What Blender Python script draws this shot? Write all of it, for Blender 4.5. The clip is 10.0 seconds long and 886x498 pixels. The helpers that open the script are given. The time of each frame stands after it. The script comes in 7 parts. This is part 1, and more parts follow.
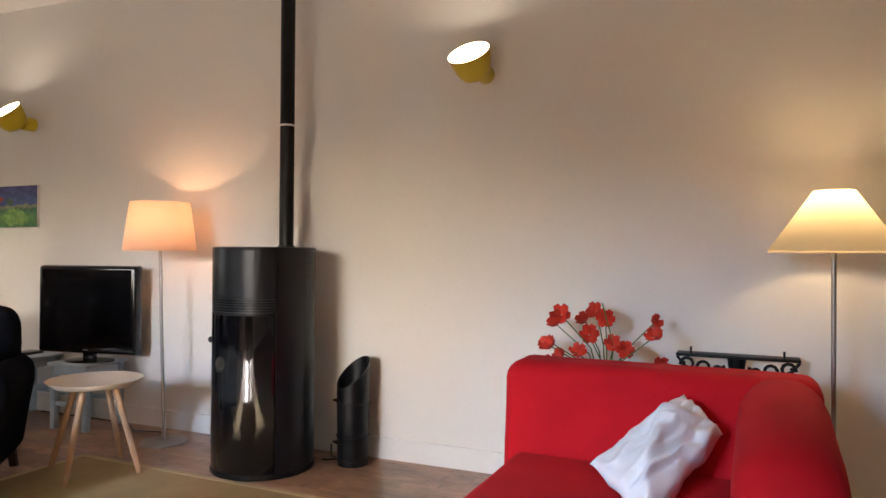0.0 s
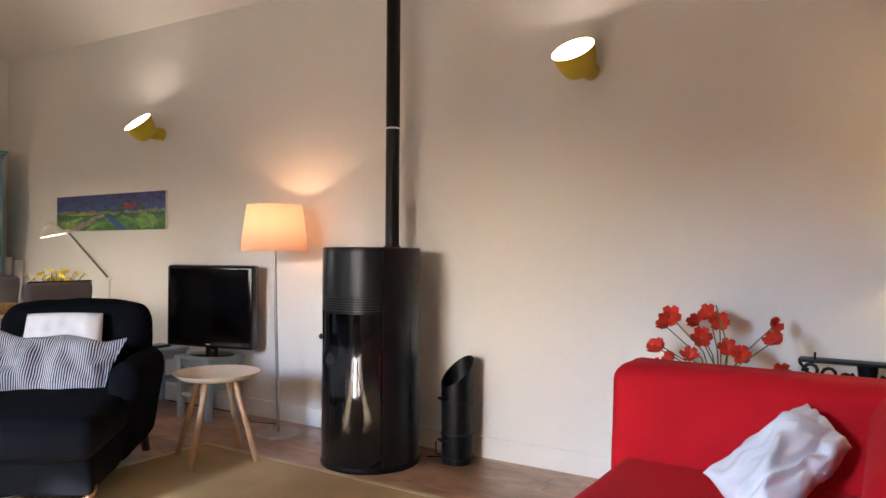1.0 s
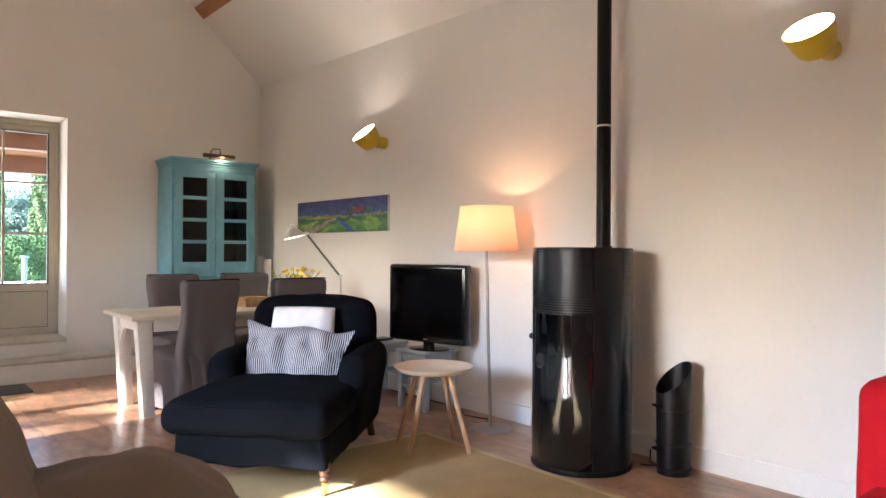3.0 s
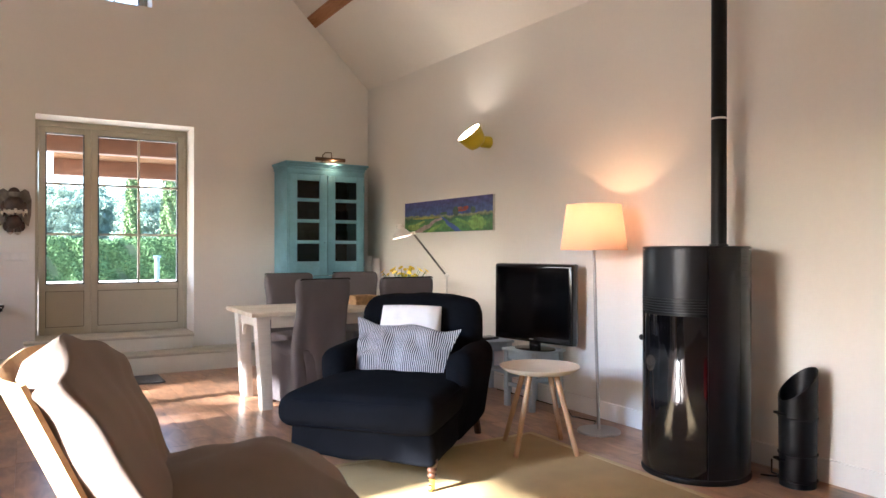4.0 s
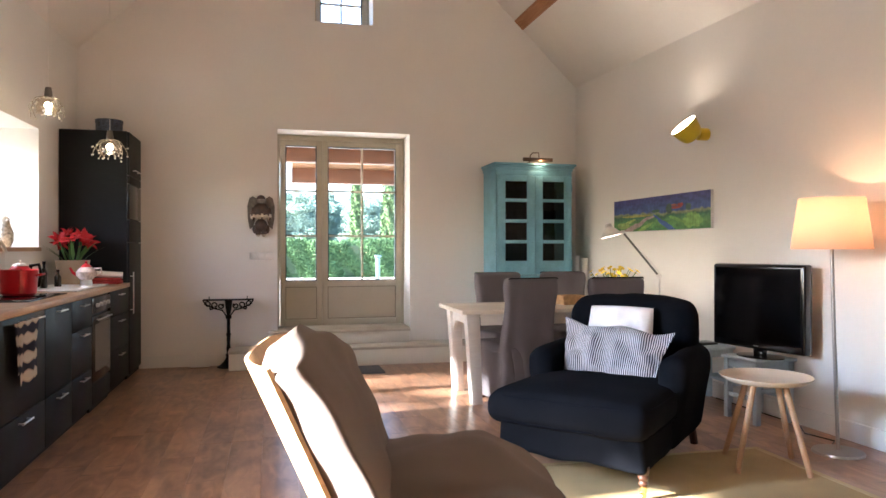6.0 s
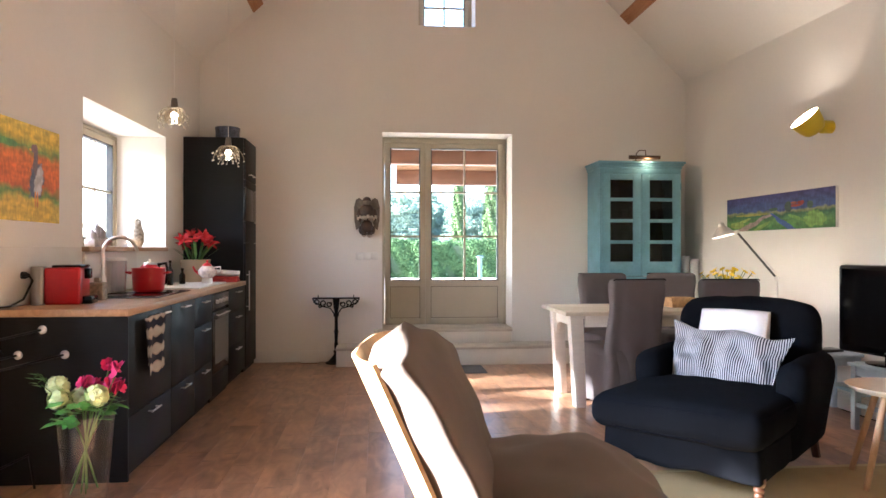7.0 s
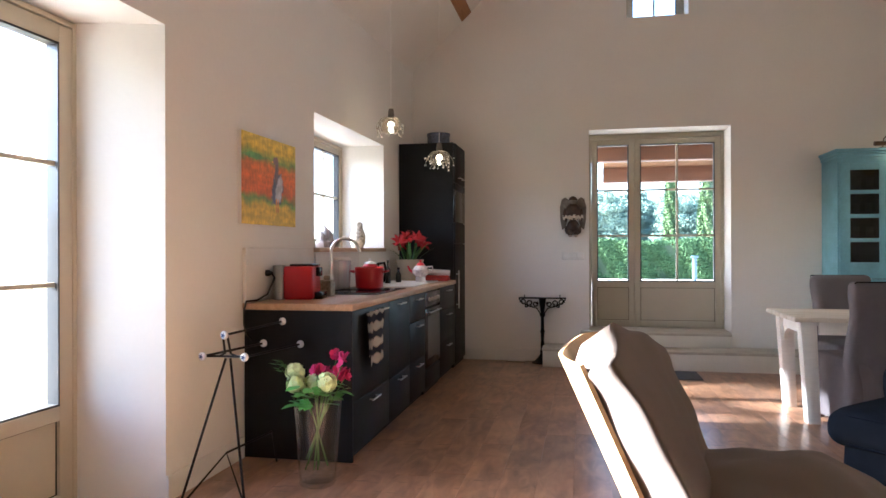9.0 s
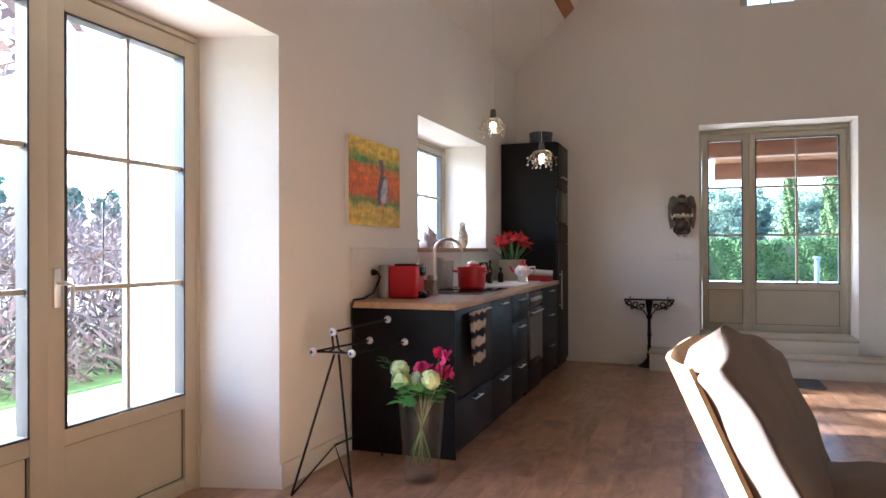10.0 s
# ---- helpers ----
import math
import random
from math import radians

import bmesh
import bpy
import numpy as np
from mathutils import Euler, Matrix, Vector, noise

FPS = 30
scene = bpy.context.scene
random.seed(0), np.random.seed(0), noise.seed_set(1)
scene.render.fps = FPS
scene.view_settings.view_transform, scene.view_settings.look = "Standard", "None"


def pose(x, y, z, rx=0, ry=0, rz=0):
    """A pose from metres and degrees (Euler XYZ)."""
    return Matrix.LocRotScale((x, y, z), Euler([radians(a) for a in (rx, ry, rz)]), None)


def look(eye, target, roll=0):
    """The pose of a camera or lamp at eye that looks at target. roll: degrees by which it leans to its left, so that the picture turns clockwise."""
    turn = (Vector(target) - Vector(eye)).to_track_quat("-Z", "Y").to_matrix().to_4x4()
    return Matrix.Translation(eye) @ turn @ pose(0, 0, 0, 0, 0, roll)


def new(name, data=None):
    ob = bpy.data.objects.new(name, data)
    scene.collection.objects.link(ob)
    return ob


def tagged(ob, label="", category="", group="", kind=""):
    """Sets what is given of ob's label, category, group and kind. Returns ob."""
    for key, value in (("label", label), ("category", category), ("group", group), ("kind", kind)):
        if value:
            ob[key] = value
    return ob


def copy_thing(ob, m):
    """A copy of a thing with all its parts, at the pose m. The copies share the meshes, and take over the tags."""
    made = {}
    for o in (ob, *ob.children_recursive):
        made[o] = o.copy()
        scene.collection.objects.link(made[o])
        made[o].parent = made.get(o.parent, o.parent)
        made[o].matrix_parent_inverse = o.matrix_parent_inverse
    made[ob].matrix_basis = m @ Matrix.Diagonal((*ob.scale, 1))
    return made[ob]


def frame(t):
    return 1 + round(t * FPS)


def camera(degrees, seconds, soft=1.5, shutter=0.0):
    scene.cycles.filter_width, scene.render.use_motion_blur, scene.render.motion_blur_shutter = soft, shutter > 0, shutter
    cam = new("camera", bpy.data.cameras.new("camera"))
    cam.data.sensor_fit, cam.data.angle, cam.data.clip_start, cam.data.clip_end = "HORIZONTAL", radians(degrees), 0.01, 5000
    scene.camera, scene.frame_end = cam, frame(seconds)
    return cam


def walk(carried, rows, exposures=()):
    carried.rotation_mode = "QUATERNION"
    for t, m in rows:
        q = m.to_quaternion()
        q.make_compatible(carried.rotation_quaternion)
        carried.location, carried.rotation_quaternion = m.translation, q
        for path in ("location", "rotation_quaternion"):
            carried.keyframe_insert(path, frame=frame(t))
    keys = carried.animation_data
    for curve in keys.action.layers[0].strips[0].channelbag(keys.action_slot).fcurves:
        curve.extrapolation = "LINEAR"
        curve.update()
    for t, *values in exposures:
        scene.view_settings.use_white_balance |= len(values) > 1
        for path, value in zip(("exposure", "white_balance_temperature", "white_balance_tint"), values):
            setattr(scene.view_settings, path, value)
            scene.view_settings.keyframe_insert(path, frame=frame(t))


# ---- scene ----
cam = camera(65.18, 10.0)
PATH = [
    (0.0, look((0.0120, 0.0195, 1.2298), (1.8314, 0.8500, 1.2432), 0.42)),
    (0.5, look((0.0094, 0.0214, 1.2296), (1.7625, 0.9840, 1.2416), 0.36)),
    (1.0, look((0.0079, 0.0210, 1.2307), (1.6846, 1.1112, 1.2416), 0.34)),
    (1.5, look((0.0040, 0.0198, 1.2333), (1.5953, 1.2312, 1.2426), 0.36)),
    (2.0, look((0.0048, 0.0164, 1.2358), (1.5009, 1.3437, 1.2433), 0.34)),
    (3.5, look((0.0019, 0.0089, 1.2382), (1.1578, 1.6410, 1.2413), 0.25)),
    (4.0, look((-0.0012, 0.0059, 1.2393), (1.0284, 1.7205, 1.2402), 0.09)),
    (4.5, look((-0.0015, 0.0012, 1.2393), (0.8966, 1.7882, 1.2389), 0.00)),
    (5.0, look((-0.0024, -0.0016, 1.2393), (0.7605, 1.8472, 1.2390), -0.01)),
    (5.5, look((-0.0006, -0.0001, 1.2393), (0.6231, 1.9002, 1.2387), -0.04)),
    (7.0, look((-0.0037, -0.0068, 1.2341), (0.1885, 1.9840, 1.2360), 0.02)),
    (7.5, look((-0.0067, -0.0094, 1.2320), (0.0399, 1.9901, 1.2351), 0.04)),
    (8.0, look((-0.0064, -0.0093, 1.2323), (-0.1077, 1.9881, 1.2356), 0.05)),
    (8.5, look((-0.0059, -0.0107, 1.2327), (-0.2561, 1.9736, 1.2351), -0.11)),
    (9.0, look((-0.0053, -0.0177, 1.2318), (-0.3999, 1.9430, 1.2351), -0.16)),
    (9.5, look((-0.0042, -0.0249, 1.2308), (-0.5422, 1.9014, 1.2347), -0.10)),
    (10.0, look((-0.0022, -0.0337, 1.2298), (-0.6796, 1.8481, 1.2349), -0.16)),
]
walk(cam, PATH, exposures=[(0.0, 3.42, 5850, 12), (2.0, 3.70, 5600, 12), (5.5, 3.90, 5600, 12), (7.5, 4.05, 5550, 12), (9.0, 3.60, 5200, 10), (10.0, 3.50, 5100, 10)])

# ---- light ----
SUN_EL, SUN_AZ = 25.9, 4.4          # height of the sun, and how far its rays lean to +y while they run to +x
world = bpy.data.worlds.new("sky")
scene.world = world
world.use_nodes = True
wn = world.node_tree
sky = wn.nodes.new("ShaderNodeTexSky")
sky.sky_type, sky.sun_disc = "NISHITA", False
sky.sun_elevation, sky.sun_rotation = radians(SUN_EL), radians(270 - SUN_AZ)
sky.air_density, sky.dust_density = 1.0, 2.0
wn.links.new(sky.outputs[0], wn.nodes["Background"].inputs[0])
wn.nodes["Background"].inputs[1].default_value = 0.15
sun = new("sun", bpy.data.lights.new("sun", "SUN"))
sun.data.energy, sun.data.angle, sun.data.color = 4.7, radians(1.8), (1.0, 0.93, 0.82)
sd = Vector((math.cos(radians(SUN_EL)) * math.cos(radians(SUN_AZ)), math.cos(radians(SUN_EL)) * math.sin(radians(SUN_AZ)), -math.sin(radians(SUN_EL))))
sun.matrix_world = look((-20, 0, 12), Vector((-20, 0, 12)) + sd)


# sky light through the upper half of the garden door's opening, over the treeline and down into the room
for sky_y, sky_to in ((1.62, 0.35), (2.54, 3.60)):
    door_sky = new("door_sky", bpy.data.lights.new("door_sky", "AREA"))
    door_sky.data.shape, door_sky.data.size, door_sky.data.size_y = "RECTANGLE", 0.80, 0.80
    door_sky.data.energy, door_sky.data.color, door_sky.data.spread = 0.92, (0.44, 0.70, 1.0), radians(34)
    door_sky.matrix_world = look((-2.55, sky_y, 1.90), (3.6, sky_to, -0.35))


def bulb(name, at, watts, color, size=0.04):
    lamp = new(name, bpy.data.lights.new(name, "POINT"))
    lamp.data.energy, lamp.data.color, lamp.data.shadow_soft_size = watts, color, size
    lamp.location = at
    return lamp


# ---- materials ----
def mat(name, color, rough=0.6, metal=0.0, vary=0.12, scale=6.0, bump=0.1, fine=60.0, coat=0.0, stretch=(1, 1, 1), sheen=0.0, spec=0.5):
    """Base colour with variation at two scales, and a fine relief."""
    m = bpy.data.materials.new(name)
    m.use_nodes = True
    nt, b = m.node_tree, m.node_tree.nodes["Principled BSDF"]
    tc = nt.nodes.new("ShaderNodeTexCoord")
    mp = nt.nodes.new("ShaderNodeMapping")
    mp.inputs["Scale"].default_value = stretch
    nt.links.new(tc.outputs["Object"], mp.inputs[0])
    n1, n2 = nt.nodes.new("ShaderNodeTexNoise"), nt.nodes.new("ShaderNodeTexNoise")
    n1.inputs["Scale"].default_value, n2.inputs["Scale"].default_value = scale, fine
    n1.inputs["Detail"].default_value, n2.inputs["Detail"].default_value = 4, 3
    for n in (n1, n2):
        nt.links.new(mp.outputs[0], n.inputs["Vector"])
    add = nt.nodes.new("ShaderNodeMath")
    add.operation = "MULTIPLY_ADD"
    nt.links.new(n2.outputs["Fac"], add.inputs[0])
    add.inputs[1].default_value = 0.4
    nt.links.new(n1.outputs["Fac"], add.inputs[2])
    ramp = nt.nodes.new("ShaderNodeValToRGB")
    c = np.array(color)
    ramp.color_ramp.elements[0].position, ramp.color_ramp.elements[1].position = 0.4, 1.0
    ramp.color_ramp.elements[0].color = (*np.clip(c * (1 - vary), 0, 1), 1)
    ramp.color_ramp.elements[1].color = (*np.clip(c * (1 + vary), 0, 1), 1)
    nt.links.new(add.outputs[0], ramp.inputs[0])
    nt.links.new(ramp.outputs[0], b.inputs["Base Color"])
    b.inputs["Roughness"].default_value, b.inputs["Metallic"].default_value = rough, metal
    b.inputs["Coat Weight"].default_value = coat
    b.inputs["Sheen Weight"].default_value = sheen
    b.inputs["Specular IOR Level"].default_value = spec
    if bump:
        bp = nt.nodes.new("ShaderNodeBump")
        bp.inputs["Strength"].default_value, bp.inputs["Distance"].default_value = bump, 0.01
        nt.links.new(add.outputs[0], bp.inputs["Height"])
        nt.links.new(bp.outputs[0], b.inputs["Normal"])
    return m


def wood(name, dark, light, rough=0.5, along="x", scale=3.0, by_object=0.0, bump=0.08, cross=9):
    """Wood with streaks along one axis; by_object shifts the tone from piece to piece."""
    m = bpy.data.materials.new(name)
    m.use_nodes = True
    nt, b = m.node_tree, m.node_tree.nodes["Principled BSDF"]
    tc, mp = nt.nodes.new("ShaderNodeTexCoord"), nt.nodes.new("ShaderNodeMapping")
    mp.inputs["Scale"].default_value = {"x": (1, cross, cross), "y": (cross, 1, cross), "z": (cross, cross, 1)}[along]
    info = nt.nodes.new("ShaderNodeObjectInfo")
    off = nt.nodes.new("ShaderNodeVectorMath")
    off.operation = "SCALE"
    cmb = nt.nodes.new("ShaderNodeCombineXYZ")
    for i in range(3):
        nt.links.new(info.outputs["Random"], cmb.inputs[i])
    nt.links.new(cmb.outputs[0], off.inputs[0])
    off.inputs["Scale"].default_value = 37.0 if by_object else 0.0
    ad = nt.nodes.new("ShaderNodeVectorMath")
    nt.links.new(tc.outputs["Object"], ad.inputs[0])
    nt.links.new(off.outputs[0], ad.inputs[1])
    nt.links.new(ad.outputs[0], mp.inputs[0])
    n1, n2 = nt.nodes.new("ShaderNodeTexNoise"), nt.nodes.new("ShaderNodeTexNoise")
    n1.inputs["Scale"].default_value, n1.inputs["Detail"].default_value, n1.inputs["Distortion"].default_value = scale, 6, 1.2
    n2.inputs["Scale"].default_value, n2.inputs["Detail"].default_value = 2.2, 3
    nt.links.new(mp.outputs[0], n1.inputs["Vector"])
    nt.links.new(ad.outputs[0], n2.inputs["Vector"])
    mix = nt.nodes.new("ShaderNodeMath")
    mix.operation = "MULTIPLY_ADD"
    nt.links.new(n2.outputs["Fac"], mix.inputs[0])
    mix.inputs[1].default_value = 0.8
    nt.links.new(n1.outputs["Fac"], mix.inputs[2])
    m2 = nt.nodes.new("ShaderNodeMath")
    m2.operation = "MULTIPLY_ADD"
    nt.links.new(info.outputs["Random"], m2.inputs[0])
    m2.inputs[1].default_value = by_object
    nt.links.new(mix.outputs[0], m2.inputs[2])
    ramp = nt.nodes.new("ShaderNodeValToRGB")
    rng_ = nt.nodes.new("ShaderNodeMapRange")
    mid = 0.9 + by_object / 2
    rng_.inputs["From Min"].default_value, rng_.inputs["From Max"].default_value = mid - 0.33, mid + 0.33
    nt.links.new(m2.outputs[0], rng_.inputs["Value"])
    ramp.color_ramp.elements[0].color, ramp.color_ramp.elements[1].color = (*dark, 1), (*light, 1)
    nt.links.new(rng_.outputs[0], ramp.inputs[0])
    nt.links.new(ramp.outputs[0], b.inputs["Base Color"])
    b.inputs["Roughness"].default_value = rough
    b.inputs["Specular IOR Level"].default_value = 0.4
    bp = nt.nodes.new("ShaderNodeBump")
    bp.inputs["Strength"].default_value, bp.inputs["Distance"].default_value = bump, 0.005
    nt.links.new(n1.outputs["Fac"], bp.inputs["Height"])
    nt.links.new(bp.outputs[0], b.inputs["Normal"])
    return m


def glowing(name, color, strength):
    m = bpy.data.materials.new(name)
    m.use_nodes = True
    b = m.node_tree.nodes["Principled BSDF"]
    b.inputs["Base Color"].default_value = (0.9, 0.88, 0.8, 1)
    b.inputs["Emission Color"].default_value, b.inputs["Emission Strength"].default_value = (*color, 1), strength
    return m


def glassy(name, color=(1, 1, 1), rough=0.0, thin=True, gloss=0.02):
    """Window glass: a clear pane that mirrors a little; thick glass refracts."""
    m = bpy.data.materials.new(name)
    m.use_nodes = True
    nt, b = m.node_tree, m.node_tree.nodes["Principled BSDF"]
    out = nt.nodes["Material Output"]
    if thin:
        tr, gl, mx, lw, fr = (nt.nodes.new("ShaderNode" + k) for k in ("BsdfTransparent", "BsdfGlossy", "MixShader", "LayerWeight", "Math"))
        tr.inputs[0].default_value = (*color, 1)
        gl.inputs["Roughness"].default_value = rough
        fr.operation = "POWER"
        fr.inputs[1].default_value = 5.0
        lw.inputs[0].default_value = 0.5
        nt.links.new(lw.outputs["Facing"], fr.inputs[0])
        fl = nt.nodes.new("ShaderNodeMath")
        fl.inputs[1].default_value = gloss
        nt.links.new(fr.outputs[0], fl.inputs[0])
        fl.use_clamp = True
        nt.links.new(fl.outputs[0], mx.inputs[0])
        nt.links.new(tr.outputs[0], mx.inputs[1])
        nt.links.new(gl.outputs[0], mx.inputs[2])
        nt.links.new(mx.outputs[0], out.inputs[0])
    else:
        b.inputs["Base Color"].default_value = (*color, 1)
        b.inputs["Transmission Weight"].default_value, b.inputs["Roughness"].default_value, b.inputs["IOR"].default_value = 1.0, rough, 1.45
    return m


def shade_cloth(name, color, through_=0.5):
    """Lampshade fabric that lets the bulb's light through."""
    m = bpy.data.materials.new(name)
    m.use_nodes = True
    nt = m.node_tree
    out = nt.nodes["Material Output"]
    nt.nodes.remove(nt.nodes["Principled BSDF"])
    df, tl, mx = (nt.nodes.new("ShaderNode" + k) for k in ("BsdfDiffuse", "BsdfTranslucent", "MixShader"))
    wv = nt.nodes.new("ShaderNodeTexNoise")
    wv.inputs["Scale"].default_value = 180
    bp = nt.nodes.new("ShaderNodeBump")
    bp.inputs["Strength"].default_value, bp.inputs["Distance"].default_value = 0.15, 0.003
    nt.links.new(wv.outputs["Fac"], bp.inputs["Height"])
    for n in (df, tl):
        n.inputs[0].default_value = (*color, 1)
        nt.links.new(bp.outputs[0], n.inputs["Normal"])
    mx.inputs[0].default_value = through_
    nt.links.new(df.outputs[0], mx.inputs[1])
    nt.links.new(tl.outputs[0], mx.inputs[2])
    nt.links.new(mx.outputs[0], out.inputs[0])
    return m


M_WALL = mat("wall_plaster", (0.80, 0.77, 0.72), 0.9, vary=0.03, scale=1.3, bump=0.12, fine=35)
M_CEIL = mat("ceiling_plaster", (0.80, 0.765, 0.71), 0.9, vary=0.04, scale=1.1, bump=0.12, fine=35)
M_WHITE = mat("white_paint", (0.80, 0.78, 0.74), 0.55, vary=0.04, scale=3, bump=0.03)
M_STEP = mat("step_paint", (0.72, 0.69, 0.60), 0.7, vary=0.06, scale=4, bump=0.1)
M_TREAD = mat("stone_tread", (0.50, 0.46, 0.38), 0.7, vary=0.15, scale=7, bump=0.15)
M_FRAME = mat("door_paint", (0.50, 0.45, 0.34), 0.45, vary=0.04, scale=3, bump=0.03)
M_SEAL = mat("rubber_seal", (0.04, 0.04, 0.04), 0.6, vary=0.05, bump=0)
M_PLANK = wood("floor_plank", (0.155, 0.078, 0.043), (0.54, 0.30, 0.172), 0.29, "y", 3.4, 0.05, 0.03, 3.2)
M_PLANK.node_tree.nodes["Principled BSDF"].inputs["Specular IOR Level"].default_value = 0.75


def knots(m):
    """Dark knots, smears and fine cross cracks laid over a plank's grain."""
    nt, b = m.node_tree, m.node_tree.nodes["Principled BSDF"]
    base = b.inputs["Base Color"].links[0].from_socket
    tc, info, ad = (nt.nodes.new("ShaderNode" + k) for k in ("TexCoord", "ObjectInfo", "VectorMath"))
    ad.operation = "MULTIPLY_ADD"
    nt.links.new(info.outputs["Random"], ad.inputs[0])
    ad.inputs[1].default_value = (53, 31, 17)
    nt.links.new(tc.outputs["Object"], ad.inputs[2])
    last = base
    for stretch, scale, lo, hi, depth in (((1.3, 0.30, 1), 8.0, 0.56, 0.74, 0.50), ((0.9, 3.4, 1), 8.0, 0.65, 0.70, 0.60), ((1, 0.20, 1), 3.0, 0.48, 0.75, 0.15)):
        mp, nz, mr, mx = (nt.nodes.new("ShaderNode" + k) for k in ("Mapping", "TexNoise", "MapRange", "MixRGB"))
        mp.inputs["Scale"].default_value = stretch
        nt.links.new(ad.outputs[0], mp.inputs[0])
        nz.inputs["Scale"].default_value, nz.inputs["Detail"].default_value = scale, 3
        nt.links.new(mp.outputs[0], nz.inputs["Vector"])
        mr.inputs["From Min"].default_value, mr.inputs["From Max"].default_value, mr.inputs["To Max"].default_value = lo, hi, depth
        nt.links.new(nz.outputs["Fac"], mr.inputs["Value"])
        nt.links.new(mr.outputs[0], mx.inputs[0])
        nt.links.new(last, mx.inputs[1])
        mx.inputs[2].default_value = (0.10, 0.062, 0.048, 1)
        last = mx.outputs[0]
    nt.links.new(last, b.inputs["Base Color"])


knots(M_PLANK)
M_JOINT = mat("floor_joint", (0.25, 0.145, 0.09), 0.9, vary=0.1)
M_BEAM = wood("pine_beam", (0.30, 0.13, 0.05), (0.48, 0.24, 0.11), 0.55, "y", 3.0)
M_GLASS = glassy("pane_glass")
M_STOVE = mat("stove_enamel", (0.009, 0.0094, 0.0115), 0.30, 0.4, vary=0.1, scale=3, bump=0.015, fine=250)
M_STOVE_D = mat("stove_dark", (0.004, 0.004, 0.0045), 0.45, 0.2, vary=0.1, bump=0.02, spec=0.35)
M_STOVE_G = mat("stove_glass", (0.004, 0.004, 0.005), 0.06, 0.0, vary=0.1, bump=0.0, coat=0.6)
M_BLACKIRON = mat("black_iron", (0.007, 0.007, 0.007), 0.5, 0.6, vary=0.25, scale=20, bump=0.15)
M_STEEL = mat("brushed_steel", (0.80, 0.78, 0.75), 0.36, 1.0, vary=0.08, scale=8, bump=0.03, fine=200)
M_LAMPSTEEL = mat("satin_steel", (0.42, 0.40, 0.38), 0.30, 1.0, vary=0.08, scale=8, bump=0.02, fine=200)
M_BLACKPL = mat("black_plastic", (0.004, 0.004, 0.0045), 0.14, vary=0.1, bump=0.01)
M_SCREEN = mat("tv_screen", (0.003, 0.003, 0.0035), 0.10, vary=0.05, bump=0)
# grey-blue paint lightened, standing in for daylight that the armchair blocks
M_GREY_ST = mat("stool_paint_daylit", (0.42, 0.51, 0.58), 0.6, vary=0.12, scale=9, bump=0.08)
M_TRAY = mat("tray_lacquer", (0.64, 0.54, 0.43), 0.5, vary=0.06, scale=5, bump=0.03)
M_OAK = wood("oak_leg", (0.36, 0.20, 0.10), (0.60, 0.38, 0.21), 0.5, "z", 3.0)
M_RUG = mat("sisal", (0.42, 0.30, 0.14), 0.95, vary=0.18, scale=3, bump=0.6, fine=260)
M_RUGEDGE = mat("rug_binding", (0.55, 0.44, 0.25), 0.9, vary=0.08, bump=0.2, fine=150)
M_PIPING = mat("black_piping", (0.004, 0.0046, 0.008), 1.0, vary=0.1, spec=0.05)
M_BLACKCLOTH = mat("black_cotton", (0.0064, 0.0070, 0.0092), 0.95, vary=0.3, scale=5, bump=0.3, fine=220, spec=0.03)
M_DARKWOOD = wood("turned_leg", (0.035, 0.014, 0.008), (0.09, 0.035, 0.018), 0.35, "z", 3.0)
M_BRASS = mat("brass", (0.75, 0.55, 0.22), 0.25, 1.0, vary=0.1, bump=0.02)
M_WHITECLOTH = mat("white_cotton", (0.80, 0.78, 0.79), 0.9, vary=0.05, scale=6, bump=0.35, fine=120)
M_RED = mat("red_wool", (0.50, 0.006, 0.012), 0.85, vary=0.14, scale=4, bump=0.2, fine=260, sheen=0.01, spec=0.2)
M_TAUPE = mat("taupe_cotton", (0.218, 0.170, 0.138), 0.92, vary=0.08, scale=5, bump=0.14, fine=320)
M_BENT = wood("birch_ply", (0.56, 0.33, 0.15), (0.80, 0.55, 0.30), 0.4, "x", 3.0)
M_SLIP = mat("grey_slipcover", (0.125, 0.110, 0.115), 0.9, vary=0.12, scale=6, bump=0.3, fine=200)
M_TABLEW = mat("white_table", (0.72, 0.69, 0.64), 0.5, vary=0.07, scale=8, bump=0.08, stretch=(1, 6, 6))
M_TABLETOP = wood("bleached_top", (0.54, 0.47, 0.37), (0.78, 0.71, 0.61), 0.5, "x", 3.0)
M_BLUE = mat("blue_paint", (0.20, 0.43, 0.54), 0.55, vary=0.16, scale=5, bump=0.12, fine=40)
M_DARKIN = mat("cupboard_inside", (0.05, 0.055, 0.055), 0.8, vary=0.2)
M_KITCHEN = mat("kitchen_black", (0.0065, 0.0066, 0.0072), 0.48, spec=0.22, vary=0.3, scale=10, bump=0.1, fine=60, stretch=(1, 1, 14))
M_COUNTER = wood("oak_worktop", (0.34, 0.20, 0.11), (0.56, 0.37, 0.22), 0.4, "y", 3.0)
M_YELLOW = mat("yellow_lacquer", (0.62, 0.48, 0.012), 0.4, vary=0.05, bump=0.02)
M_LAMPDISC = glowing("lit_diffuser", (1.0, 0.80, 0.58), 3.5)
M_BULB = glowing("lit_bulb", (1.0, 0.82, 0.52), 2.2)
M_SHADE1 = shade_cloth("cream_shade", (0.66, 0.46, 0.34), 0.36)
M_SHADE2 = shade_cloth("ivory_shade", (0.62, 0.53, 0.36))
M_MAT = mat("doormat", (0.10, 0.11, 0.13), 0.95, vary=0.2, scale=20, bump=0.5, fine=300)


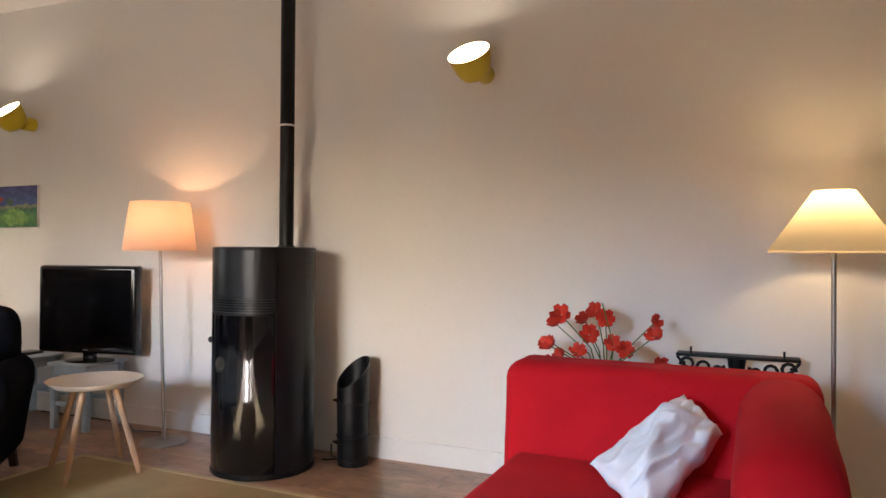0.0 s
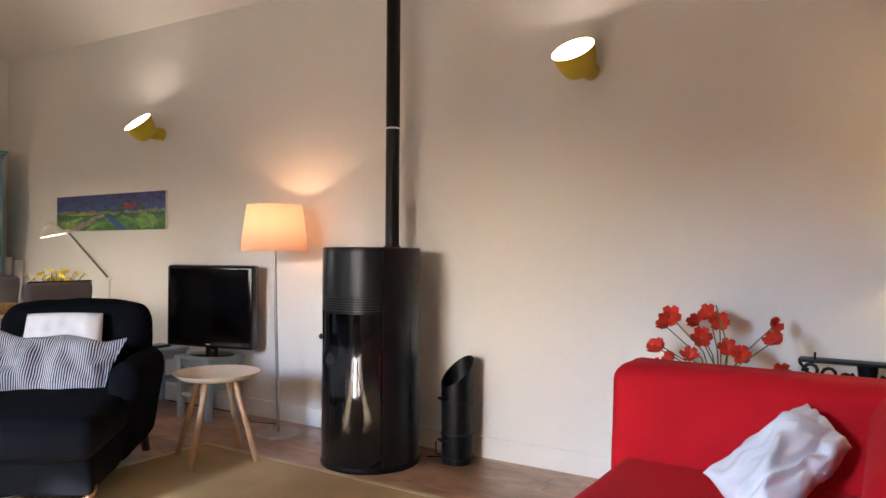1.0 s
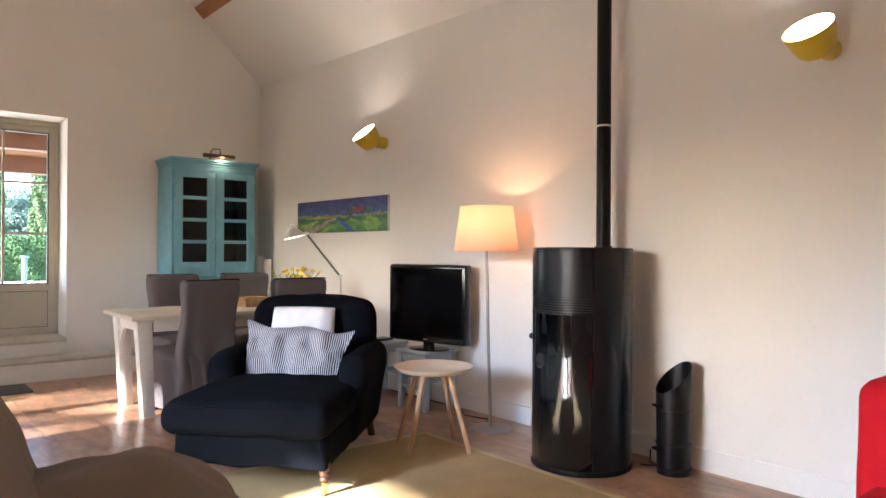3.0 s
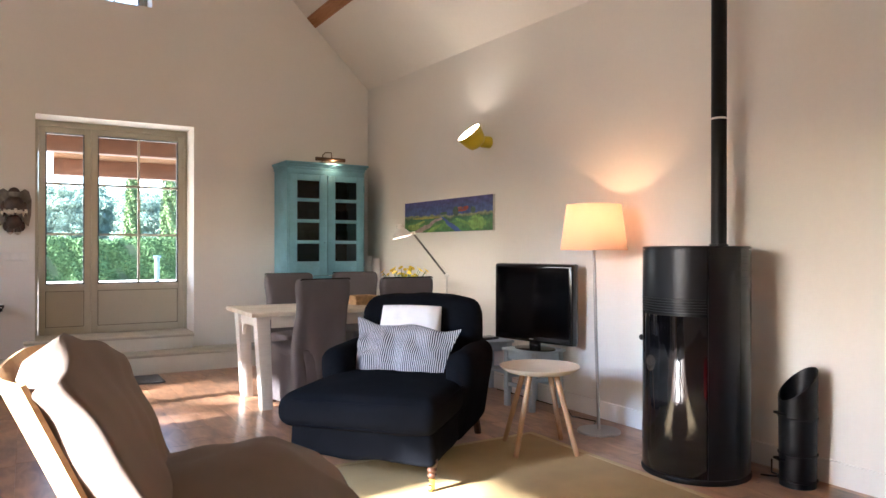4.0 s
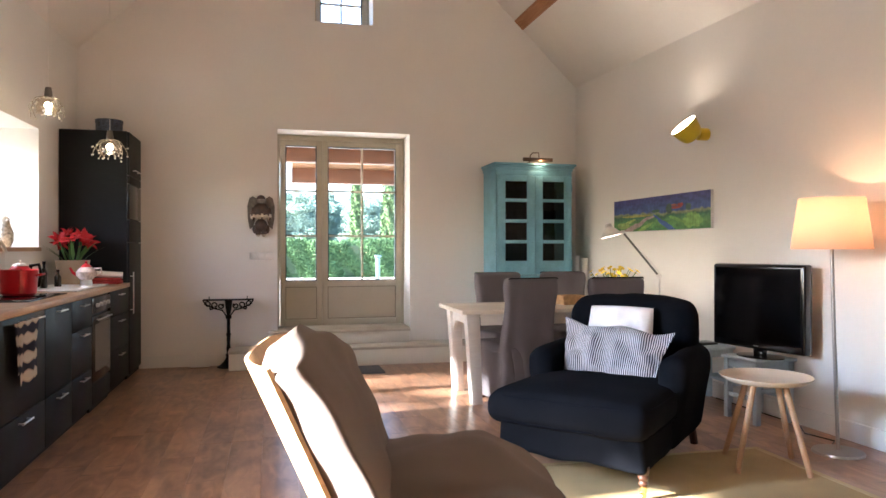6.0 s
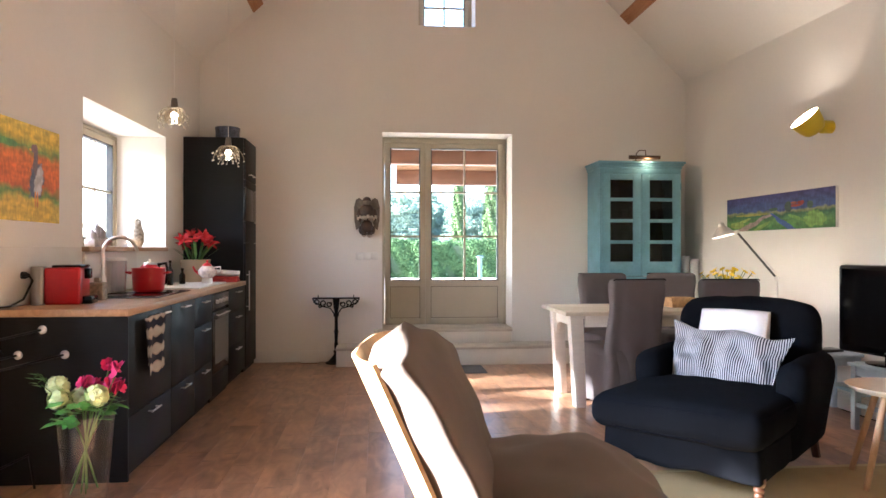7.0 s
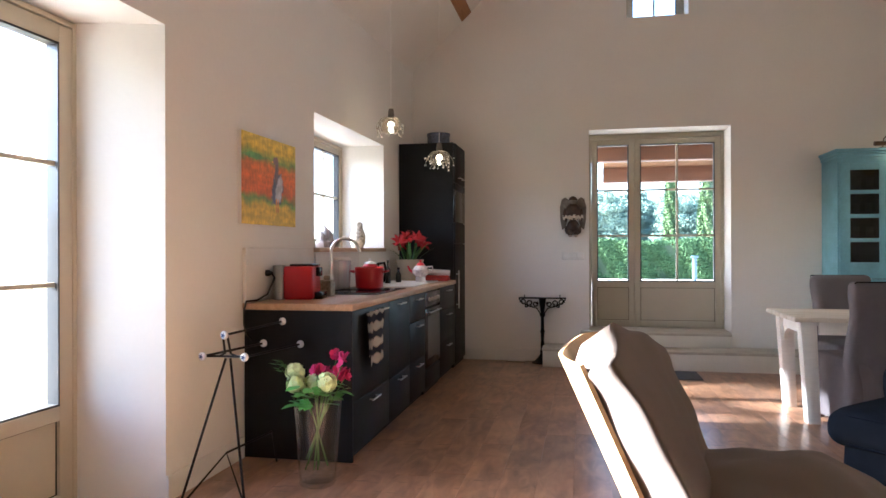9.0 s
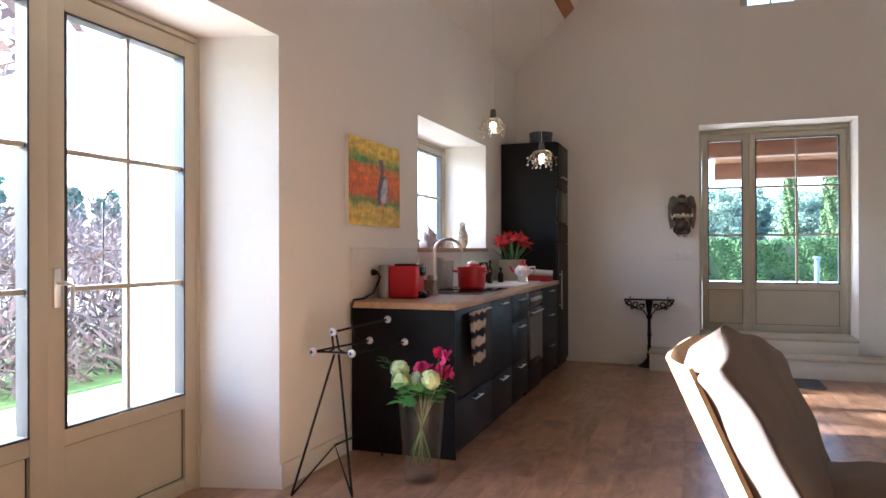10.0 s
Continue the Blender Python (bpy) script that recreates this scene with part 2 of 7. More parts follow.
# ---- building kit ----
def rbox(bm, x0, x1, y0, y1, z0, z1, r=0.0, seg=2, m=None):
    """A box with rounded edges, added to bm."""
    g = bmesh.ops.create_cube(bm, size=1.0)
    vs = g["verts"]
    t = Matrix.Translation(((x0 + x1) / 2, (y0 + y1) / 2, (z0 + z1) / 2)) @ Matrix.Diagonal((x1 - x0, y1 - y0, z1 - z0, 1))
    bmesh.ops.transform(bm, matrix=t, verts=vs)
    if r > 0:
        es = list({e for v in vs for e in v.link_edges})
        old = set(vs)
        res = bmesh.ops.bevel(bm, geom=es, offset=min(r, 0.49 * min(x1 - x0, y1 - y0, z1 - z0)), segments=seg, profile=0.5, affect="EDGES", clamp_overlap=True)
        vs = list({v for f in res["faces"] for v in f.verts} | {v for v in old if v.is_valid})
    if m is not None:
        bmesh.ops.transform(bm, matrix=m, verts=vs)
    return vs


def lathe(bm, profile, seg=28, m=None):
    """A turned shape from (radius, height) pairs."""
    rings = []
    for r, z in profile:
        if r < 1e-5:
            rings.append([bm.verts.new((0, 0, z))])
        else:
            rings.append([bm.verts.new((r * math.cos(2 * math.pi * i / seg), r * math.sin(2 * math.pi * i / seg), z)) for i in range(seg)])
    for a, b in zip(rings, rings[1:]):
        for i in range(seg):
            j = (i + 1) % seg
            quad = [a[i % len(a)], a[j % len(a)], b[j % len(b)], b[i % len(b)]]
            quad = list(dict.fromkeys(quad))
            if len(quad) > 2:
                bm.faces.new(quad)
    vs = [v for r in rings for v in r]
    if m is not None:
        bmesh.ops.transform(bm, matrix=m, verts=vs)
    return vs


def tube(bm, pts, r, seg=8, taper=1.0):
    """A round rod through the points."""
    pts = [Vector(p) for p in pts]
    rings, up = [], None
    for i, p in enumerate(pts):
        d = (pts[min(i + 1, len(pts) - 1)] - pts[max(i - 1, 0)]).normalized()
        if up is None:
            up = d.orthogonal().normalized()
        up = (up - d * up.dot(d)).normalized()
        side = d.cross(up)
        rr = r * (1 + (taper - 1) * i / max(1, len(pts) - 1))
        rings.append([bm.verts.new(p + rr * (math.cos(2 * math.pi * k / seg) * up + math.sin(2 * math.pi * k / seg) * side)) for k in range(seg)])
    for a, b in zip(rings, rings[1:]):
        for i in range(seg):
            bm.faces.new((a[i], a[(i + 1) % seg], b[(i + 1) % seg], b[i]))
    bm.faces.new(list(reversed(rings[0])))
    bm.faces.new(rings[-1])


def prism(bm, poly, a0, a1, axis="y"):
    """A flat polygon pushed out along an axis. For y the pairs are (x, z); for x (y, z); for z (x, y)."""
    def at(p, a):
        return {"y": (p[0], a, p[1]), "x": (a, p[0], p[1]), "z": (p[0], p[1], a)}[axis]
    lo, hi = [bm.verts.new(at(p, a0)) for p in poly], [bm.verts.new(at(p, a1)) for p in poly]
    bm.faces.new(lo)
    bm.faces.new(list(reversed(hi)))
    n = len(poly)
    for i in range(n):
        bm.faces.new((lo[i], hi[i], hi[(i + 1) % n], lo[(i + 1) % n]))
    return lo + hi


def cushion(bm, w, d, t, m=None, n=18, seed=1, wrinkle=0.01, pinch=0.10, power=0.42):
    """A filled cushion with pointed corners and soft creases."""
    top, bot = {}, {}
    for i in range(n + 1):
        for j in range(n + 1):
            u, v = 2 * i / n - 1, 2 * j / n - 1
            x, y = w / 2 * u * (1 - pinch * (1 - v * v) * abs(u)), d / 2 * v * (1 - pinch * (1 - u * u) * abs(v))
            h = t / 2 * max(0.0, (1 - u * u) * (1 - v * v)) ** power
            k = wrinkle * noise.noise(Vector((x * 7 + seed * 3.1, y * 7, seed))) * (1.4 - abs(u) * abs(v))
            k += wrinkle * 0.6 * noise.noise(Vector((x * 19 + seed, y * 13, seed * 2.3)))
            edge = i in (0, n) or j in (0, n)
            top[i, j] = bm.verts.new((x, y, h + (k if not edge else 0)))
            bot[i, j] = top[i, j] if edge else bm.verts.new((x, y, -h + k * 0.5))
    for i in range(n):
        for j in range(n):
            bm.faces.new((top[i, j], top[i + 1, j], top[i + 1, j + 1], top[i, j + 1]))
            q = [bot[i, j], bot[i, j + 1], bot[i + 1, j + 1], bot[i + 1, j]]
            bm.faces.new(q)
    vs = list(set(top.values()) | set(bot.values()))
    if m is not None:
        bmesh.ops.transform(bm, matrix=m, verts=vs)
    return vs


def mesh_of(name, bm, material, sharp=38):
    bmesh.ops.recalc_face_normals(bm, faces=bm.faces)
    me = bpy.data.meshes.new(name)
    bm.to_mesh(me)
    bm.free()
    me.materials.append(material)
    me.polygons.foreach_set("use_smooth", [True] * len(me.polygons))
    me.set_sharp_from_angle(angle=radians(sharp))
    return me


def part(name, bm, material, parent=None, label="", m=None, sharp=38):
    """One mesh object, under a thing or a part."""
    ob = new(name, mesh_of(name, bm, material, sharp))
    if parent is not None:
        ob.parent = parent
    if m is not None:
        ob.matrix_basis = m
    if label:
        tagged(ob, label)
    return ob


def thing(name, label, category, m=None, group=""):
    ob = new(name)
    ob.empty_display_size = 0.1
    if m is not None:
        ob.matrix_basis = m
    return tagged(ob, label, category, group)


def box_part(name, material, parent, x0, x1, y0, y1, z0, z1, r=0.004, seg=2, label="", m=None):
    bm = bmesh.new()
    rbox(bm, x0, x1, y0, y1, z0, z1, r, seg)
    return part(name, bm, material, parent, label, m)


def turned_part(name, material, parent, profile, seg=28, label="", m=None):
    bm = bmesh.new()
    lathe(bm, profile, seg)
    return part(name, bm, material, parent, label, m)


def rod_part(name, material, parent, pts, r, seg=8, label="", taper=1.0):
    bm = bmesh.new()
    tube(bm, pts, r, seg, taper)
    return part(name, bm, material, parent, label)


def structure(name, bm, material, label, category):
    return tagged(part(name, bm, material), label, category, kind="structure")


# ---- the shell of the room ----
YN, YS, WT, EAVE, RIDGE, MID = 7.72, -3.2, 0.5, 3.22, 5.86, 0.775


def xe(y):
    return 3.67 - 0.0177 * (y - 1.5)


def xw(y):
    return -2.01 + 0.0221 * (y - 3.2)


def wall_piece(bm, side, y0, y1, z0, z1, back=WT):
    """A stretch of one of the two long walls, between two places along it."""
    f = xe if side > 0 else xw
    prism(bm, [(f(y0), y0), (f(y1), y1), (f(y1) + side * back, y1), (f(y0) + side * back, y0)], z0, z1, "z")


# openings: the garden door and the kitchen window in the west wall, the terrace door and the gable window in the north wall
GD = (1.10, 3.05, 2.345)
KW = (4.88, 6.60, 1.25, 2.27)
TD = (0.066, 1.527, 0.355, 2.54)
GW = (0.468, 1.108, 3.74, 4.62)

bm = bmesh.new()
wall_piece(bm, 1, YS, YN, -0.1, EAVE + 0.3)
structure("wall_east", bm, M_WALL, "long off-white plastered wall behind the stove", "wall")
bm = bmesh.new()
wall_piece(bm, -1, YS, GD[0], -0.1, EAVE + 0.3)
wall_piece(bm, -1, GD[0], GD[1], GD[2], EAVE + 0.3)
wall_piece(bm, -1, GD[0], GD[1], -0.1, -0.012)
wall_piece(bm, -1, GD[1], KW[0], -0.1, EAVE + 0.3)
wall_piece(bm, -1, KW[0], KW[1], -0.1, KW[2])
wall_piece(bm, -1, KW[0], KW[1], KW[3], EAVE + 0.3)
wall_piece(bm, -1, KW[1], YN, -0.1, EAVE + 0.3)
prism(bm, [(xw(GD[1]), GD[1] - 0.0), (xw(GD[1]) - WT, GD[1]), (xw(GD[1]) - WT, 2.94), (-2.42, 2.94)], -0.012, GD[2], "z")
prism(bm, [(xw(GD[0]), GD[0]), (-2.42, 1.13), (xw(GD[0]) - WT, 1.13), (xw(GD[0]) - WT, GD[0])], -0.012, GD[2], "z")
structure("wall_west", bm, M_WALL, "thick off-white plastered wall with a garden door and a kitchen window", "wall")


def roof_z(x):
    return RIDGE - abs(x - MID) * (RIDGE - EAVE) / 2.74


bm = bmesh.new()
L, R, TOP = -2.75, 4.4, 0.35
prism(bm, [(L, -0.1), (TD[0], -0.1), (TD[0], EAVE), (L, EAVE)], YN, YN + WT)
prism(bm, [(TD[0], -0.1), (TD[1], -0.1), (TD[1], TD[2] - 0.06), (TD[0], TD[2] - 0.06)], YN, YN + WT)
prism(bm, [(TD[0], TD[3]), (TD[1], TD[3]), (TD[1], EAVE), (TD[0], EAVE)], YN, YN + WT)
prism(bm, [(TD[1], -0.1), (R, -0.1), (R, EAVE), (TD[1], EAVE)], YN, YN + WT)
prism(bm, [(-2.1, EAVE), (GW[0], EAVE), (GW[0], roof_z(GW[0]) + TOP), (-2.1, roof_z(-2.1) + TOP)], YN, YN + WT)
prism(bm, [(GW[0], EAVE), (GW[1], EAVE), (GW[1], GW[2]), (GW[0], GW[2])], YN, YN + WT)
prism(bm, [(GW[0], GW[3]), (GW[1], GW[3]), (GW[1], roof_z(GW[1]) + TOP), (MID, RIDGE + TOP), (GW[0], roof_z(GW[0]) + TOP)], YN, YN + WT)
prism(bm, [(GW[1], EAVE), (3.75, EAVE), (3.75, roof_z(3.75) + TOP), (GW[1], roof_z(GW[1]) + TOP)], YN, YN + WT)
structure("wall_north", bm, M_WALL, "off-white plastered gable wall with a terrace door", "wall")
bm = bmesh.new()
prism(bm, [(L, -0.1), (R, -0.1), (R, roof_z(R) + TOP), (MID, RIDGE + TOP), (L, roof_z(L) + TOP)], YS - 0.3, YS)
structure("wall_south", bm, M_WALL, "plain off-white plastered gable wall", "wall")
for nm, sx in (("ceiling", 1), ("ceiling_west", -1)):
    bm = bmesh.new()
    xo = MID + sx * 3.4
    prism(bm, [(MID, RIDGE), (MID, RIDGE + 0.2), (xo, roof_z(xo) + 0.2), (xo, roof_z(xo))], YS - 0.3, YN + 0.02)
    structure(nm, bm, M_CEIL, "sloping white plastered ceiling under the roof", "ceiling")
for px in (2.905, -1.355):
    bm = bmesh.new()
    s = 1 if px > MID else -1
    rbox(bm, -0.075, 0.075, YS, YN - 0.004, -0.11, 0.11, 0.008, 1, pose(px, 0, 3.945, 0, s * 44, 0))
    structure("roof_beam", bm, M_BEAM, "reddish pine purlin under the sloping ceiling", "beam")

bm = bmesh.new()
rbox(bm, L, R, YS - 0.3, YN + WT, -0.1, -0.012)
floor = structure("floor", bm, M_JOINT, "warm brown oak plank floor", "floor")

# skirting boards
for nm, side, y0, y1 in (("baseboard_east", 1, YS, YN), ("baseboard_west", -1, GD[1] + 0.0, 3.80), ("baseboard_west_south", -1, YS, GD[0])):
    bm = bmesh.new()
    f = xe if side > 0 else xw
    prism(bm, [(f(y0) - side * 0.014, y0), (f(y1) - side * 0.014, y1), (f(y1) + side * 0.002, y1), (f(y0) + side * 0.002, y0)], 0, 0.125, "z")
    structure(nm, bm, M_WHITE, "low white painted skirting board", "skirting")
bm = bmesh.new()
rbox(bm, -1.30, -0.42, YN - 0.014, YN + 0.002, 0, 0.125, 0.003)
rbox(bm, 2.31, 3.55, YN - 0.014, YN + 0.002, 0, 0.125, 0.003)
structure("baseboard_north", bm, M_WHITE, "low white painted skirting board", "skirting")

# the two steps up to the terrace door
for nm, x0, x1, y0, y1, z0, z1 in (("step_lower", -0.42, 2.31, 7.34, YN, 0, 0.20), ("step_upper", -0.02, 1.50, 7.62, YN + WT, 0.2, 0.355)):
    bm = bmesh.new()
    rbox(bm, x0, x1, y0, y1 + 0.002, z0, z1 - 0.03, 0.004)
    st = structure(nm, bm, M_STEP, "low cream painted step with a worn stone tread", "step")
    bm = bmesh.new()
    rbox(bm, x0 - 0.008, x1 + 0.012, y0 - 0.018, y1 if z1 < 0.3 else YN + 0.49, z1 - 0.03, z1, 0.008)
    if z1 > 0.3:
        rbox(bm, x1 - 0.02, TD[1] + 0.004, YN + 0.002, YN + 0.485, z1 - 0.03, z1 - 0.002, 0.0)
    part("tread", bm, M_TREAD, st)


def leaf(parent, name, w, h, z_rail, cols, rows, m, t=0.055, stile=0.062, handle=0):
    """A glazed door leaf: stiles and rails, a lower panel, glazing bars and panes. Local x across, y through, z up."""
    ob = thing(name, "", "", m)
    ob.parent = parent
    bm = bmesh.new()
    rbox(bm, 0, stile, -t / 2, t / 2, 0, h, 0.006)
    rbox(bm, w - stile, w, -t / 2, t / 2, 0, h, 0.006)
    for z0, z1 in ((0, 0.075), (z_rail - 0.07, z_rail), (h - stile, h)):
        if z1 > 0.02:
            rbox(bm, stile - 0.002, w - stile + 0.002, -t / 2 + 0.001, t / 2 - 0.001, z0, z1, 0.005)
    part("leaf_frame", bm, M_FRAME, ob)
    if z_rail > 0.2:
        bm = bmesh.new()
        rbox(bm, stile - 0.01, w - stile + 0.01, -0.010, 0.010, 0.06, z_rail - 0.06, 0.0)
        part("leaf_panel", bm, M_FRAME, ob)
        bm = bmesh.new()
        for x0, x1, z0, z1 in ((stile, w - stile, 0.076, 0.080), (stile, w - stile, z_rail - 0.075, z_rail - 0.071), (stile + 0.001, stile + 0.005, 0.08, z_rail - 0.075), (w - stile - 0.005, w - stile - 0.001, 0.08, z_rail - 0.075)):
            rbox(bm, x0, x1, -0.014, 0.014, z0, z1)
        part("panel_bead", bm, M_SEAL, ob)
    bm = bmesh.new()
    gx0, gx1, gz0, gz1 = stile, w - stile, z_rail, h - stile
    for a in (gx0 + 0.001, gx1 - 0.011):
        rbox(bm, a, a + 0.010, -t / 2 - 0.001, t / 2 + 0.001, gz0, gz1)
    for a in (gz0 + 0.001, gz1 - 0.011):
        rbox(bm, gx0, gx1, -t / 2 - 0.001, t / 2 + 0.001, a, a + 0.010)
    part("seal", bm, M_SEAL, ob)
    cw, rh = (gx1 - gx0) / cols, (gz1 - gz0) / rows
    for i in range(1, cols):
        box_part("glazing_bar", M_FRAME, ob, gx0 + i * cw - 0.011, gx0 + i * cw + 0.011, -0.016, 0.016, gz0, gz1, 0.003, 1)
    for j in range(1, rows):
        box_part("glazing_bar", M_FRAME, ob, gx0, gx1, -0.015, 0.015, gz0 + j * rh - 0.011, gz0 + j * rh + 0.011, 0.003, 1)
    for i in range(cols):
        for j in range(rows):
            bm = bmesh.new()
            rbox(bm, gx0 + i * cw, gx0 + (i + 1) * cw, -0.002, 0.002, gz0 + j * rh, gz0 + (j + 1) * rh)
            p = part("pane", bm, M_GLASS, ob)
            p.visible_shadow = False
    if handle:
        bm = bmesh.new()
        hx = w - stile / 2 if handle > 0 else stile / 2
        rbox(bm, hx - 0.016, hx + 0.016, -t / 2 - 0.010, -t / 2 + 0.001, 1.00, 1.16, 0.006)
        tube(bm, [(hx, -t / 2 - 0.004, 1.10), (hx, -t / 2 - 0.05, 1.10), (hx + handle * -0.03, -t / 2 - 0.055, 1.09), (hx + handle * -0.03, -t / 2 - 0.055, 0.98)], 0.009, 8)
        part("handle", bm, M_STEEL, ob)
    return ob


def surround(parent, w, h, m, t=0.07, b=0.028, head=0.028):
    bm = bmesh.new()
    rbox(bm, -b, 0.0, -t / 2, t / 2, 0, h + b, 0.004)
    rbox(bm, w, w + b, -t / 2, t / 2, 0, h + b, 0.004)
    rbox(bm, -b, w + b, -t / 2 + 0.001, t / 2 - 0.001, h, h + head, 0.004)
    return part("frame", bm, M_FRAME, parent, "", m)


# terrace door, north
td = thing("door_1", "closed glazed double terrace door in beige paint", "door", pose(0, 0, 0))
tagged(td, kind="structure")
YD = YN + 0.40
surround(td, 1.40, 2.13, pose(0.095, YD, TD[2]), b=0.031, head=0.057)
leaf(td, "leaf", 0.475, 2.125, 0.515, 1, 3, pose(0.097, YD, TD[2] + 0.003))
leaf(td, "leaf", 0.92, 2.125, 0.515, 2, 3, pose(0.574, YD, TD[2] + 0.003))

# garden door, west (local x runs along +y; its inside faces the room)
gd = thing("door_2", "closed tall glazed double garden door in cream paint", "door")
tagged(gd, kind="structure")
XG = -2.455
turn_w = pose(0, 0, 0, 0, 0, 90)
surround(gd, 1.76, 2.31, pose(XG, 1.155, 0) @ turn_w)
leaf(gd, "leaf", 0.885, 2.30, 0.497, 2, 3, pose(XG, 1.155, 0.004) @ turn_w, 0.06, 0.085)
leaf(gd, "leaf", 0.885, 2.30, 0.497, 2, 3, pose(XG, 2.032, 0.004) @ turn_w, 0.06, 0.085, -1)
M_OUTFRAME = mat("cream_outer_frame", (0.66, 0.56, 0.34), 0.6, vary=0.06, scale=4, bump=0.05)
bm = bmesh.new()
rbox(bm, -2.64, -2.514, 2.905, 2.975, 0.0, 2.36, 0.006)
rbox(bm, -2.64, -2.514, 1.10, 2.904, 2.275, 2.36, 0.006)
part("outer_frame", bm, M_OUTFRAME, gd, "cream outer frame round the door")
shut = thing("window_shutter", "white boarded shutter folded open beside the garden door", "shutter", pose(-2.645, 2.90, 0.03, 0, 0, 172))
for k in range(3):
    box_part("board", M_WHITE, shut, 0.002 + k * 0.083, 0.082 + k * 0.083, -0.014, 0.014, 0.0, 2.22, 0.003)
for z in (0.25, 1.10, 1.95):
    box_part("ledge", M_WHITE, shut, 0.01, 0.24, 0.014, 0.034, z - 0.05, z + 0.05, 0.004)
# kitchen window, west
kw = thing("window_1", "white-reveal kitchen window with a cream frame", "window")
tagged(kw, kind="structure")
XK = -2.40
surround(kw, 1.66, 0.97, pose(XK, 4.91, KW[2] + 0.012) @ turn_w)
leaf(kw, "casement", 0.828, 0.965, 0.06, 2, 2, pose(XK, 4.911, KW[2] + 0.014) @ turn_w, 0.055, 0.055)
leaf(kw, "casement", 0.828, 0.965, 0.06, 2, 2, pose(XK, 5.741, KW[2] + 0.014) @ turn_w, 0.055, 0.055)
bm = bmesh.new()
rbox(bm, -2.44, xw(5.7) + 0.035, KW[0] - 0.02, KW[1] + 0.03, KW[2] - 0.03, KW[2] + 0.004, 0.006)
part("window_sill", bm, M_COUNTER, kw, "oak window sill")
# gable window, north
gw = thing("window_2", "small white gable window high in the wall", "window")
tagged(gw, kind="structure")
surround(gw, 0.58, 0.82, pose(GW[0] + 0.03, YN + 0.36, GW[2] + 0.03))
leaf(gw, "casement", 0.576, 0.815, 0.05, 2, 3, pose(GW[0] + 0.032, YN + 0.36, GW[2] + 0.032), 0.05, 0.05)

# ---- outside ----
M_GROUND = mat("pale_gravel", (0.60, 0.55, 0.46), 0.95, vary=0.2, scale=0.6, bump=0.4, fine=20)
M_GRASS = mat("grass", (0.10, 0.17, 0.04), 0.9, vary=0.35, scale=1.5, bump=0.5, fine=30)
M_HEDGE = mat("hedge_leaf", (0.045, 0.088, 0.035), 0.85, spec=0.15, vary=0.25, scale=3, bump=0, fine=30)
M_CYPRESS = mat("cypress_leaf", (0.085, 0.135, 0.055), 0.85, vary=0.35, scale=3, bump=0, fine=30, spec=0.15)
# needle colour paled and greyed to paint in the haze of distance
M_HAZY_PINE = mat("hazy_pine_needles", (0.155, 0.22, 0.17), 0.9, spec=0.1, vary=0.3, scale=0.8, bump=0, fine=8)
M_BARK = mat("bark", (0.13, 0.085, 0.06), 0.9, vary=0.3, scale=4, bump=0.5)
M_HILL = mat("dry_bank", (0.062, 0.046, 0.042), 0.95, vary=0.4, scale=0.7, bump=0.4, fine=4)
M_TWIG = mat("bare_twigs", (0.135, 0.095, 0.084), 0.9, vary=0.4, scale=2, bump=0)
M_TERR = mat("terrace_stone", (0.52, 0.48, 0.40), 0.8, vary=0.1, scale=2, bump=0.15)
M_OUT = mat("outer_render", (0.62, 0.55, 0.42), 0.9, vary=0.1, scale=2, bump=0.3)
bm = bmesh.new()
bmesh.ops.create_grid(bm, x_segments=40, y_segments=40, size=900)
for v in bm.verts:
    v.co.z = -0.16
structure("ground", bm, M_GROUND, "pale gravel ground around the house", "ground")


bm = bmesh.new()
rbox(bm, -60, 90, YN + WT, 400, -0.3, 0.33, 0.0)
structure("upper_ground", bm, M_GROUND, "pale sunlit gravel beyond the terrace", "ground")


def leaves(n, shape, size, seed, thin=0.5):
    """Many small leaf blades; shape gives a place and a way out for each."""
    rng = np.random.default_rng(seed)
    verts, faces = [], []
    for i in range(n):
        p, o = shape(rng)
        a = rng.normal(size=3)
        a /= np.linalg.norm(a)
        b = np.cross(a, np.array(o) + rng.normal(size=3) * 0.6)
        b /= np.linalg.norm(b) + 1e-9
        s = size * rng.uniform(0.6, 1.4)
        k = len(verts)
        p = np.array(p)
        verts += [tuple(p - a * s), tuple(p + b * s * thin), tuple(p + a * s), tuple(p - b * s * thin)]
        faces.append((k, k + 1, k + 2, k + 3))
    return verts, faces


def cloud(name, n, shape, size, seed, material, parent=None, thin=0.5):
    me = bpy.data.meshes.new(name)
    v, f = leaves(n, shape, size, seed, thin)
    me.from_pydata(v, [], f)
    me.materials.append(material)
    ob = new(name, me)
    if parent is not None:
        ob.parent = parent
    return ob


def hedge_shape(rng):
    x, y, z = rng.uniform(-1.5, 6.5), 22.0, rng.uniform(0.3, 1.40)
    if rng.uniform() < 0.8:
        y = 22.0 + abs(rng.normal()) * 0.10
    else:
        y, z = rng.uniform(22, 23), 1.42 + abs(rng.normal()) * 0.05
    y += 0.1 * math.sin(x * 3.1) + 0.06 * math.sin(x * 7.7 + z * 5)
    return (x, y, z + 0.04 * math.sin(x * 2.3)), (0, -1, 0.3)


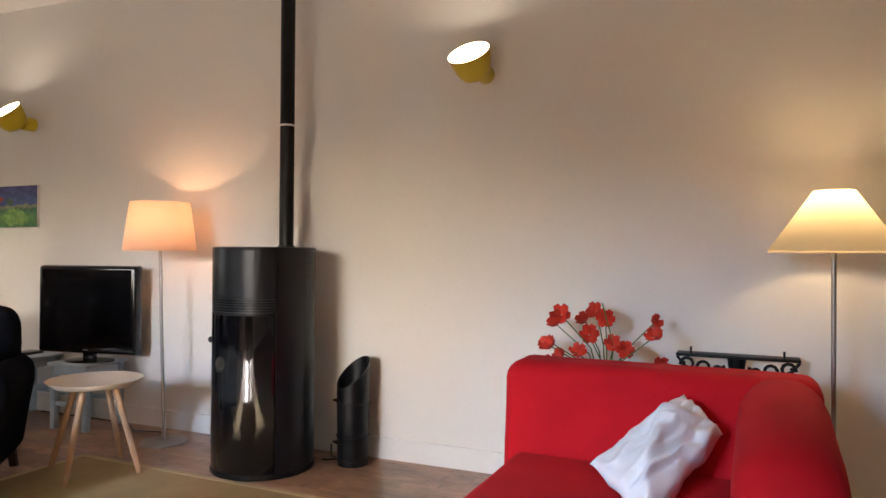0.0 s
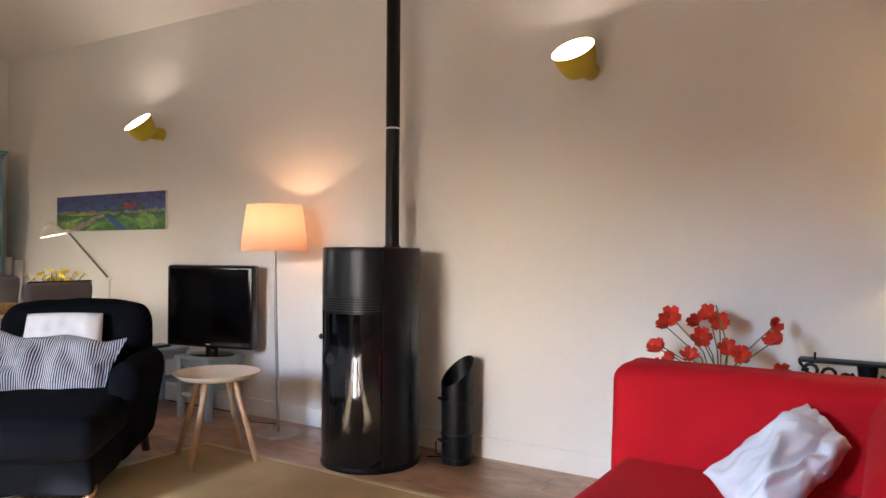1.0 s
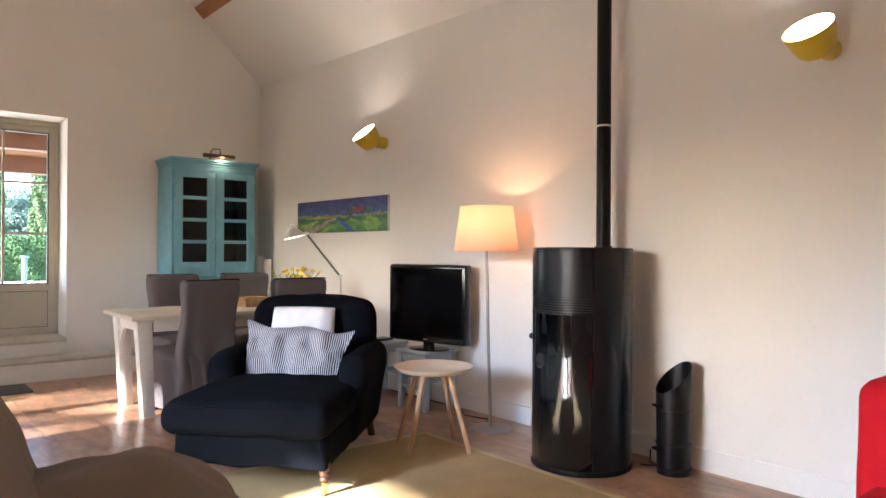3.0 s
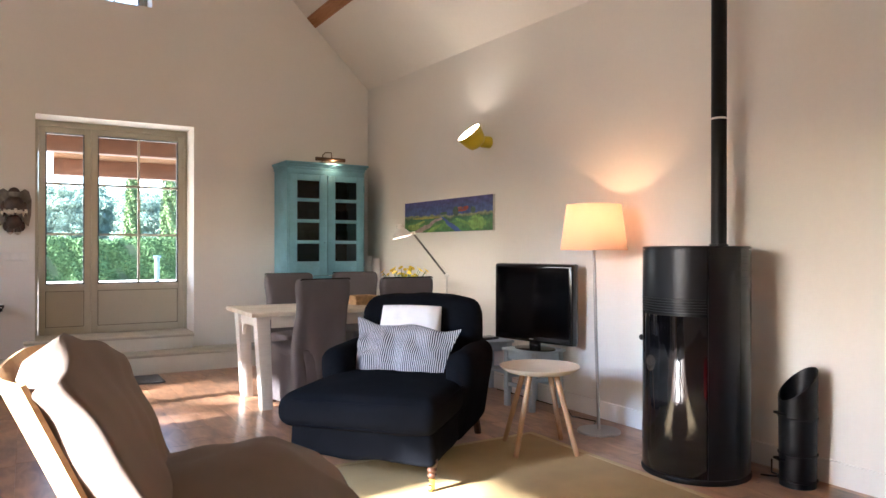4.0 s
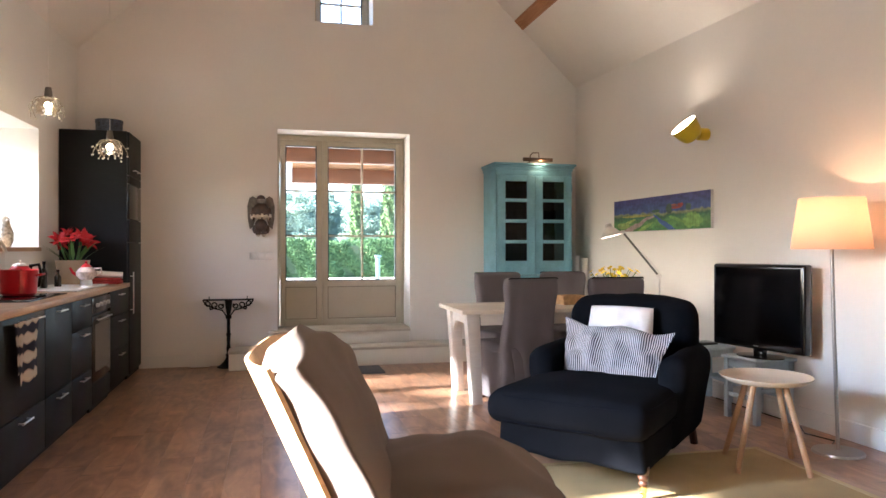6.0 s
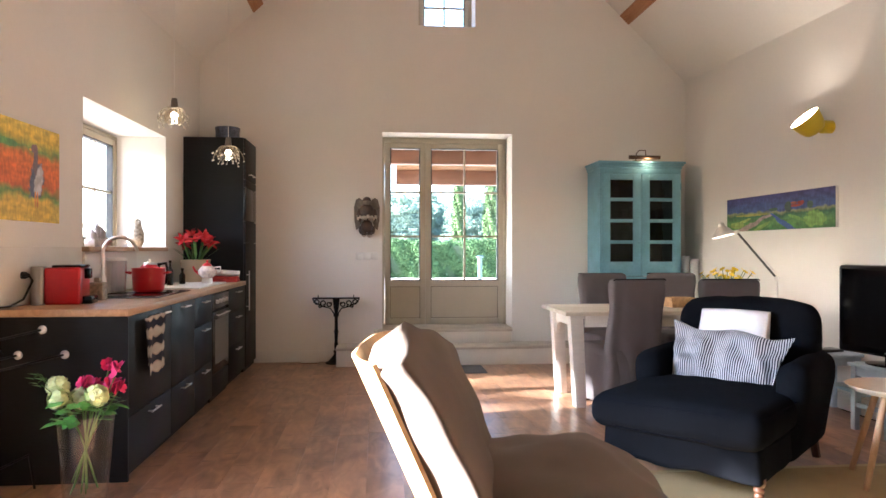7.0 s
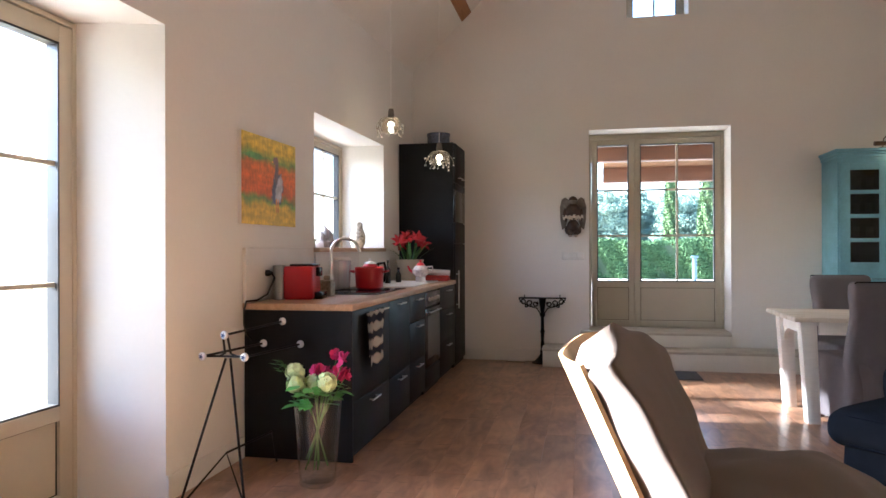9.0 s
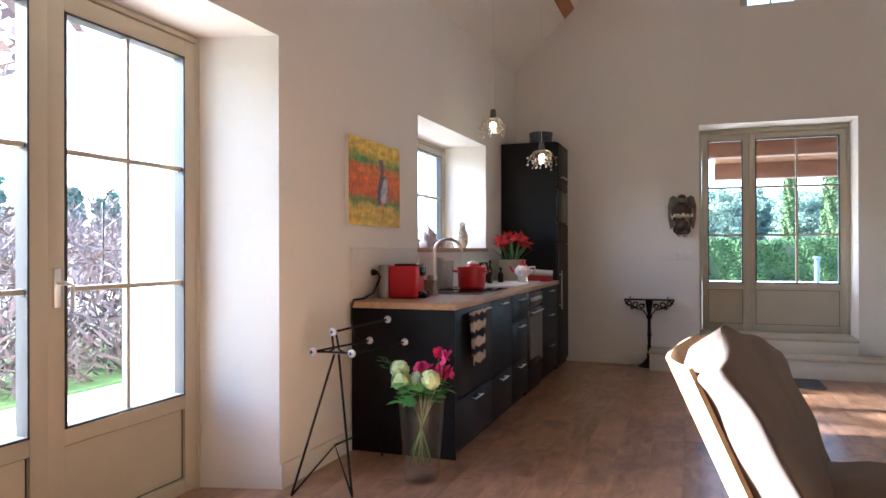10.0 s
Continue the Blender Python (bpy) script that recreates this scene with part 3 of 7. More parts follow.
hedge = cloud("hedge", 60000, hedge_shape, 0.040, 3, M_HEDGE)
tagged(hedge, "clipped green laurel hedge across the garden", "hedge", kind="stuff")
# dark block behind the leaves, its colour painted as the shade between them
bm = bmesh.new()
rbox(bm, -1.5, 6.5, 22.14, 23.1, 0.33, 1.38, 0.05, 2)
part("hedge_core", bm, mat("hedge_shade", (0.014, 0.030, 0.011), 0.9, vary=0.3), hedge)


def cypress(x, y, h, r, seed):
    t = thing("cypress_tree", "tall slim green cypress behind the hedge", "tree", pose(x, y, 0.33), "garden cypresses")
    rod_part("trunk", M_BARK, t, [(0, 0, 0), (0.02, 0, h * 0.4), (0, 0, h * 0.9)], 0.09, 8, "", 0.3)

    def shape(rng):
        z = rng.uniform(0.05, 1) ** 0.9
        a = rng.uniform(0, 2 * math.pi)
        rr = r * min(1, z * 6) * (1 - z) ** 0.55 * (0.8 + 0.25 * math.sin(a * 5 + z * 30)) * rng.uniform(0.55, 1.0) ** 0.4
        return (rr * math.cos(a), rr * math.sin(a), z * h), (math.cos(a), math.sin(a), 1.2)
    cloud("crown", 11000, shape, 0.048, seed, M_CYPRESS, t)


cypress(3.02, 25.2, 5.0, 0.34, 11)
cypress(4.20, 25.0, 5.4, 0.45, 12)


def pine(seed, h):
    rng0 = random.Random(seed)
    t = thing("pine_tree", "tall green maritime pine at the wood's edge", "tree", pose(0, 60, -0.2), "pine wood")
    rod_part("trunk", M_BARK, t, [(0, 0, 0), (0.1, 0.1, h * 0.45), (-0.05, 0.1, h)], 0.20, 7, "", 0.3)
    blobs = []
    bmb = bmesh.new()
    for k in range(20):
        z = h * rng0.uniform(0.12, 1.0)
        a = rng0.uniform(0, 6.28)
        d = rng0.uniform(0.3, 2.6) * (1.25 - z / h)
        c = (d * math.cos(a), d * math.sin(a), z)
        tube(bmb, [(0, 0, z - 0.6), (c[0] * 0.5, c[1] * 0.5, z - 0.2), c], 0.05, 5, 0.4)
        blobs.append((c, rng0.uniform(0.9, 1.6)))
    tagged(part("limbs", bmb, M_BARK, t), kind="stuff")

    def shape(rng):
        c, r = blobs[rng.integers(len(blobs))]
        o = rng.normal(size=3)
        o /= np.linalg.norm(o)
        q = r * rng.uniform(0.3, 1) ** 0.5
        return (c[0] + o[0] * q, c[1] + o[1] * q, c[2] + o[2] * q * 0.7), o
    cloud("crown", 10000, shape, 0.16, seed, M_HAZY_PINE, t)
    return t


pines = [pine(21, 9.5), pine(22, 8.3), pine(23, 10.5)]
rp = random.Random(5)
spots = [(-3 + i * 0.45 + rp.uniform(-0.5, 0.5), 56 + rp.uniform(-3, 12)) for i in range(42)]
spots += [(-2 + i * 0.9 + rp.uniform(-0.6, 0.6), 70 + rp.uniform(-2, 6)) for i in range(22)]
spots += [(-2 + i * 0.9 + rp.uniform(-0.5, 0.5), 84 + rp.uniform(-2, 5)) for i in range(24)]
spots += [(-58 + rp.uniform(-6, 6), 10 + i * 1.5 + rp.uniform(-1, 1)) for i in range(40)]
for i, (x, y) in enumerate(spots):
    mm = pose(x, y, (-16 - x) * 0.078 - 0.3 if x < -40 else 0.3, 0, 0, rp.uniform(0, 360)) @ Matrix.Scale(rp.uniform(0.45, 0.72) if x < -40 else rp.uniform(0.56, 0.74) * y / 58, 4)
    if i < 3:
        pines[i].matrix_basis = mm
    else:
        copy_thing(pines[i % 3], mm)
# terrace roof beams outside the north door
for nm, y0, y1, z0, z1, x0 in (("terrace_beam", 9.6, 9.78, 2.425, 2.66, -3), ("terrace_beam", 11.3, 11.48, 2.30, 2.535, 0.32)):
    bm = bmesh.new()
    rbox(bm, x0, 6.0, y0, y1, z0, z1, 0.01)
    tagged(part(nm, bm, wood(nm + "_wood", (0.055, 0.024, 0.012), (0.15, 0.066, 0.034), 0.6, "x", 3.0)), "reddish timber beam of the terrace roof", "beam", "terrace beams", "structure")
# boarded roof added over the beams to keep the sun off them
bm = bmesh.new()
rbox(bm, -3, 6, YN + WT, 11.7, 2.70, 2.76, 0.005)
# pale board that closes the gap between the far beam and the roof
bm_ = bmesh.new()
rbox(bm_, 0.32, 6.0, 11.34, 11.44, 2.536, 2.70, 0.004)
tagged(part("eaves_board", bm_, wood("pale_gap_wood", (0.30, 0.19, 0.11), (0.48, 0.33, 0.21), 0.6, "x", 3.0)), "pale timber board above the terrace beam", "beam", "terrace beams", "structure")
structure("terrace_roof", bm, wood("roof_boards", (0.24, 0.13, 0.07), (0.40, 0.24, 0.14), 0.6, "x", 3.0), "boarded terrace roof added to shade the beams", "roof")
bm = bmesh.new()
rbox(bm, -3, 6, YN + WT, 11.9, 0.2, 0.345, 0.01)
structure("terrace", bm, M_TERR, "pale stone terrace outside the door", "terrace")
bm = bmesh.new()
tube(bm, [(2.95, 19.6, 0.33), (2.95, 19.6, 1.0)], 0.06, 12)
rbox(bm, 2.86, 3.04, 19.51, 19.69, 1.0, 1.06, 0.02)
tagged(part("garden_post", bm, mat("grey_post", (0.06, 0.10, 0.13), 0.6)), "short grey-blue garden post before the hedge", "post")
# garden to the west: shrubs, lawn strip, rose arch
bm = bmesh.new()
rbox(bm, -13, -5.7, -6, 30, -0.2, -0.13, 0.02)
structure("lawn", bm, M_GRASS, "strip of garden grass", "lawn")


bm = bmesh.new()
prism(bm, [(-10.8, -0.17), (-11.2, -0.11), (-16, -0.06), (-75, 4.43), (-75, -1.0), (-10.8, -1.0)], -40, 90)
structure("hillside", bm, M_HILL, "gentle bank of dry winter scrub", "hillside")


def thicket(rng):
    x, y = -5.9 - 35 * rng.uniform(0, 1) ** 1.5, rng.uniform(0, 1)
    y = 2 + y * (14 - x * 0.7)
    up = max(0.0, (-16 - x) * 0.078) - 0.15
    return (x, y, up + rng.uniform(0, 1) ** 0.8 * (1.9 + 0.5 * math.sin(y * 1.3) + 0.4 * math.sin(y * 3.1 + x)) * min(1.0, (-4.9 - x) / 4)), (0, 0, 1)


tagged(cloud("bare_shrubs", 70000, thicket, 0.15, 8, M_TWIG, None, 0.13), "thicket of bare reddish winter shrubs", "shrubs", kind="stuff")
arch = thing("garden_arch", "rusty iron rose arch in the garden", "arch", pose(-7.6, 7.8, -0.15))
for dx in (-0.28, 0.28):
    for dy in (-0.2, 0.2):
        rod_part("post", M_BLACKIRON, arch, [(dx, dy, 0), (dx, dy, 2.0)], 0.012, 6)
for dy in (-0.2, 0.2):
    rod_part("bow", M_BLACKIRON, arch, [(0.28 * math.cos(a), dy, 2.0 + 0.28 * math.sin(a)) for a in np.linspace(0, math.pi, 13)], 0.012, 6)
for z in (0.7, 1.4, 2.0):
    rod_part("rung", M_BLACKIRON, arch, [(-0.28, -0.2, z), (0.28, -0.2, z)], 0.008, 6)

# tree out of sight, added to break up the sun at the kitchen window
shade_tree = thing("garden_tree", "unseen thinly leaved tree, added west of the house to dapple the sun", "tree", pose(-9.2, 5.9, -0.16))
rod_part("trunk", M_BARK, shade_tree, [(0, 0, 0), (0.1, 0.05, 2.0), (0.0, 0.1, 4.6), (0.1, 0.0, 6.4)], 0.14, 8, "", 0.2)
bm = bmesh.new()
rt = random.Random(9)
for k in range(14):
    z, a = rt.uniform(3.0, 6.0), rt.uniform(0, 6.28)
    tube(bm, [(0.03, 0.05, z - 0.5), (0.7 * math.cos(a), 0.7 * math.sin(a), z), (1.7 * math.cos(a + 0.2), 1.7 * math.sin(a + 0.2), z + 0.5)], 0.035, 5, 0.3)
tagged(part("limbs", bm, M_BARK, shade_tree), kind="stuff")


def thin_crown(rng):
    o = rng.normal(size=3)
    o /= np.linalg.norm(o)
    q = rng.uniform(0.1, 1) ** 0.4
    return (o[0] * 1.9 * q, o[1] * 1.9 * q, 4.9 + o[2] * 1.7 * q), o


cloud("crown", 620, thin_crown, 0.15, 31, M_TWIG, shade_tree)

# ---- the sitting corner ----
# pellet stove: round body, glazed door to the west
SX, SY, SR, SH = 3.235, 2.625, 0.288, 1.26
stove = thing("pellet_stove", "round black pellet stove with a glazed door", "stove", pose(SX, SY, 0))


def arc_shell(bm, a0, a1, r0, r1, z0, z1, n=18):
    """A curved panel between two angles (degrees)."""
    rows = []
    for i in range(n + 1):
        a = radians(a0 + (a1 - a0) * i / n)
        c, s = math.cos(a), math.sin(a)
        rows.append([bm.verts.new((r * c, r * s, z)) for r, z in ((r1, z0), (r1, z1), (r0, z1), (r0, z0))])
    for a, b in zip(rows, rows[1:]):
        for k in range(4):
            bm.faces.new((a[k], a[(k + 1) % 4], b[(k + 1) % 4], b[k]))
    bm.faces.new(rows[0])
    bm.faces.new(list(reversed(rows[-1])))


turned_part("core", M_STOVE_D, stove, [(0, 0.012), (SR - 0.012, 0.012), (SR - 0.012, SH - 0.012), (0, SH - 0.012)], 64)
turned_part("base_ring", M_STOVE_D, stove, [(0, 0), (SR + 0.004, 0), (SR + 0.006, 0.012), (SR + 0.002, 0.028), (SR - 0.02, 0.03)], 64)
turned_part("top_plate", M_STOVE, stove, [(0, SH), (SR - 0.01, SH), (SR + 0.001, SH - 0.006), (SR, SH - 0.018), (SR - 0.02, SH - 0.018)], 64)
for a0, a1 in ((-128.5, -90), (-90, 0), (0, 128.5)):
    bm = bmesh.new()
    arc_shell(bm, a0 + 0.25, a1 - 0.25, SR - 0.014, SR, 0.03, SH - 0.02, 24)
    part("side_panel", bm, M_STOVE, stove)
# upper front coloured paler than the body, for the reflection on it
bm = bmesh.new()
arc_shell(bm, 129.6, 230.4, SR - 0.014, SR, 0.98, SH - 0.02, 24)
part("upper_panel", bm, mat("stove_front_sheen", (0.022, 0.023, 0.027), 0.30, 0.6, vary=0.1, bump=0.01), stove, "dark metal upper front panel, coloured paler for its reflection")
for k in range(6):
    bm = bmesh.new()
    arc_shell(bm, 129.6, 230.4, SR - 0.02, SR - 0.001 - 0.002 * (k % 2), 0.895 + k * 0.0145, 0.895 + k * 0.0145 + 0.007, 24)
    part("vent_slat", bm, M_STOVE, stove)
bm = bmesh.new()
arc_shell(bm, 129.8, 230.2, SR - 0.012, SR + 0.002, 0.035, 0.885, 30)
door = part("glass_door", bm, M_STOVE_G, stove, "glossy black curved glass door")
bm = bmesh.new()
arc_shell(bm, 165, 205, SR - 0.004, SR + 0.0035, 0.42, 0.70, 12)
part("fire_window", bm, mat("fire_pane", (0.02, 0.022, 0.024), 0.05, vary=0.1, bump=0, coat=0.8), door)
bm = bmesh.new()
lathe(bm, [(0, 0), (0.016, 0), (0.018, 0.02), (0.012, 0.03), (0, 0.032)], 14, pose(-SR * math.cos(radians(52)) - 0.002, SR * math.sin(radians(52)), 0.735, 0, -90, 38))
part("knob", bm, M_STOVE_D, door)
bm = bmesh.new()
rbox(bm, -0.022, 0.022, -0.001, 0.001, -0.004, 0.004, 0.0, 1, pose(-0.278, -0.075, 0.405, 0, 0, -75))
part("maker_bar", bm, M_STEEL, door, "plain pale badge bar")
for k in range(5):
    bm = bmesh.new()
    arc_shell(bm, 272, 284, SR - 0.01, SR + 0.0015, SH - 0.06 - k * 0.036, SH - 0.056 - k * 0.036, 6)
    part("vent_slot", bm, M_STOVE_D, stove)
flue = thing("flue_pipe", "matt black stove pipe rising to the ceiling", "pipe", pose(3.435, 2.625, SH - 0.01))
turned_part("pipe", M_STOVE_D, flue, [(0, 0), (0.043, 0), (0.043, 3.4), (0, 3.4)], 32)
turned_part("collar", M_STOVE_D, flue, [(0.043, 0), (0.052, 0.001), (0.052, 0.02), (0.043, 0.022)], 32)
turned_part("joint_ring", M_STEEL, flue, [(0.0432, 0.742), (0.0465, 0.744), (0.0465, 0.752), (0.0432, 0.754)], 32)

# coal scuttle
scut = thing("coal_scuttle", "tall black metal coal scuttle with a slanted mouth", "scuttle", pose(3.485, 2.175, 0, 0, 0, -25))
bm = bmesh.new()
n = 28
lo, hi, li, hi2 = [], [], [], []
for i in range(n):
    a = 2 * math.pi * i / n
    c, s = math.cos(a), math.sin(a)
    top = 0.535 + 0.085 * c
    lo.append(bm.verts.new((0.09 * c, 0.09 * s, 0.0)))
    hi.append(bm.verts.new((0.096 * c, 0.096 * s, top)))
    hi2.append(bm.verts.new((0.090 * c, 0.090 * s, top)))
    li.append(bm.verts.new((0.084 * c, 0.084 * s, 0.012)))
for i in range(n):
    j = (i + 1) % n
    bm.faces.new((lo[i], lo[j], hi[j], hi[i]))
    bm.faces.new((hi[i], hi[j], hi2[j], hi2[i]))
    bm.faces.new((hi2[i], hi2[j], li[j], li[i]))
bm.faces.new(lo)
bm.faces.new(li)
part("body", bm, M_STOVE_D, scut)
for z in (0.035, 0.17, 0.36):
    bm = bmesh.new()
    lathe(bm, [(0.090, z - 0.006), (0.0975, z - 0.003), (0.0975, z + 0.003), (0.090, z + 0.006)], 28)
    part("band", bm, M_STOVE_D, scut)
for z in (0.14, 0.38):
    bm = bmesh.new()
    tube(bm, [(-0.09, -0.03, z), (-0.118, -0.02, z + 0.004), (-0.118, 0.02, z + 0.004), (-0.09, 0.03, z)], 0.007, 8)
    part("grip", bm, M_STOVE_D, scut)
rod_part("power_cable", M_BLACKPL, None, [(3.44, 2.36, 0.012), (3.47, 2.33, 0.009), (3.50, 2.30, 0.008), (3.53, 2.32, 0.008), (3.54, 2.36, 0.008), (3.60, 2.40, 0.02), (3.63, 2.42, 0.05)], 0.005, 6)
tagged(bpy.data.objects["power_cable"], "black power cable lying behind the stove", "cable")


def wall_sconce(y, z):
    """Yellow cup on a short arm, tipped up and away from the wall."""
    x = xe(y)
    s = thing("wall_sconce", "yellow cup-shaped wall lamp, switched on", "wall lamp", pose(x, y, z), "yellow wall lamps")
    bm = bmesh.new()
    lathe(bm, [(0, 0.0), (0.052, 0.0), (0.052, 0.085), (0.046, 0.092), (0, 0.092)], 28, pose(0.002, 0, -0.02, 0, -90, 0))
    part("wall_mount", bm, M_YELLOW, s)
    n = Vector((-0.68, 0.05, 0.73)).normalized()
    turn = n.to_track_quat("Z", "Y").to_matrix().to_4x4()
    at = Matrix.Translation(Vector((-0.215, 0.02, 0.055)) - n * 0.0) @ turn
    bm = bmesh.new()
    lathe(bm, [(0, -0.158), (0.045, -0.156), (0.072, -0.146), (0.090, -0.122), (0.103, -0.085), (0.113, -0.04), (0.120, 0.0), (0.116, 0.0), (0.108, -0.012), (0, -0.012)], 40, at)
    part("cup", bm, M_YELLOW, s)
    bm = bmesh.new()
    lathe(bm, [(0, -0.006), (0.1145, -0.006), (0.1145, -0.002), (0, -0.001)], 40, at)
    part("diffuser", bm, M_LAMPDISC, s, "glowing warm white diffuser")


wall_sconce(1.43, 2.262)
wall_sconce(5.19, 2.232)

# floor lamp with a drum shade, between television and stove
lamp = thing("floor_lamp", "steel floor lamp with a cream drum shade, lit", "floor lamp", pose(3.335, 3.50, 0))
turned_part("base", M_LAMPSTEEL, lamp, [(0, 0), (0.145, 0), (0.146, 0.006), (0.142, 0.014), (0.02, 0.020), (0, 0.02)], 48)
rod_part("pole", M_LAMPSTEEL, lamp, [(0, 0, 0.015), (-0.012, 0.018, 0.7), (-0.020, 0.030, 1.30)], 0.011, 12)
bm = bmesh.new()
lathe(bm, [(0.225, 1.235), (0.183, 1.545)], 56, pose(-0.020, 0.030, 0))
part("shade", bm, M_SHADE1, lamp, "cream fabric drum shade, glowing")
bm = bmesh.new()
for a in (0, 120, 240):
    tube(bm, [(-0.020, 0.030, 1.30), (-0.02 + 0.22 * math.cos(radians(a)), 0.03 + 0.22 * math.sin(radians(a)), 1.25)], 0.002, 5)
part("shade_ring", bm, M_STEEL, lamp)
bm = bmesh.new()
bmesh.ops.create_uvsphere(bm, u_segments=16, v_segments=10, radius=0.022, matrix=pose(-0.020, 0.030, 1.374))
part("bulb", bm, M_BULB, lamp)
# holder hidden in the shade, flared wide to block the bulb's downward light
turned_part("baffle_holder", M_LAMPSTEEL, lamp, [(0, 1.29), (0.018, 1.29), (0.022, 1.33), (0.058, 1.366), (0.054, 1.370), (0, 1.362)], 24, "", pose(-0.020, 0.030, 0))
bulb("lamp_light", (3.315, 3.53, 1.413), 0.72, (1.0, 0.53, 0.25), 0.015)
rod_part("lamp_cable", M_BLACKPL, None, [(3.40, 3.62, 0.010), (3.50, 3.70, 0.008), (3.45, 3.9, 0.008), (3.58, 4.1, 0.008), (3.57, 4.5, 0.008), (3.56, 5.0, 0.008)], 0.0045, 6)
tagged(bpy.data.objects["lamp_cable"], "thin black cable along the skirting board", "cable")

# floor lamp with a cone shade behind the sofa
lamp2 = thing("floor_lamp", "slim steel floor lamp with an ivory cone shade, lit", "floor lamp", pose(3.33, -0.265, 0))
turned_part("base", M_LAMPSTEEL, lamp2, [(0, 0), (0.14, 0), (0.14, 0.012), (0.02, 0.018), (0, 0.018)], 40)
rod_part("pole", M_LAMPSTEEL, lamp2, [(0, 0, 0.015), (0, 0, 1.32)], 0.010, 12)
bm = bmesh.new()
lathe(bm, [(0.250, 1.245), (0.252, 1.252), (0.080, 1.505)], 56)
part("shade", bm, M_SHADE2, lamp2, "ivory pleated cone shade, glowing")
bm = bmesh.new()
bmesh.ops.create_uvsphere(bm, u_segments=16, v_segments=10, radius=0.03, matrix=pose(0, 0, 1.38))
part("bulb", bm, M_BULB, lamp2)
bulb("lamp_light", (3.33, -0.265, 1.44), 0.66, (1.0, 0.66, 0.30), 0.03)


# stools of grey-blue painted wood
def stool(x, y, rz, h=0.46, w=0.33):
    s = thing("stool", "grey-blue painted wooden stool against the wall", "stool", pose(x, y, 0, 0, 0, rz), "painted stools")
    box_part("seat", M_GREY_ST, s, -w / 2 - 0.015, w / 2 + 0.015, -w / 2 - 0.015, w / 2 + 0.015, h - 0.022, h, 0.006)
    a = w / 2 - 0.02
    for sx in (-1, 1):
        for sy in (-1, 1):
            box_part("leg", M_GREY_ST, s, sx * a - 0.02, sx * a + 0.02, sy * a - 0.02, sy * a + 0.02, 0, h - 0.02, 0.004)
    for sx in (-1, 1):
        box_part("apron", M_GREY_ST, s, sx * a - 0.011, sx * a + 0.011, -a + 0.02, a - 0.02, h - 0.085, h - 0.022, 0.003)
        box_part("apron", M_GREY_ST, s, -a + 0.02, a - 0.02, sx * a - 0.011, sx * a + 0.011, h - 0.085, h - 0.022, 0.003)
        box_part("stretcher", M_GREY_ST, s, sx * a - 0.010, sx * a + 0.010, -a + 0.02, a - 0.02, 0.16, 0.19, 0.003)
        box_part("stretcher", M_GREY_ST, s, -a + 0.02, a - 0.02, sx * a - 0.010, sx * a + 0.010, 0.22, 0.25, 0.003)


stool(3.43, 4.33, 4)
stool(3.42, 4.98, -3)
# television
tv = thing("television", "black flat television on a small stand, switched off", "television", pose(3.41, 4.285, 0.462, 0, 0, -78))
bm = bmesh.new()
rbox(bm, -0.39, 0.39, -0.045, 0.04, 0.055, 0.665, 0.022, 4)
part("casing", bm, M_BLACKPL, tv)
bm = bmesh.new()
rbox(bm, -0.36, 0.36, -0.0475, -0.040, 0.105, 0.64, 0.003, 1)
part("screen", bm, M_SCREEN, tv, "dark matt screen")
bm = bmesh.new()
rbox(bm, -0.392, 0.392, 0.0, 0.028, 0.053, 0.667, 0.012, 2)
part("rim", bm, mat("grey_rim", (0.09, 0.09, 0.095), 0.35, 0.3, bump=0.01), tv)
bm = bmesh.new()
rbox(bm, -0.045, 0.045, -0.02, 0.02, 0.015, 0.07, 0.008)
part("neck", bm, M_BLACKPL, tv)
bm = bmesh.new()
lathe(bm, [(0, 0), (0.155, 0), (0.155, 0.008), (0.03, 0.02), (0, 0.02)], 40, Matrix.Diagonal((1.15, 0.8, 1, 1)))
part("foot", bm, M_BLACKPL, tv)
box_part("brand_bar", M_STEEL, tv, -0.02, 0.02, -0.0462, -0.044, 0.078, 0.084, 0.0)
bm = bmesh.new()
rbox(bm, -0.09, 0.09, -0.06, 0.06, 0.0, 0.022, 0.004)
tagged(part("set_top_box", bm, M_BLACKPL, None, "", pose(3.42, 4.96, 0.461, 0, 0, 12)), "small flat black box on the stool", "media box")

# tray table
tray = thing("tray_table", "round tray side table on four splayed oak legs", "side table", pose(2.725, 3.38, 0.008))
turned_part("tray", M_TRAY, tray, [(0, 0.478), (0.205, 0.478), (0.245, 0.506), (0.248, 0.512), (0.243, 0.512), (0.203, 0.486), (0, 0.486)], 64, "pale lacquered tray top with a raised rim")
for k in range(4):
    a = radians(19 + 90 * k)
    rod_part("leg", M_OAK, tray, [(0.262 * math.cos(a), 0.262 * math.sin(a), 0), (0.112 * math.cos(a), 0.115 * math.sin(a), 0.478)], 0.0155, 10, "", 1.15)
bm = bmesh.new()
for a in (-26, 64):
    rbox(bm, -0.12, 0.12, -0.012, 0.012, 0.455, 0.478, 0.003, 1, pose(0, 0, 0, 0, 0, a + 45))
part("cross_brace", bm, M_OAK, tray)

# rug
rug = thing("rug", "flat golden sisal rug with a bound edge", "rug", pose(0, 0, 0))
bm = bmesh.new()
rbox(bm, 0.98, 2.90, 0.4, 3.69, 0.0, 0.008, 0.002, 1)
part("weave", bm, M_RUG, rug)
bm = bmesh.new()
rbox(bm, 2.885, 2.925, 0.38, 3.71, 0.0, 0.0105, 0.003, 1)
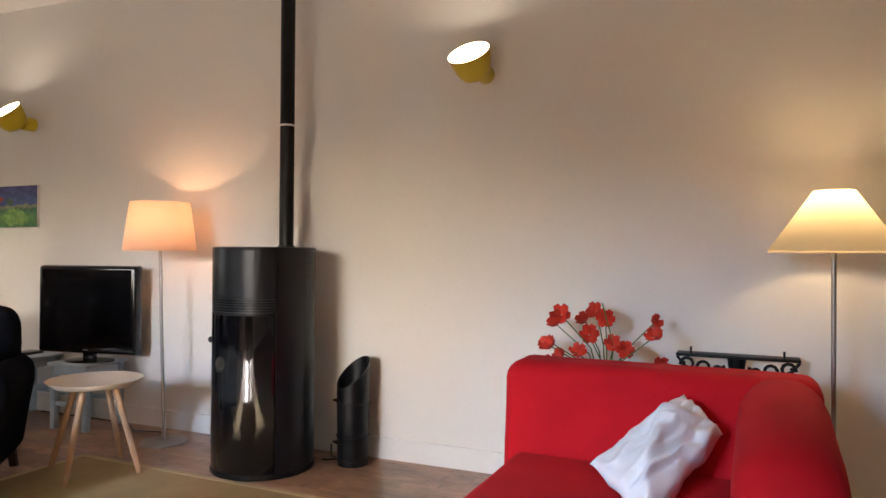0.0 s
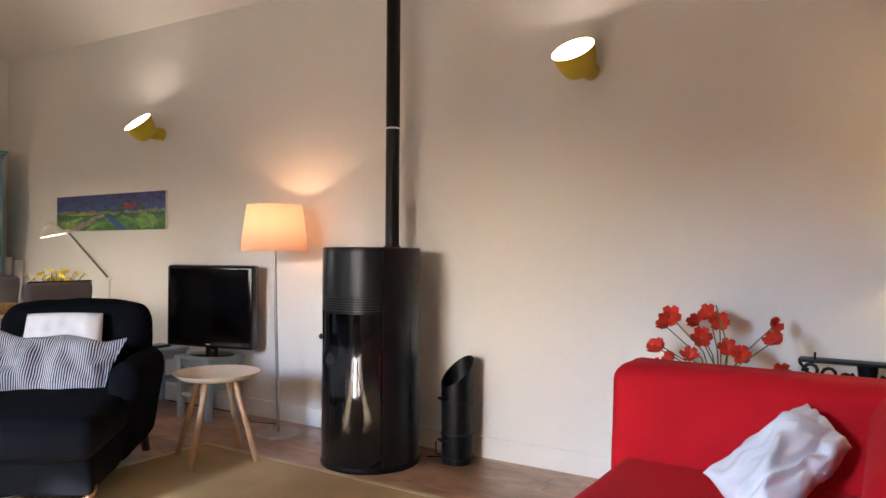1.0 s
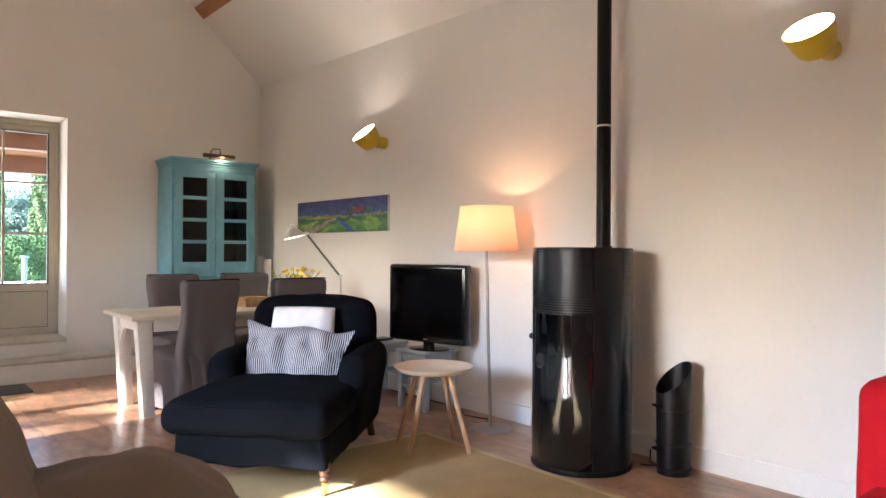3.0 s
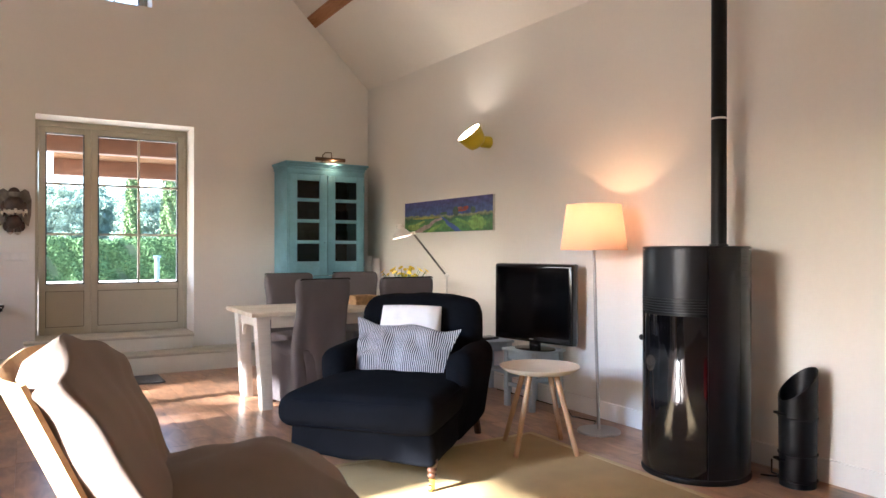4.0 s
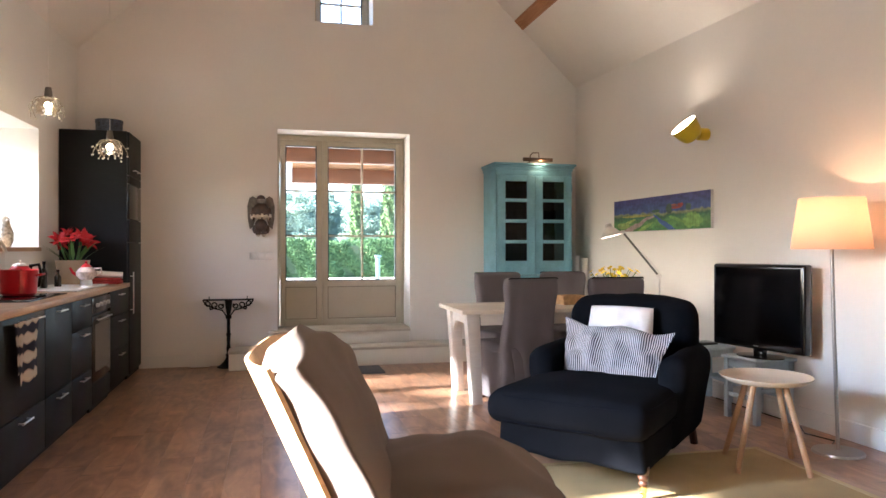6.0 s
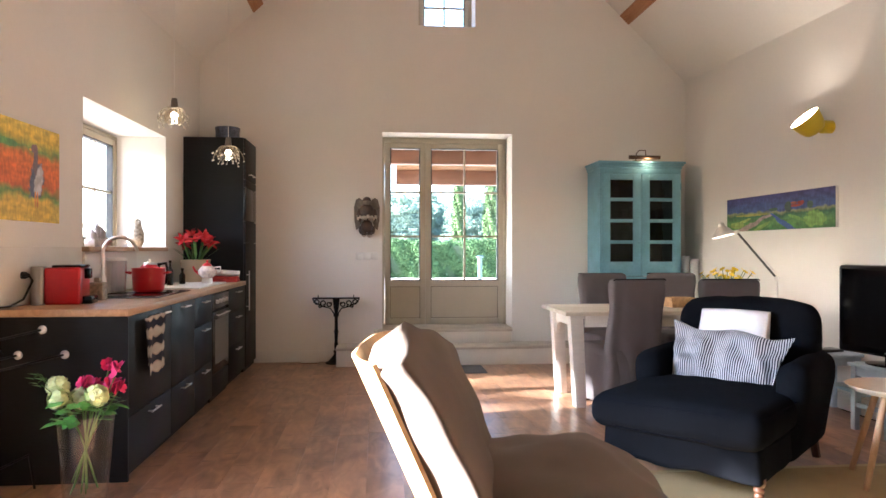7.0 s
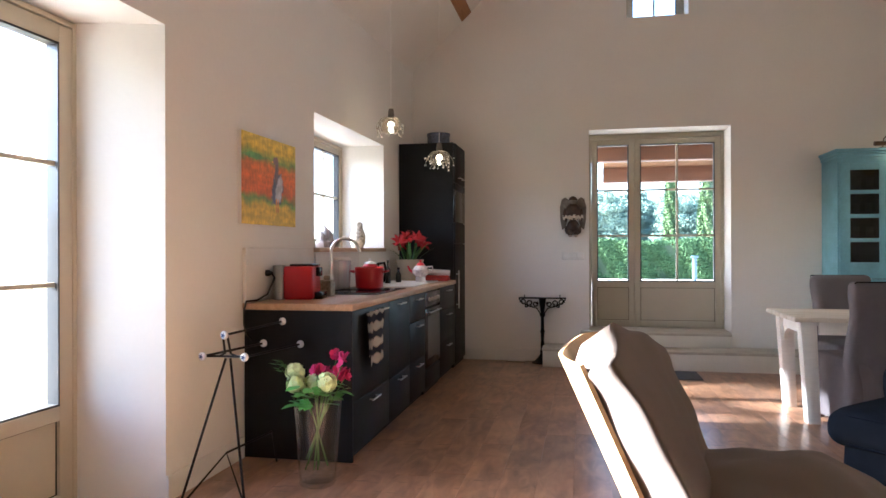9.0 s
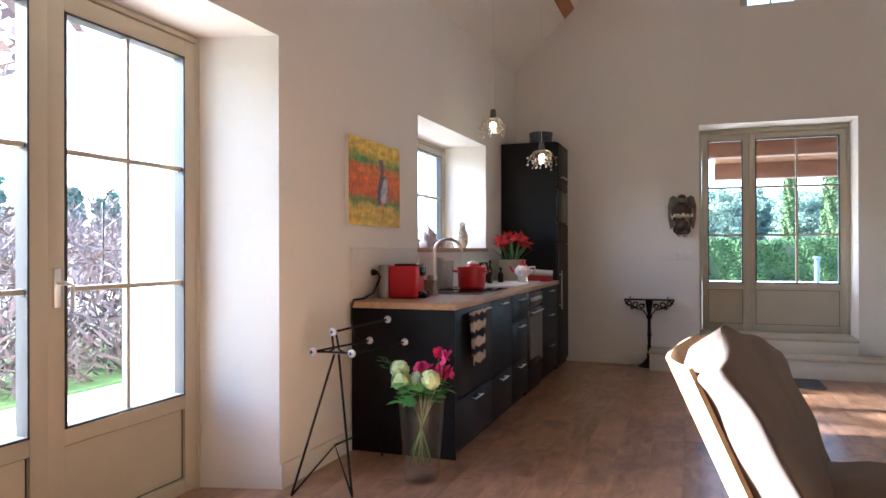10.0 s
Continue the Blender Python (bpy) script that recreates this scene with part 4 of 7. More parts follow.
rbox(bm, 0.96, 2.885, 3.675, 3.7105, 0.0, 0.0104, 0.003, 1)
rbox(bm, 0.955, 0.99, 0.38, 3.675, 0.0, 0.0103, 0.003, 1)
part("binding", bm, M_RUGEDGE, rug)


# black chaise armchair
arm = thing("armchair", "black cotton chaise armchair with turned front legs", "armchair", pose(1.94, 3.71, 0, 0, 0, 0))
fwd = Vector((-0.725, -0.689, 0)).normalized()
sid = Vector((0.689, -0.725, 0)).normalized()      # towards the stove
arm.matrix_basis = Matrix.Translation((1.93, 3.745, 0)) @ Matrix(((sid.x, -fwd.x, 0, 0), (sid.y, -fwd.y, 0, 0), (0, 0, 1, 0), (0, 0, 0, 1)))


# in its own frame: x to the stove side, y to the back, z up; front edge at y = -0.66, back at y = 0.60
def soft(bm, x0, x1, y0, y1, z0, z1, r, cuts=5, amount=0.006, seed=1, freq=5.0, m=None):
    """An upholstered block: rounded, then gently uneven."""
    vs = rbox(bm, x0, x1, y0, y1, z0, z1, r, 5, None)
    es = list({e for v in vs for e in v.link_edges if e.calc_length() > 0.12})
    bmesh.ops.subdivide_edges(bm, edges=es, cuts=cuts, use_grid_fill=True)
    vs2 = list(bm.verts)
    for v in vs2:
        d = Vector((noise.noise(v.co * freq + Vector((seed, 0, 0))), noise.noise(v.co * freq + Vector((0, seed, 3))), noise.noise(v.co * freq + Vector((5, 1, seed)))))
        v.co += d * amount
    if m is not None:
        bmesh.ops.transform(bm, matrix=m, verts=vs2)


def soft_part(name, material, parent, *dims, label="", **kw_):
    bm = bmesh.new()
    soft(bm, *dims, **kw_)
    return part(name, bm, material, parent, label, sharp=60)


bm = bmesh.new()
soft(bm, -0.40, 0.40, -0.62, 0.52, 0.14, 0.32, 0.03, cuts=12, amount=0.014, seed=4, freq=7)
for v in bm.verts:
    if v.co.z < 0.2:
        k = (0.2 - v.co.z) / 0.1
        v.co.x += 0.010 * k * math.sin(v.co.y * 17) + 0.02 * k * (1 if v.co.x > 0 else -1)
        v.co.y += 0.012 * k * math.sin(v.co.x * 15) - 0.015 * k * (1 if v.co.y < 0 else 0)
part("skirt", bm, M_BLACKCLOTH, arm, "loose black skirted cover", sharp=60)
bm = bmesh.new()
soft(bm, -0.452, 0.43, -0.69, 0.34, 0.295, 0.475, 0.070, cuts=12, amount=0.010, seed=7, freq=7)
for v in bm.verts:
    if v.co.z > 0.38:
        v.co.z += 0.03 * max(0, 1 - (v.co.x / 0.43) ** 2) * max(0, 1 - ((v.co.y + 0.17) / 0.52) ** 2)
seat = part("seat_cushion", bm, M_BLACKCLOTH, arm, "long thick black seat cushion", sharp=60)
for zz in (0.318, 0.452):
    bm = bmesh.new()
    pts = []
    for k in range(49):
        a = 2 * math.pi * k / 48
        c, s = math.cos(a), math.sin(a)
        pts.append((-0.010 + 0.438 * math.copysign(abs(c) ** 0.28, c), -0.17 + 0.508 * math.copysign(abs(s) ** 0.28, s), zz))
    tube(bm, pts, 0.0038, 6)
    part("piping", bm, M_PIPING, seat)
bm = bmesh.new()
soft(bm, -0.41, 0.41, 0.30, 0.55, 0.30, 0.945, 0.10, cuts=9, amount=0.014, seed=9, freq=7)
for v in bm.verts:
    v.co.y += 0.16 * max(0, v.co.z - 0.35)
    if v.co.z > 0.75:
        v.co.z -= 0.05 * (abs(v.co.x) / 0.41) ** 3
part("backrest", bm, M_BLACKCLOTH, arm, sharp=60)
for s in (-1, 1):
    bm = bmesh.new()
    soft(bm, s * 0.41 - 0.085, s * 0.41 + 0.085, -0.12, 0.56, 0.12, 0.645, 0.082, amount=0.008, seed=12 + s)
    for v in bm.verts:
        v.co.x -= s * (0.012 + 0.05 * min(1.0, max(0.0, (0.50 - v.co.z) / 0.3)))
        v.co.z -= 0.05 * max(0, -v.co.y * 3)
    part("armrest", bm, M_BLACKCLOTH, arm, sharp=60)
for sx in (-1, 1):
    turned_part("front_leg", M_DARKWOOD, arm, [(0, 0.038), (0.012, 0.04), (0.013, 0.075), (0.022, 0.08), (0.024, 0.09), (0.018, 0.10), (0.027, 0.115), (0.024, 0.13), (0.03, 0.14), (0.03, 0.17), (0, 0.17)], 20, "", pose(sx * 0.385, -0.585, 0))
    leg_ = rod_part("back_leg", M_DARKWOOD, arm, [(sx * 0.36, 0.60, 0), (sx * 0.36, 0.50, 0.16)], 0.024, 8, "", 1.1)
    bm = bmesh.new()
    lathe(bm, [(0, 0), (0.021, 0), (0.023, 0.008), (0.021, 0.016), (0, 0.016)], 18, pose(sx * 0.385 - 0.008, -0.59, 0.023, 90, 0, 70))
    rbox(bm, sx * 0.385 - 0.012, sx * 0.385 + 0.012, -0.60, -0.576, 0.028, 0.05, 0.004)
    lathe(bm, [(0.013, 0.04), (0.016, 0.042), (0.017, 0.072), (0.013, 0.074)], 18, pose(sx * 0.385, -0.585, 0))
    part("castor", bm, M_BRASS, arm, "brass castor")

amw = arm.matrix_basis
pil = thing("cushion", "plain white cotton cushion on the armchair", "cushion", amw @ pose(-0.02, 0.275, 0.685, 74, 0, 0))
bm = bmesh.new()
cushion(bm, 0.40, 0.385, 0.17, None, 30, 3, 0.016, -0.03, 0.36)
part("cover", bm, M_WHITECLOTH, pil, sharp=70)


def striped(name):
    m = bpy.data.materials.new(name)
    m.use_nodes = True
    nt, b = m.node_tree, m.node_tree.nodes["Principled BSDF"]
    tc, wv, rp_, nz, bp = (nt.nodes.new("ShaderNode" + k) for k in ("TexCoord", "TexWave", "ValToRGB", "TexNoise", "Bump"))
    wv.bands_direction = "X"
    wv.inputs["Scale"].default_value, wv.inputs["Distortion"].default_value = 27.0, 0.7
    wv.inputs["Detail Scale"].default_value = 0.6
    rp_.color_ramp.elements[0].position, rp_.color_ramp.elements[1].position = 0.46, 0.62
    rp_.color_ramp.elements[0].color, rp_.color_ramp.elements[1].color = (0.012, 0.014, 0.026, 1), (0.60, 0.59, 0.63, 1)
    nt.links.new(tc.outputs["Object"], wv.inputs["Vector"])
    nt.links.new(wv.outputs["Fac"], rp_.inputs[0])
    nt.links.new(rp_.outputs[0], b.inputs["Base Color"])
    nz.inputs["Scale"].default_value = 90
    nt.links.new(nz.outputs["Fac"], bp.inputs["Height"])
    bp.inputs["Strength"].default_value = 0.3
    bp.inputs["Distance"].default_value = 0.01
    nt.links.new(bp.outputs[0], b.inputs["Normal"])
    b.inputs["Roughness"].default_value = 0.9
    return m


pil2 = thing("cushion", "navy and white striped cotton cushion on the armchair", "cushion", amw @ pose(-0.015, 0.12, 0.595, 66, 0, 0) @ pose(0, 0, 0, 0, 0, -4))
bm = bmesh.new()
cushion(bm, 0.64, 0.37, 0.15, None, 48, 5, 0.045, 0.07)
for v in bm.verts:
    v.co.x *= 1 + 0.10 * v.co.y / 0.18
    v.co.y += 0.018 * math.sin(v.co.x * 16 + 1.0) * (v.co.y / 0.18)
    v.co.z += 0.012 * math.sin(v.co.x * 34 + 6 * noise.noise(v.co * 6)) * (0.5 - v.co.y * 2)
part("cover", bm, striped("navy_stripe"), pil2, sharp=70)

# bentwood lounge chair with taupe cushions
lou = thing("lounge_chair", "bentwood lounge chair with loose taupe cotton cushions", "lounge chair", pose(0.030, 2.295, 0, 0, 0, -8))


def strip(bm, pts, w, y0, y1):
    """A bent board: a band of width w along points in the x-z plane."""
    vs = []
    for i, (x, z) in enumerate(pts):
        a, b = pts[max(0, i - 1)], pts[min(len(pts) - 1, i + 1)]
        d = Vector((b[0] - a[0], b[1] - a[1])).normalized()
        nx, nz = -d.y * w / 2, d.x * w / 2
        vs.append([bm.verts.new(p) for p in ((x + nx, y0, z + nz), (x - nx, y0, z - nz), (x - nx, y1, z - nz), (x + nx, y1, z + nz))])
    for a, b in zip(vs, vs[1:]):
        for k in range(4):
            bm.faces.new((a[k], a[(k + 1) % 4], b[(k + 1) % 4], b[k]))
    bm.faces.new(vs[0])
    bm.faces.new(list(reversed(vs[-1])))


def bend(pts, n=6):
    """A smooth curve through the points."""
    out = []
    for i in range(len(pts) - 1):
        p0, p1, p2, p3 = (Vector(pts[max(0, min(len(pts) - 1, i + k))]) for k in (-1, 0, 1, 2))
        for j in range(n):
            t = j / n
            out.append(0.5 * (2 * p1 + (p2 - p0) * t + (2 * p0 - 5 * p1 + 4 * p2 - p3) * t * t + (3 * p1 - p0 - 3 * p2 + p3) * t ** 3))
    return [tuple(q) for q in out] + [tuple(pts[-1])]


def shell_x(v, z):
    """The plywood shell: bowed across (v from -1 to 1) and leaning back with height."""
    return 0.020 + (0.93 - z) * 0.455 - 0.085 * (1 - abs(v) ** 6)


bm = bmesh.new()
NV, NZ, TP = 36, 8, 0.011
grid = {}
for i in range(NV + 1):
    v = -1 + 2 * i / NV
    for j in range(NZ + 1):
        z = 0.36 + (0.922 - 0.36) * j / NZ + (0.012 * (1 - v * v) if j == NZ else 0)
        grid[i, j, 0] = bm.verts.new((shell_x(v, z), v * 0.400, z))
        grid[i, j, 1] = bm.verts.new((shell_x(v, z) - TP, v * (0.400 + TP * abs(v) * 0.6), z - 0.004))
for i in range(NV):
    for j in range(NZ):
        for k in (0, 1):
            bm.faces.new((grid[i, j, k], grid[i + 1, j, k], grid[i + 1, j + 1, k], grid[i, j + 1, k]))
for i in range(NV):
    for j in (0, NZ):
        bm.faces.new((grid[i, j, 0], grid[i + 1, j, 0], grid[i + 1, j, 1], grid[i, j, 1]))
for j in range(NZ):
    for i in (0, NV):
        bm.faces.new((grid[i, j, 0], grid[i, j + 1, 0], grid[i, j + 1, 1], grid[i, j, 1]))
part("back_shell", bm, M_BENT, lou, "curved birch plywood back shell", sharp=50)
seat_line = bend([(0.24, 0.40), (0.33, 0.345), (0.62, 0.39), (0.82, 0.37)])
for s in (-1, 1):
    bm = bmesh.new()
    strip(bm, seat_line, 0.045, s * 0.345 - 0.012, s * 0.345 + 0.012)
    part("seat_rail", bm, M_BENT, lou)
    bm = bmesh.new()
    strip(bm, [(shell_x(1, z) + 0.018, z) for z in np.linspace(0.90, 0.38, 6)], 0.012, s * 0.355 - 0.03, s * 0.355 + 0.03)
    part("inner_lamina", bm, M_BENT, lou)
    bm = bmesh.new()
    strip(bm, bend([(0.74, 0.375), (0.82, 0.24), (0.78, 0.06), (0.62, 0.022), (0.1, 0.022), (-0.10, 0.022)]), 0.036, s * 0.375 - 0.022, s * 0.375 + 0.022)
    part("runner", bm, M_BENT, lou)
    bm = bmesh.new()
    strip(bm, [(0.22, 0.42), (0.06, 0.03)], 0.05, s * 0.375 - 0.015, s * 0.375 + 0.015)
    part("rear_leg", bm, M_BENT, lou)
bm = bmesh.new()
soft(bm, -0.085, 0.050, -0.385, 0.335, 0.0, 0.60, 0.020, cuts=20, amount=0.013, seed=21, freq=6)
for v in bm.verts:
    x, y, z = v.co
    belly = max(0, 1 - ((y + 0.025) / 0.37) ** 2) ** 0.6 * max(0, 1 - ((z - 0.30) / 0.31) ** 2) ** 0.6
    if x > 0:
        v.co.x += 0.018 * belly
    if z > 0.40:
        k = (z - 0.40) / 0.20
        v.co.z += k * (-0.012 * math.exp(-((y + 0.385) ** 2) / 0.006) + 0.085 * math.exp(-((x + 0.01) ** 2 / 0.003 + (y + 0.14) ** 2 / 0.006)) - 0.03 * math.exp(-((x + 0.08) ** 2 + (y + 0.385) ** 2) / 0.006) - 0.12 * (max(0, y + 0.02) / 0.35) ** 1.5)
    if x > 0:
        v.co.x += 0.055 * max(0.0, 1 - z / 0.6) * min(1.0, max(0.0, 0.25 - y) / 0.4)
    if y < -0.1:
        k = min(1.0, (-0.1 - y) / 0.27)
        v.co.y -= k * (0.095 * (x + 0.085) / 0.15 - 0.035) + 0.006 * k * math.sin(z * 21 + 1 + x * 9)
    v.co.x += 0.075 * (y + 0.385) / 0.72 * (1 if x > 0 else 0.3) + 0.006 * math.sin(z * 23 + y * 9) * (1 if abs(y) < 0.3 else 0.3)
bmesh.ops.transform(bm, matrix=pose(0.285, -0.012, 0.392, 0, -23.5, 0), verts=list(bm.verts))
back_c = part("back_cushion", bm, M_TAUPE, lou, "loose taupe back cushion", sharp=50)
bm = bmesh.new()
soft(bm, 0.30, 0.90, -0.335, 0.335, 0.385, 0.535, 0.05, cuts=20, amount=0.018, seed=25, freq=7)
for v in bm.verts:
    if v.co.z > 0.45:
        v.co.z += 0.06 * max(0, 1 - ((v.co.x - 0.58) / 0.36) ** 2) * max(0, 1 - (v.co.y / 0.36) ** 2)
    v.co.z -= 0.35 * max(0, v.co.x - 0.70)
part("seat_cushion", bm, M_TAUPE, lou, "plump taupe seat cushion", sharp=60)

# red sofa
sofa = thing("sofa", "bright red wool sofa with a rounded back and end", "sofa", pose(0, 0, 0))
soft_part("seat", M_RED, sofa, 2.02, 2.86, -0.16, 0.955, 0.10, 0.405, 0.045, seed=31, amount=0.004)
bm = bmesh.new()
soft(bm, 2.78, 3.06, -0.20, 1.015, 0.08, 0.778, 0.075, seed=33, amount=0.004)
for v in bm.verts:
    v.co.x += 0.10 * max(0, v.co.z - 0.40)
part("backrest", bm, M_RED, sofa, sharp=60)
bm = bmesh.new()
soft(bm, 2.02, 2.98, -0.21, 0.09, 0.08, 0.775, 0.13, seed=35, amount=0.004)
for v in bm.verts:
    v.co.z -= 0.10 * max(0, (2.75 - v.co.x)) * (1 if v.co.z > 0.5 else 0)
part("end_rest", bm, M_RED, sofa, sharp=60)
for x, y in ((2.1, 0.85), (2.1, -0.12), (2.98, 0.85), (2.98, -0.12)):
    box_part("foot", M_DARKWOOD, sofa, x - 0.025, x + 0.025, y - 0.025, y + 0.025, 0, 0.11, 0.004)
pil3 = thing("cushion", "crumpled white cushion with piped edges on the sofa", "cushion", pose(2.55, 0.32, 0.52))
bm = bmesh.new()
cushion(bm, 2.0, 2.0, 0.20, None, 56, 9, 0.0, 0.03, 0.40)
# the square is slumped between the four corners where it touches back, arm and seat
c00, c10, c11, c01 = Vector((-0.12, 0.235, -0.02)), Vector((-0.27, 0.02, -0.135)), Vector((0.14, -0.185, 0.075)), Vector((0.205, -0.045, 0.185))
n_c = (c10 - c00).cross(c01 - c00).normalized()
if n_c.x > 0:
    n_c = -n_c
for v in bm.verts:
    u, w = (v.co.x + 1) / 2, (v.co.y + 1) / 2
    p = (c00 * (1 - u) * (1 - w) + c10 * u * (1 - w) + c11 * u * w + c01 * (1 - u) * w)
    inner = max(0.0, 16 * u * (1 - u) * w * (1 - w)) ** 0.5
    fold = 0.022 * math.sin(9 * (u * 0.8 + w) + 5 * noise.noise(Vector((u * 2.2, w * 2.2, 3)))) + 0.012 * math.sin(21 * (u - 0.5 * w) + 7 * noise.noise(Vector((u * 3, w * 3, 8))))
    fold -= 0.05 * math.exp(-((u - 0.55 * w - 0.35) / 0.09) ** 2) * w ** 2 * inner
    rim = 0.012 * noise.noise(Vector((u * 6, w * 6, 1)))
    v.co = p + n_c * (v.co.z * 0.95 + fold * (0.25 + 0.75 * inner)) + Vector((0, rim, rim))
part("cover", bm, M_WHITECLOTH, pil3, sharp=75)

# ---- pictures, dining corner ----
def painting(name, w, h, bands, extras, seed):
    """Paint in broad brush strokes: colours by height with ragged borders, then extra patches (x, z, rx, rz, colour)."""
    m = bpy.data.materials.new(name)
    m.use_nodes = True
    nt, b = m.node_tree, m.node_tree.nodes["Principled BSDF"]
    tc, sep, nz, nzb, ad = (nt.nodes.new("ShaderNode" + k) for k in ("TexCoord", "SeparateXYZ", "TexNoise", "TexNoise", "Math"))
    nt.links.new(tc.outputs["Object"], sep.inputs[0])
    nz.inputs["Scale"].default_value, nz.inputs["Detail"].default_value = 9, 3
    nzb.inputs["Scale"].default_value, nzb.inputs["Detail"].default_value = 26, 2
    nt.links.new(tc.outputs["Object"], nz.inputs["Vector"])
    nt.links.new(tc.outputs["Object"], nzb.inputs["Vector"])
    ad.operation = "MULTIPLY_ADD"
    sub = nt.nodes.new("ShaderNodeMath")
    sub.operation = "SUBTRACT"
    sub.inputs[1].default_value = 0.5
    nt.links.new(nz.outputs["Fac"], sub.inputs[0])
    nt.links.new(sub.outputs[0], ad.inputs[0])
    ad.inputs[1].default_value = h * 0.25
    nt.links.new(sep.outputs["Z"], ad.inputs[2])
    mr = nt.nodes.new("ShaderNodeMapRange")
    mr.inputs["From Min"].default_value, mr.inputs["From Max"].default_value = 0, h
    nt.links.new(ad.outputs[0], mr.inputs["Value"])
    ramp = nt.nodes.new("ShaderNodeValToRGB")
    cr = ramp.color_ramp
    while len(cr.elements) < len(bands):
        cr.elements.new(0.5)
    for e, (p, c) in zip(cr.elements, bands):
        e.position, e.color = p, (*c, 1)
    nt.links.new(mr.outputs[0], ramp.inputs[0])
    last = ramp.outputs[0]
    for x, z, rx, rz, c, *tilt in extras:
        vm, ln, ls, rg, mx = (nt.nodes.new("ShaderNode" + k) for k in ("Mapping", "VectorMath", "Math", "MapRange", "MixRGB"))
        vm.vector_type = "TEXTURE"
        vm.inputs["Location"].default_value = (x, 0, z)
        vm.inputs["Rotation"].default_value = (0, -math.radians(tilt[0]) if tilt else 0, 0)
        vm.inputs["Scale"].default_value = (rx, 50, rz)
        nt.links.new(tc.outputs["Object"], vm.inputs[0])
        ln.operation = "LENGTH"
        nt.links.new(vm.outputs[0], ln.inputs[0])
        ls.operation = "MULTIPLY_ADD"
        nt.links.new(nzb.outputs["Fac"], ls.inputs[0])
        ls.inputs[1].default_value = 0.9
        nt.links.new(ln.outputs["Value"], ls.inputs[2])
        rg.inputs["From Min"].default_value, rg.inputs["From Max"].default_value = 1.33, 1.50
        rg.inputs["To Min"].default_value, rg.inputs["To Max"].default_value = 1, 0
        nt.links.new(ls.outputs[0], rg.inputs["Value"])
        nt.links.new(rg.outputs[0], mx.inputs[0])
        nt.links.new(last, mx.inputs[1])
        mx.inputs[2].default_value = (*c, 1)
        last = mx.outputs[0]
    # single strokes, lighter and darker than the field they lie on
    for stretch, scale, depth in (((1, 1, 2.6), 11, 0.30), ((2.0, 1, 1), 24, 0.22)):
        mp, st, mr, ml = (nt.nodes.new("ShaderNode" + k) for k in ("Mapping", "TexNoise", "MapRange", "VectorMath"))
        mp.inputs["Scale"].default_value = stretch
        nt.links.new(tc.outputs["Object"], mp.inputs[0])
        st.inputs["Scale"].default_value, st.inputs["Detail"].default_value = scale, 1.5
        nt.links.new(mp.outputs[0], st.inputs["Vector"])
        mr.inputs["From Min"].default_value, mr.inputs["From Max"].default_value = 0.36, 0.64
        mr.inputs["To Min"].default_value, mr.inputs["To Max"].default_value = 1 - depth * 0.6, 1 + depth * 0.6
        nt.links.new(st.outputs["Fac"], mr.inputs["Value"])
        ml.operation = "SCALE"
        nt.links.new(last, ml.inputs[0])
        nt.links.new(mr.outputs[0], ml.inputs["Scale"])
        last = ml.outputs[0]
    nt.links.new(last, b.inputs["Base Color"])
    b.inputs["Roughness"].default_value = 0.55
    bp = nt.nodes.new("ShaderNodeBump")
    bp.inputs["Strength"].default_value, bp.inputs["Distance"].default_value = 0.3, 0.004
    nt.links.new(nzb.outputs["Fac"], bp.inputs["Height"])
    nt.links.new(bp.outputs[0], b.inputs["Normal"])
    return m


def canvas(label, w, h, m, material):
    t = thing("painting", label, "painting", m)
    box_part("canvas", material, t, 0.001, w - 0.001, -0.028, -0.0245, 0.001, h - 0.001, 0.001, 1)
    box_part("stretcher_frame", M_WHITE, t, 0, w, -0.024, 0.0, 0, h, 0.002, 1, "pale canvas edge")


BL, GR, GR2, SKY_, ROAD = (0.05, 0.10, 0.34), (0.05, 0.17, 0.05), (0.12, 0.26, 0.07), (0.055, 0.085, 0.24), (0.36, 0.26, 0.25)
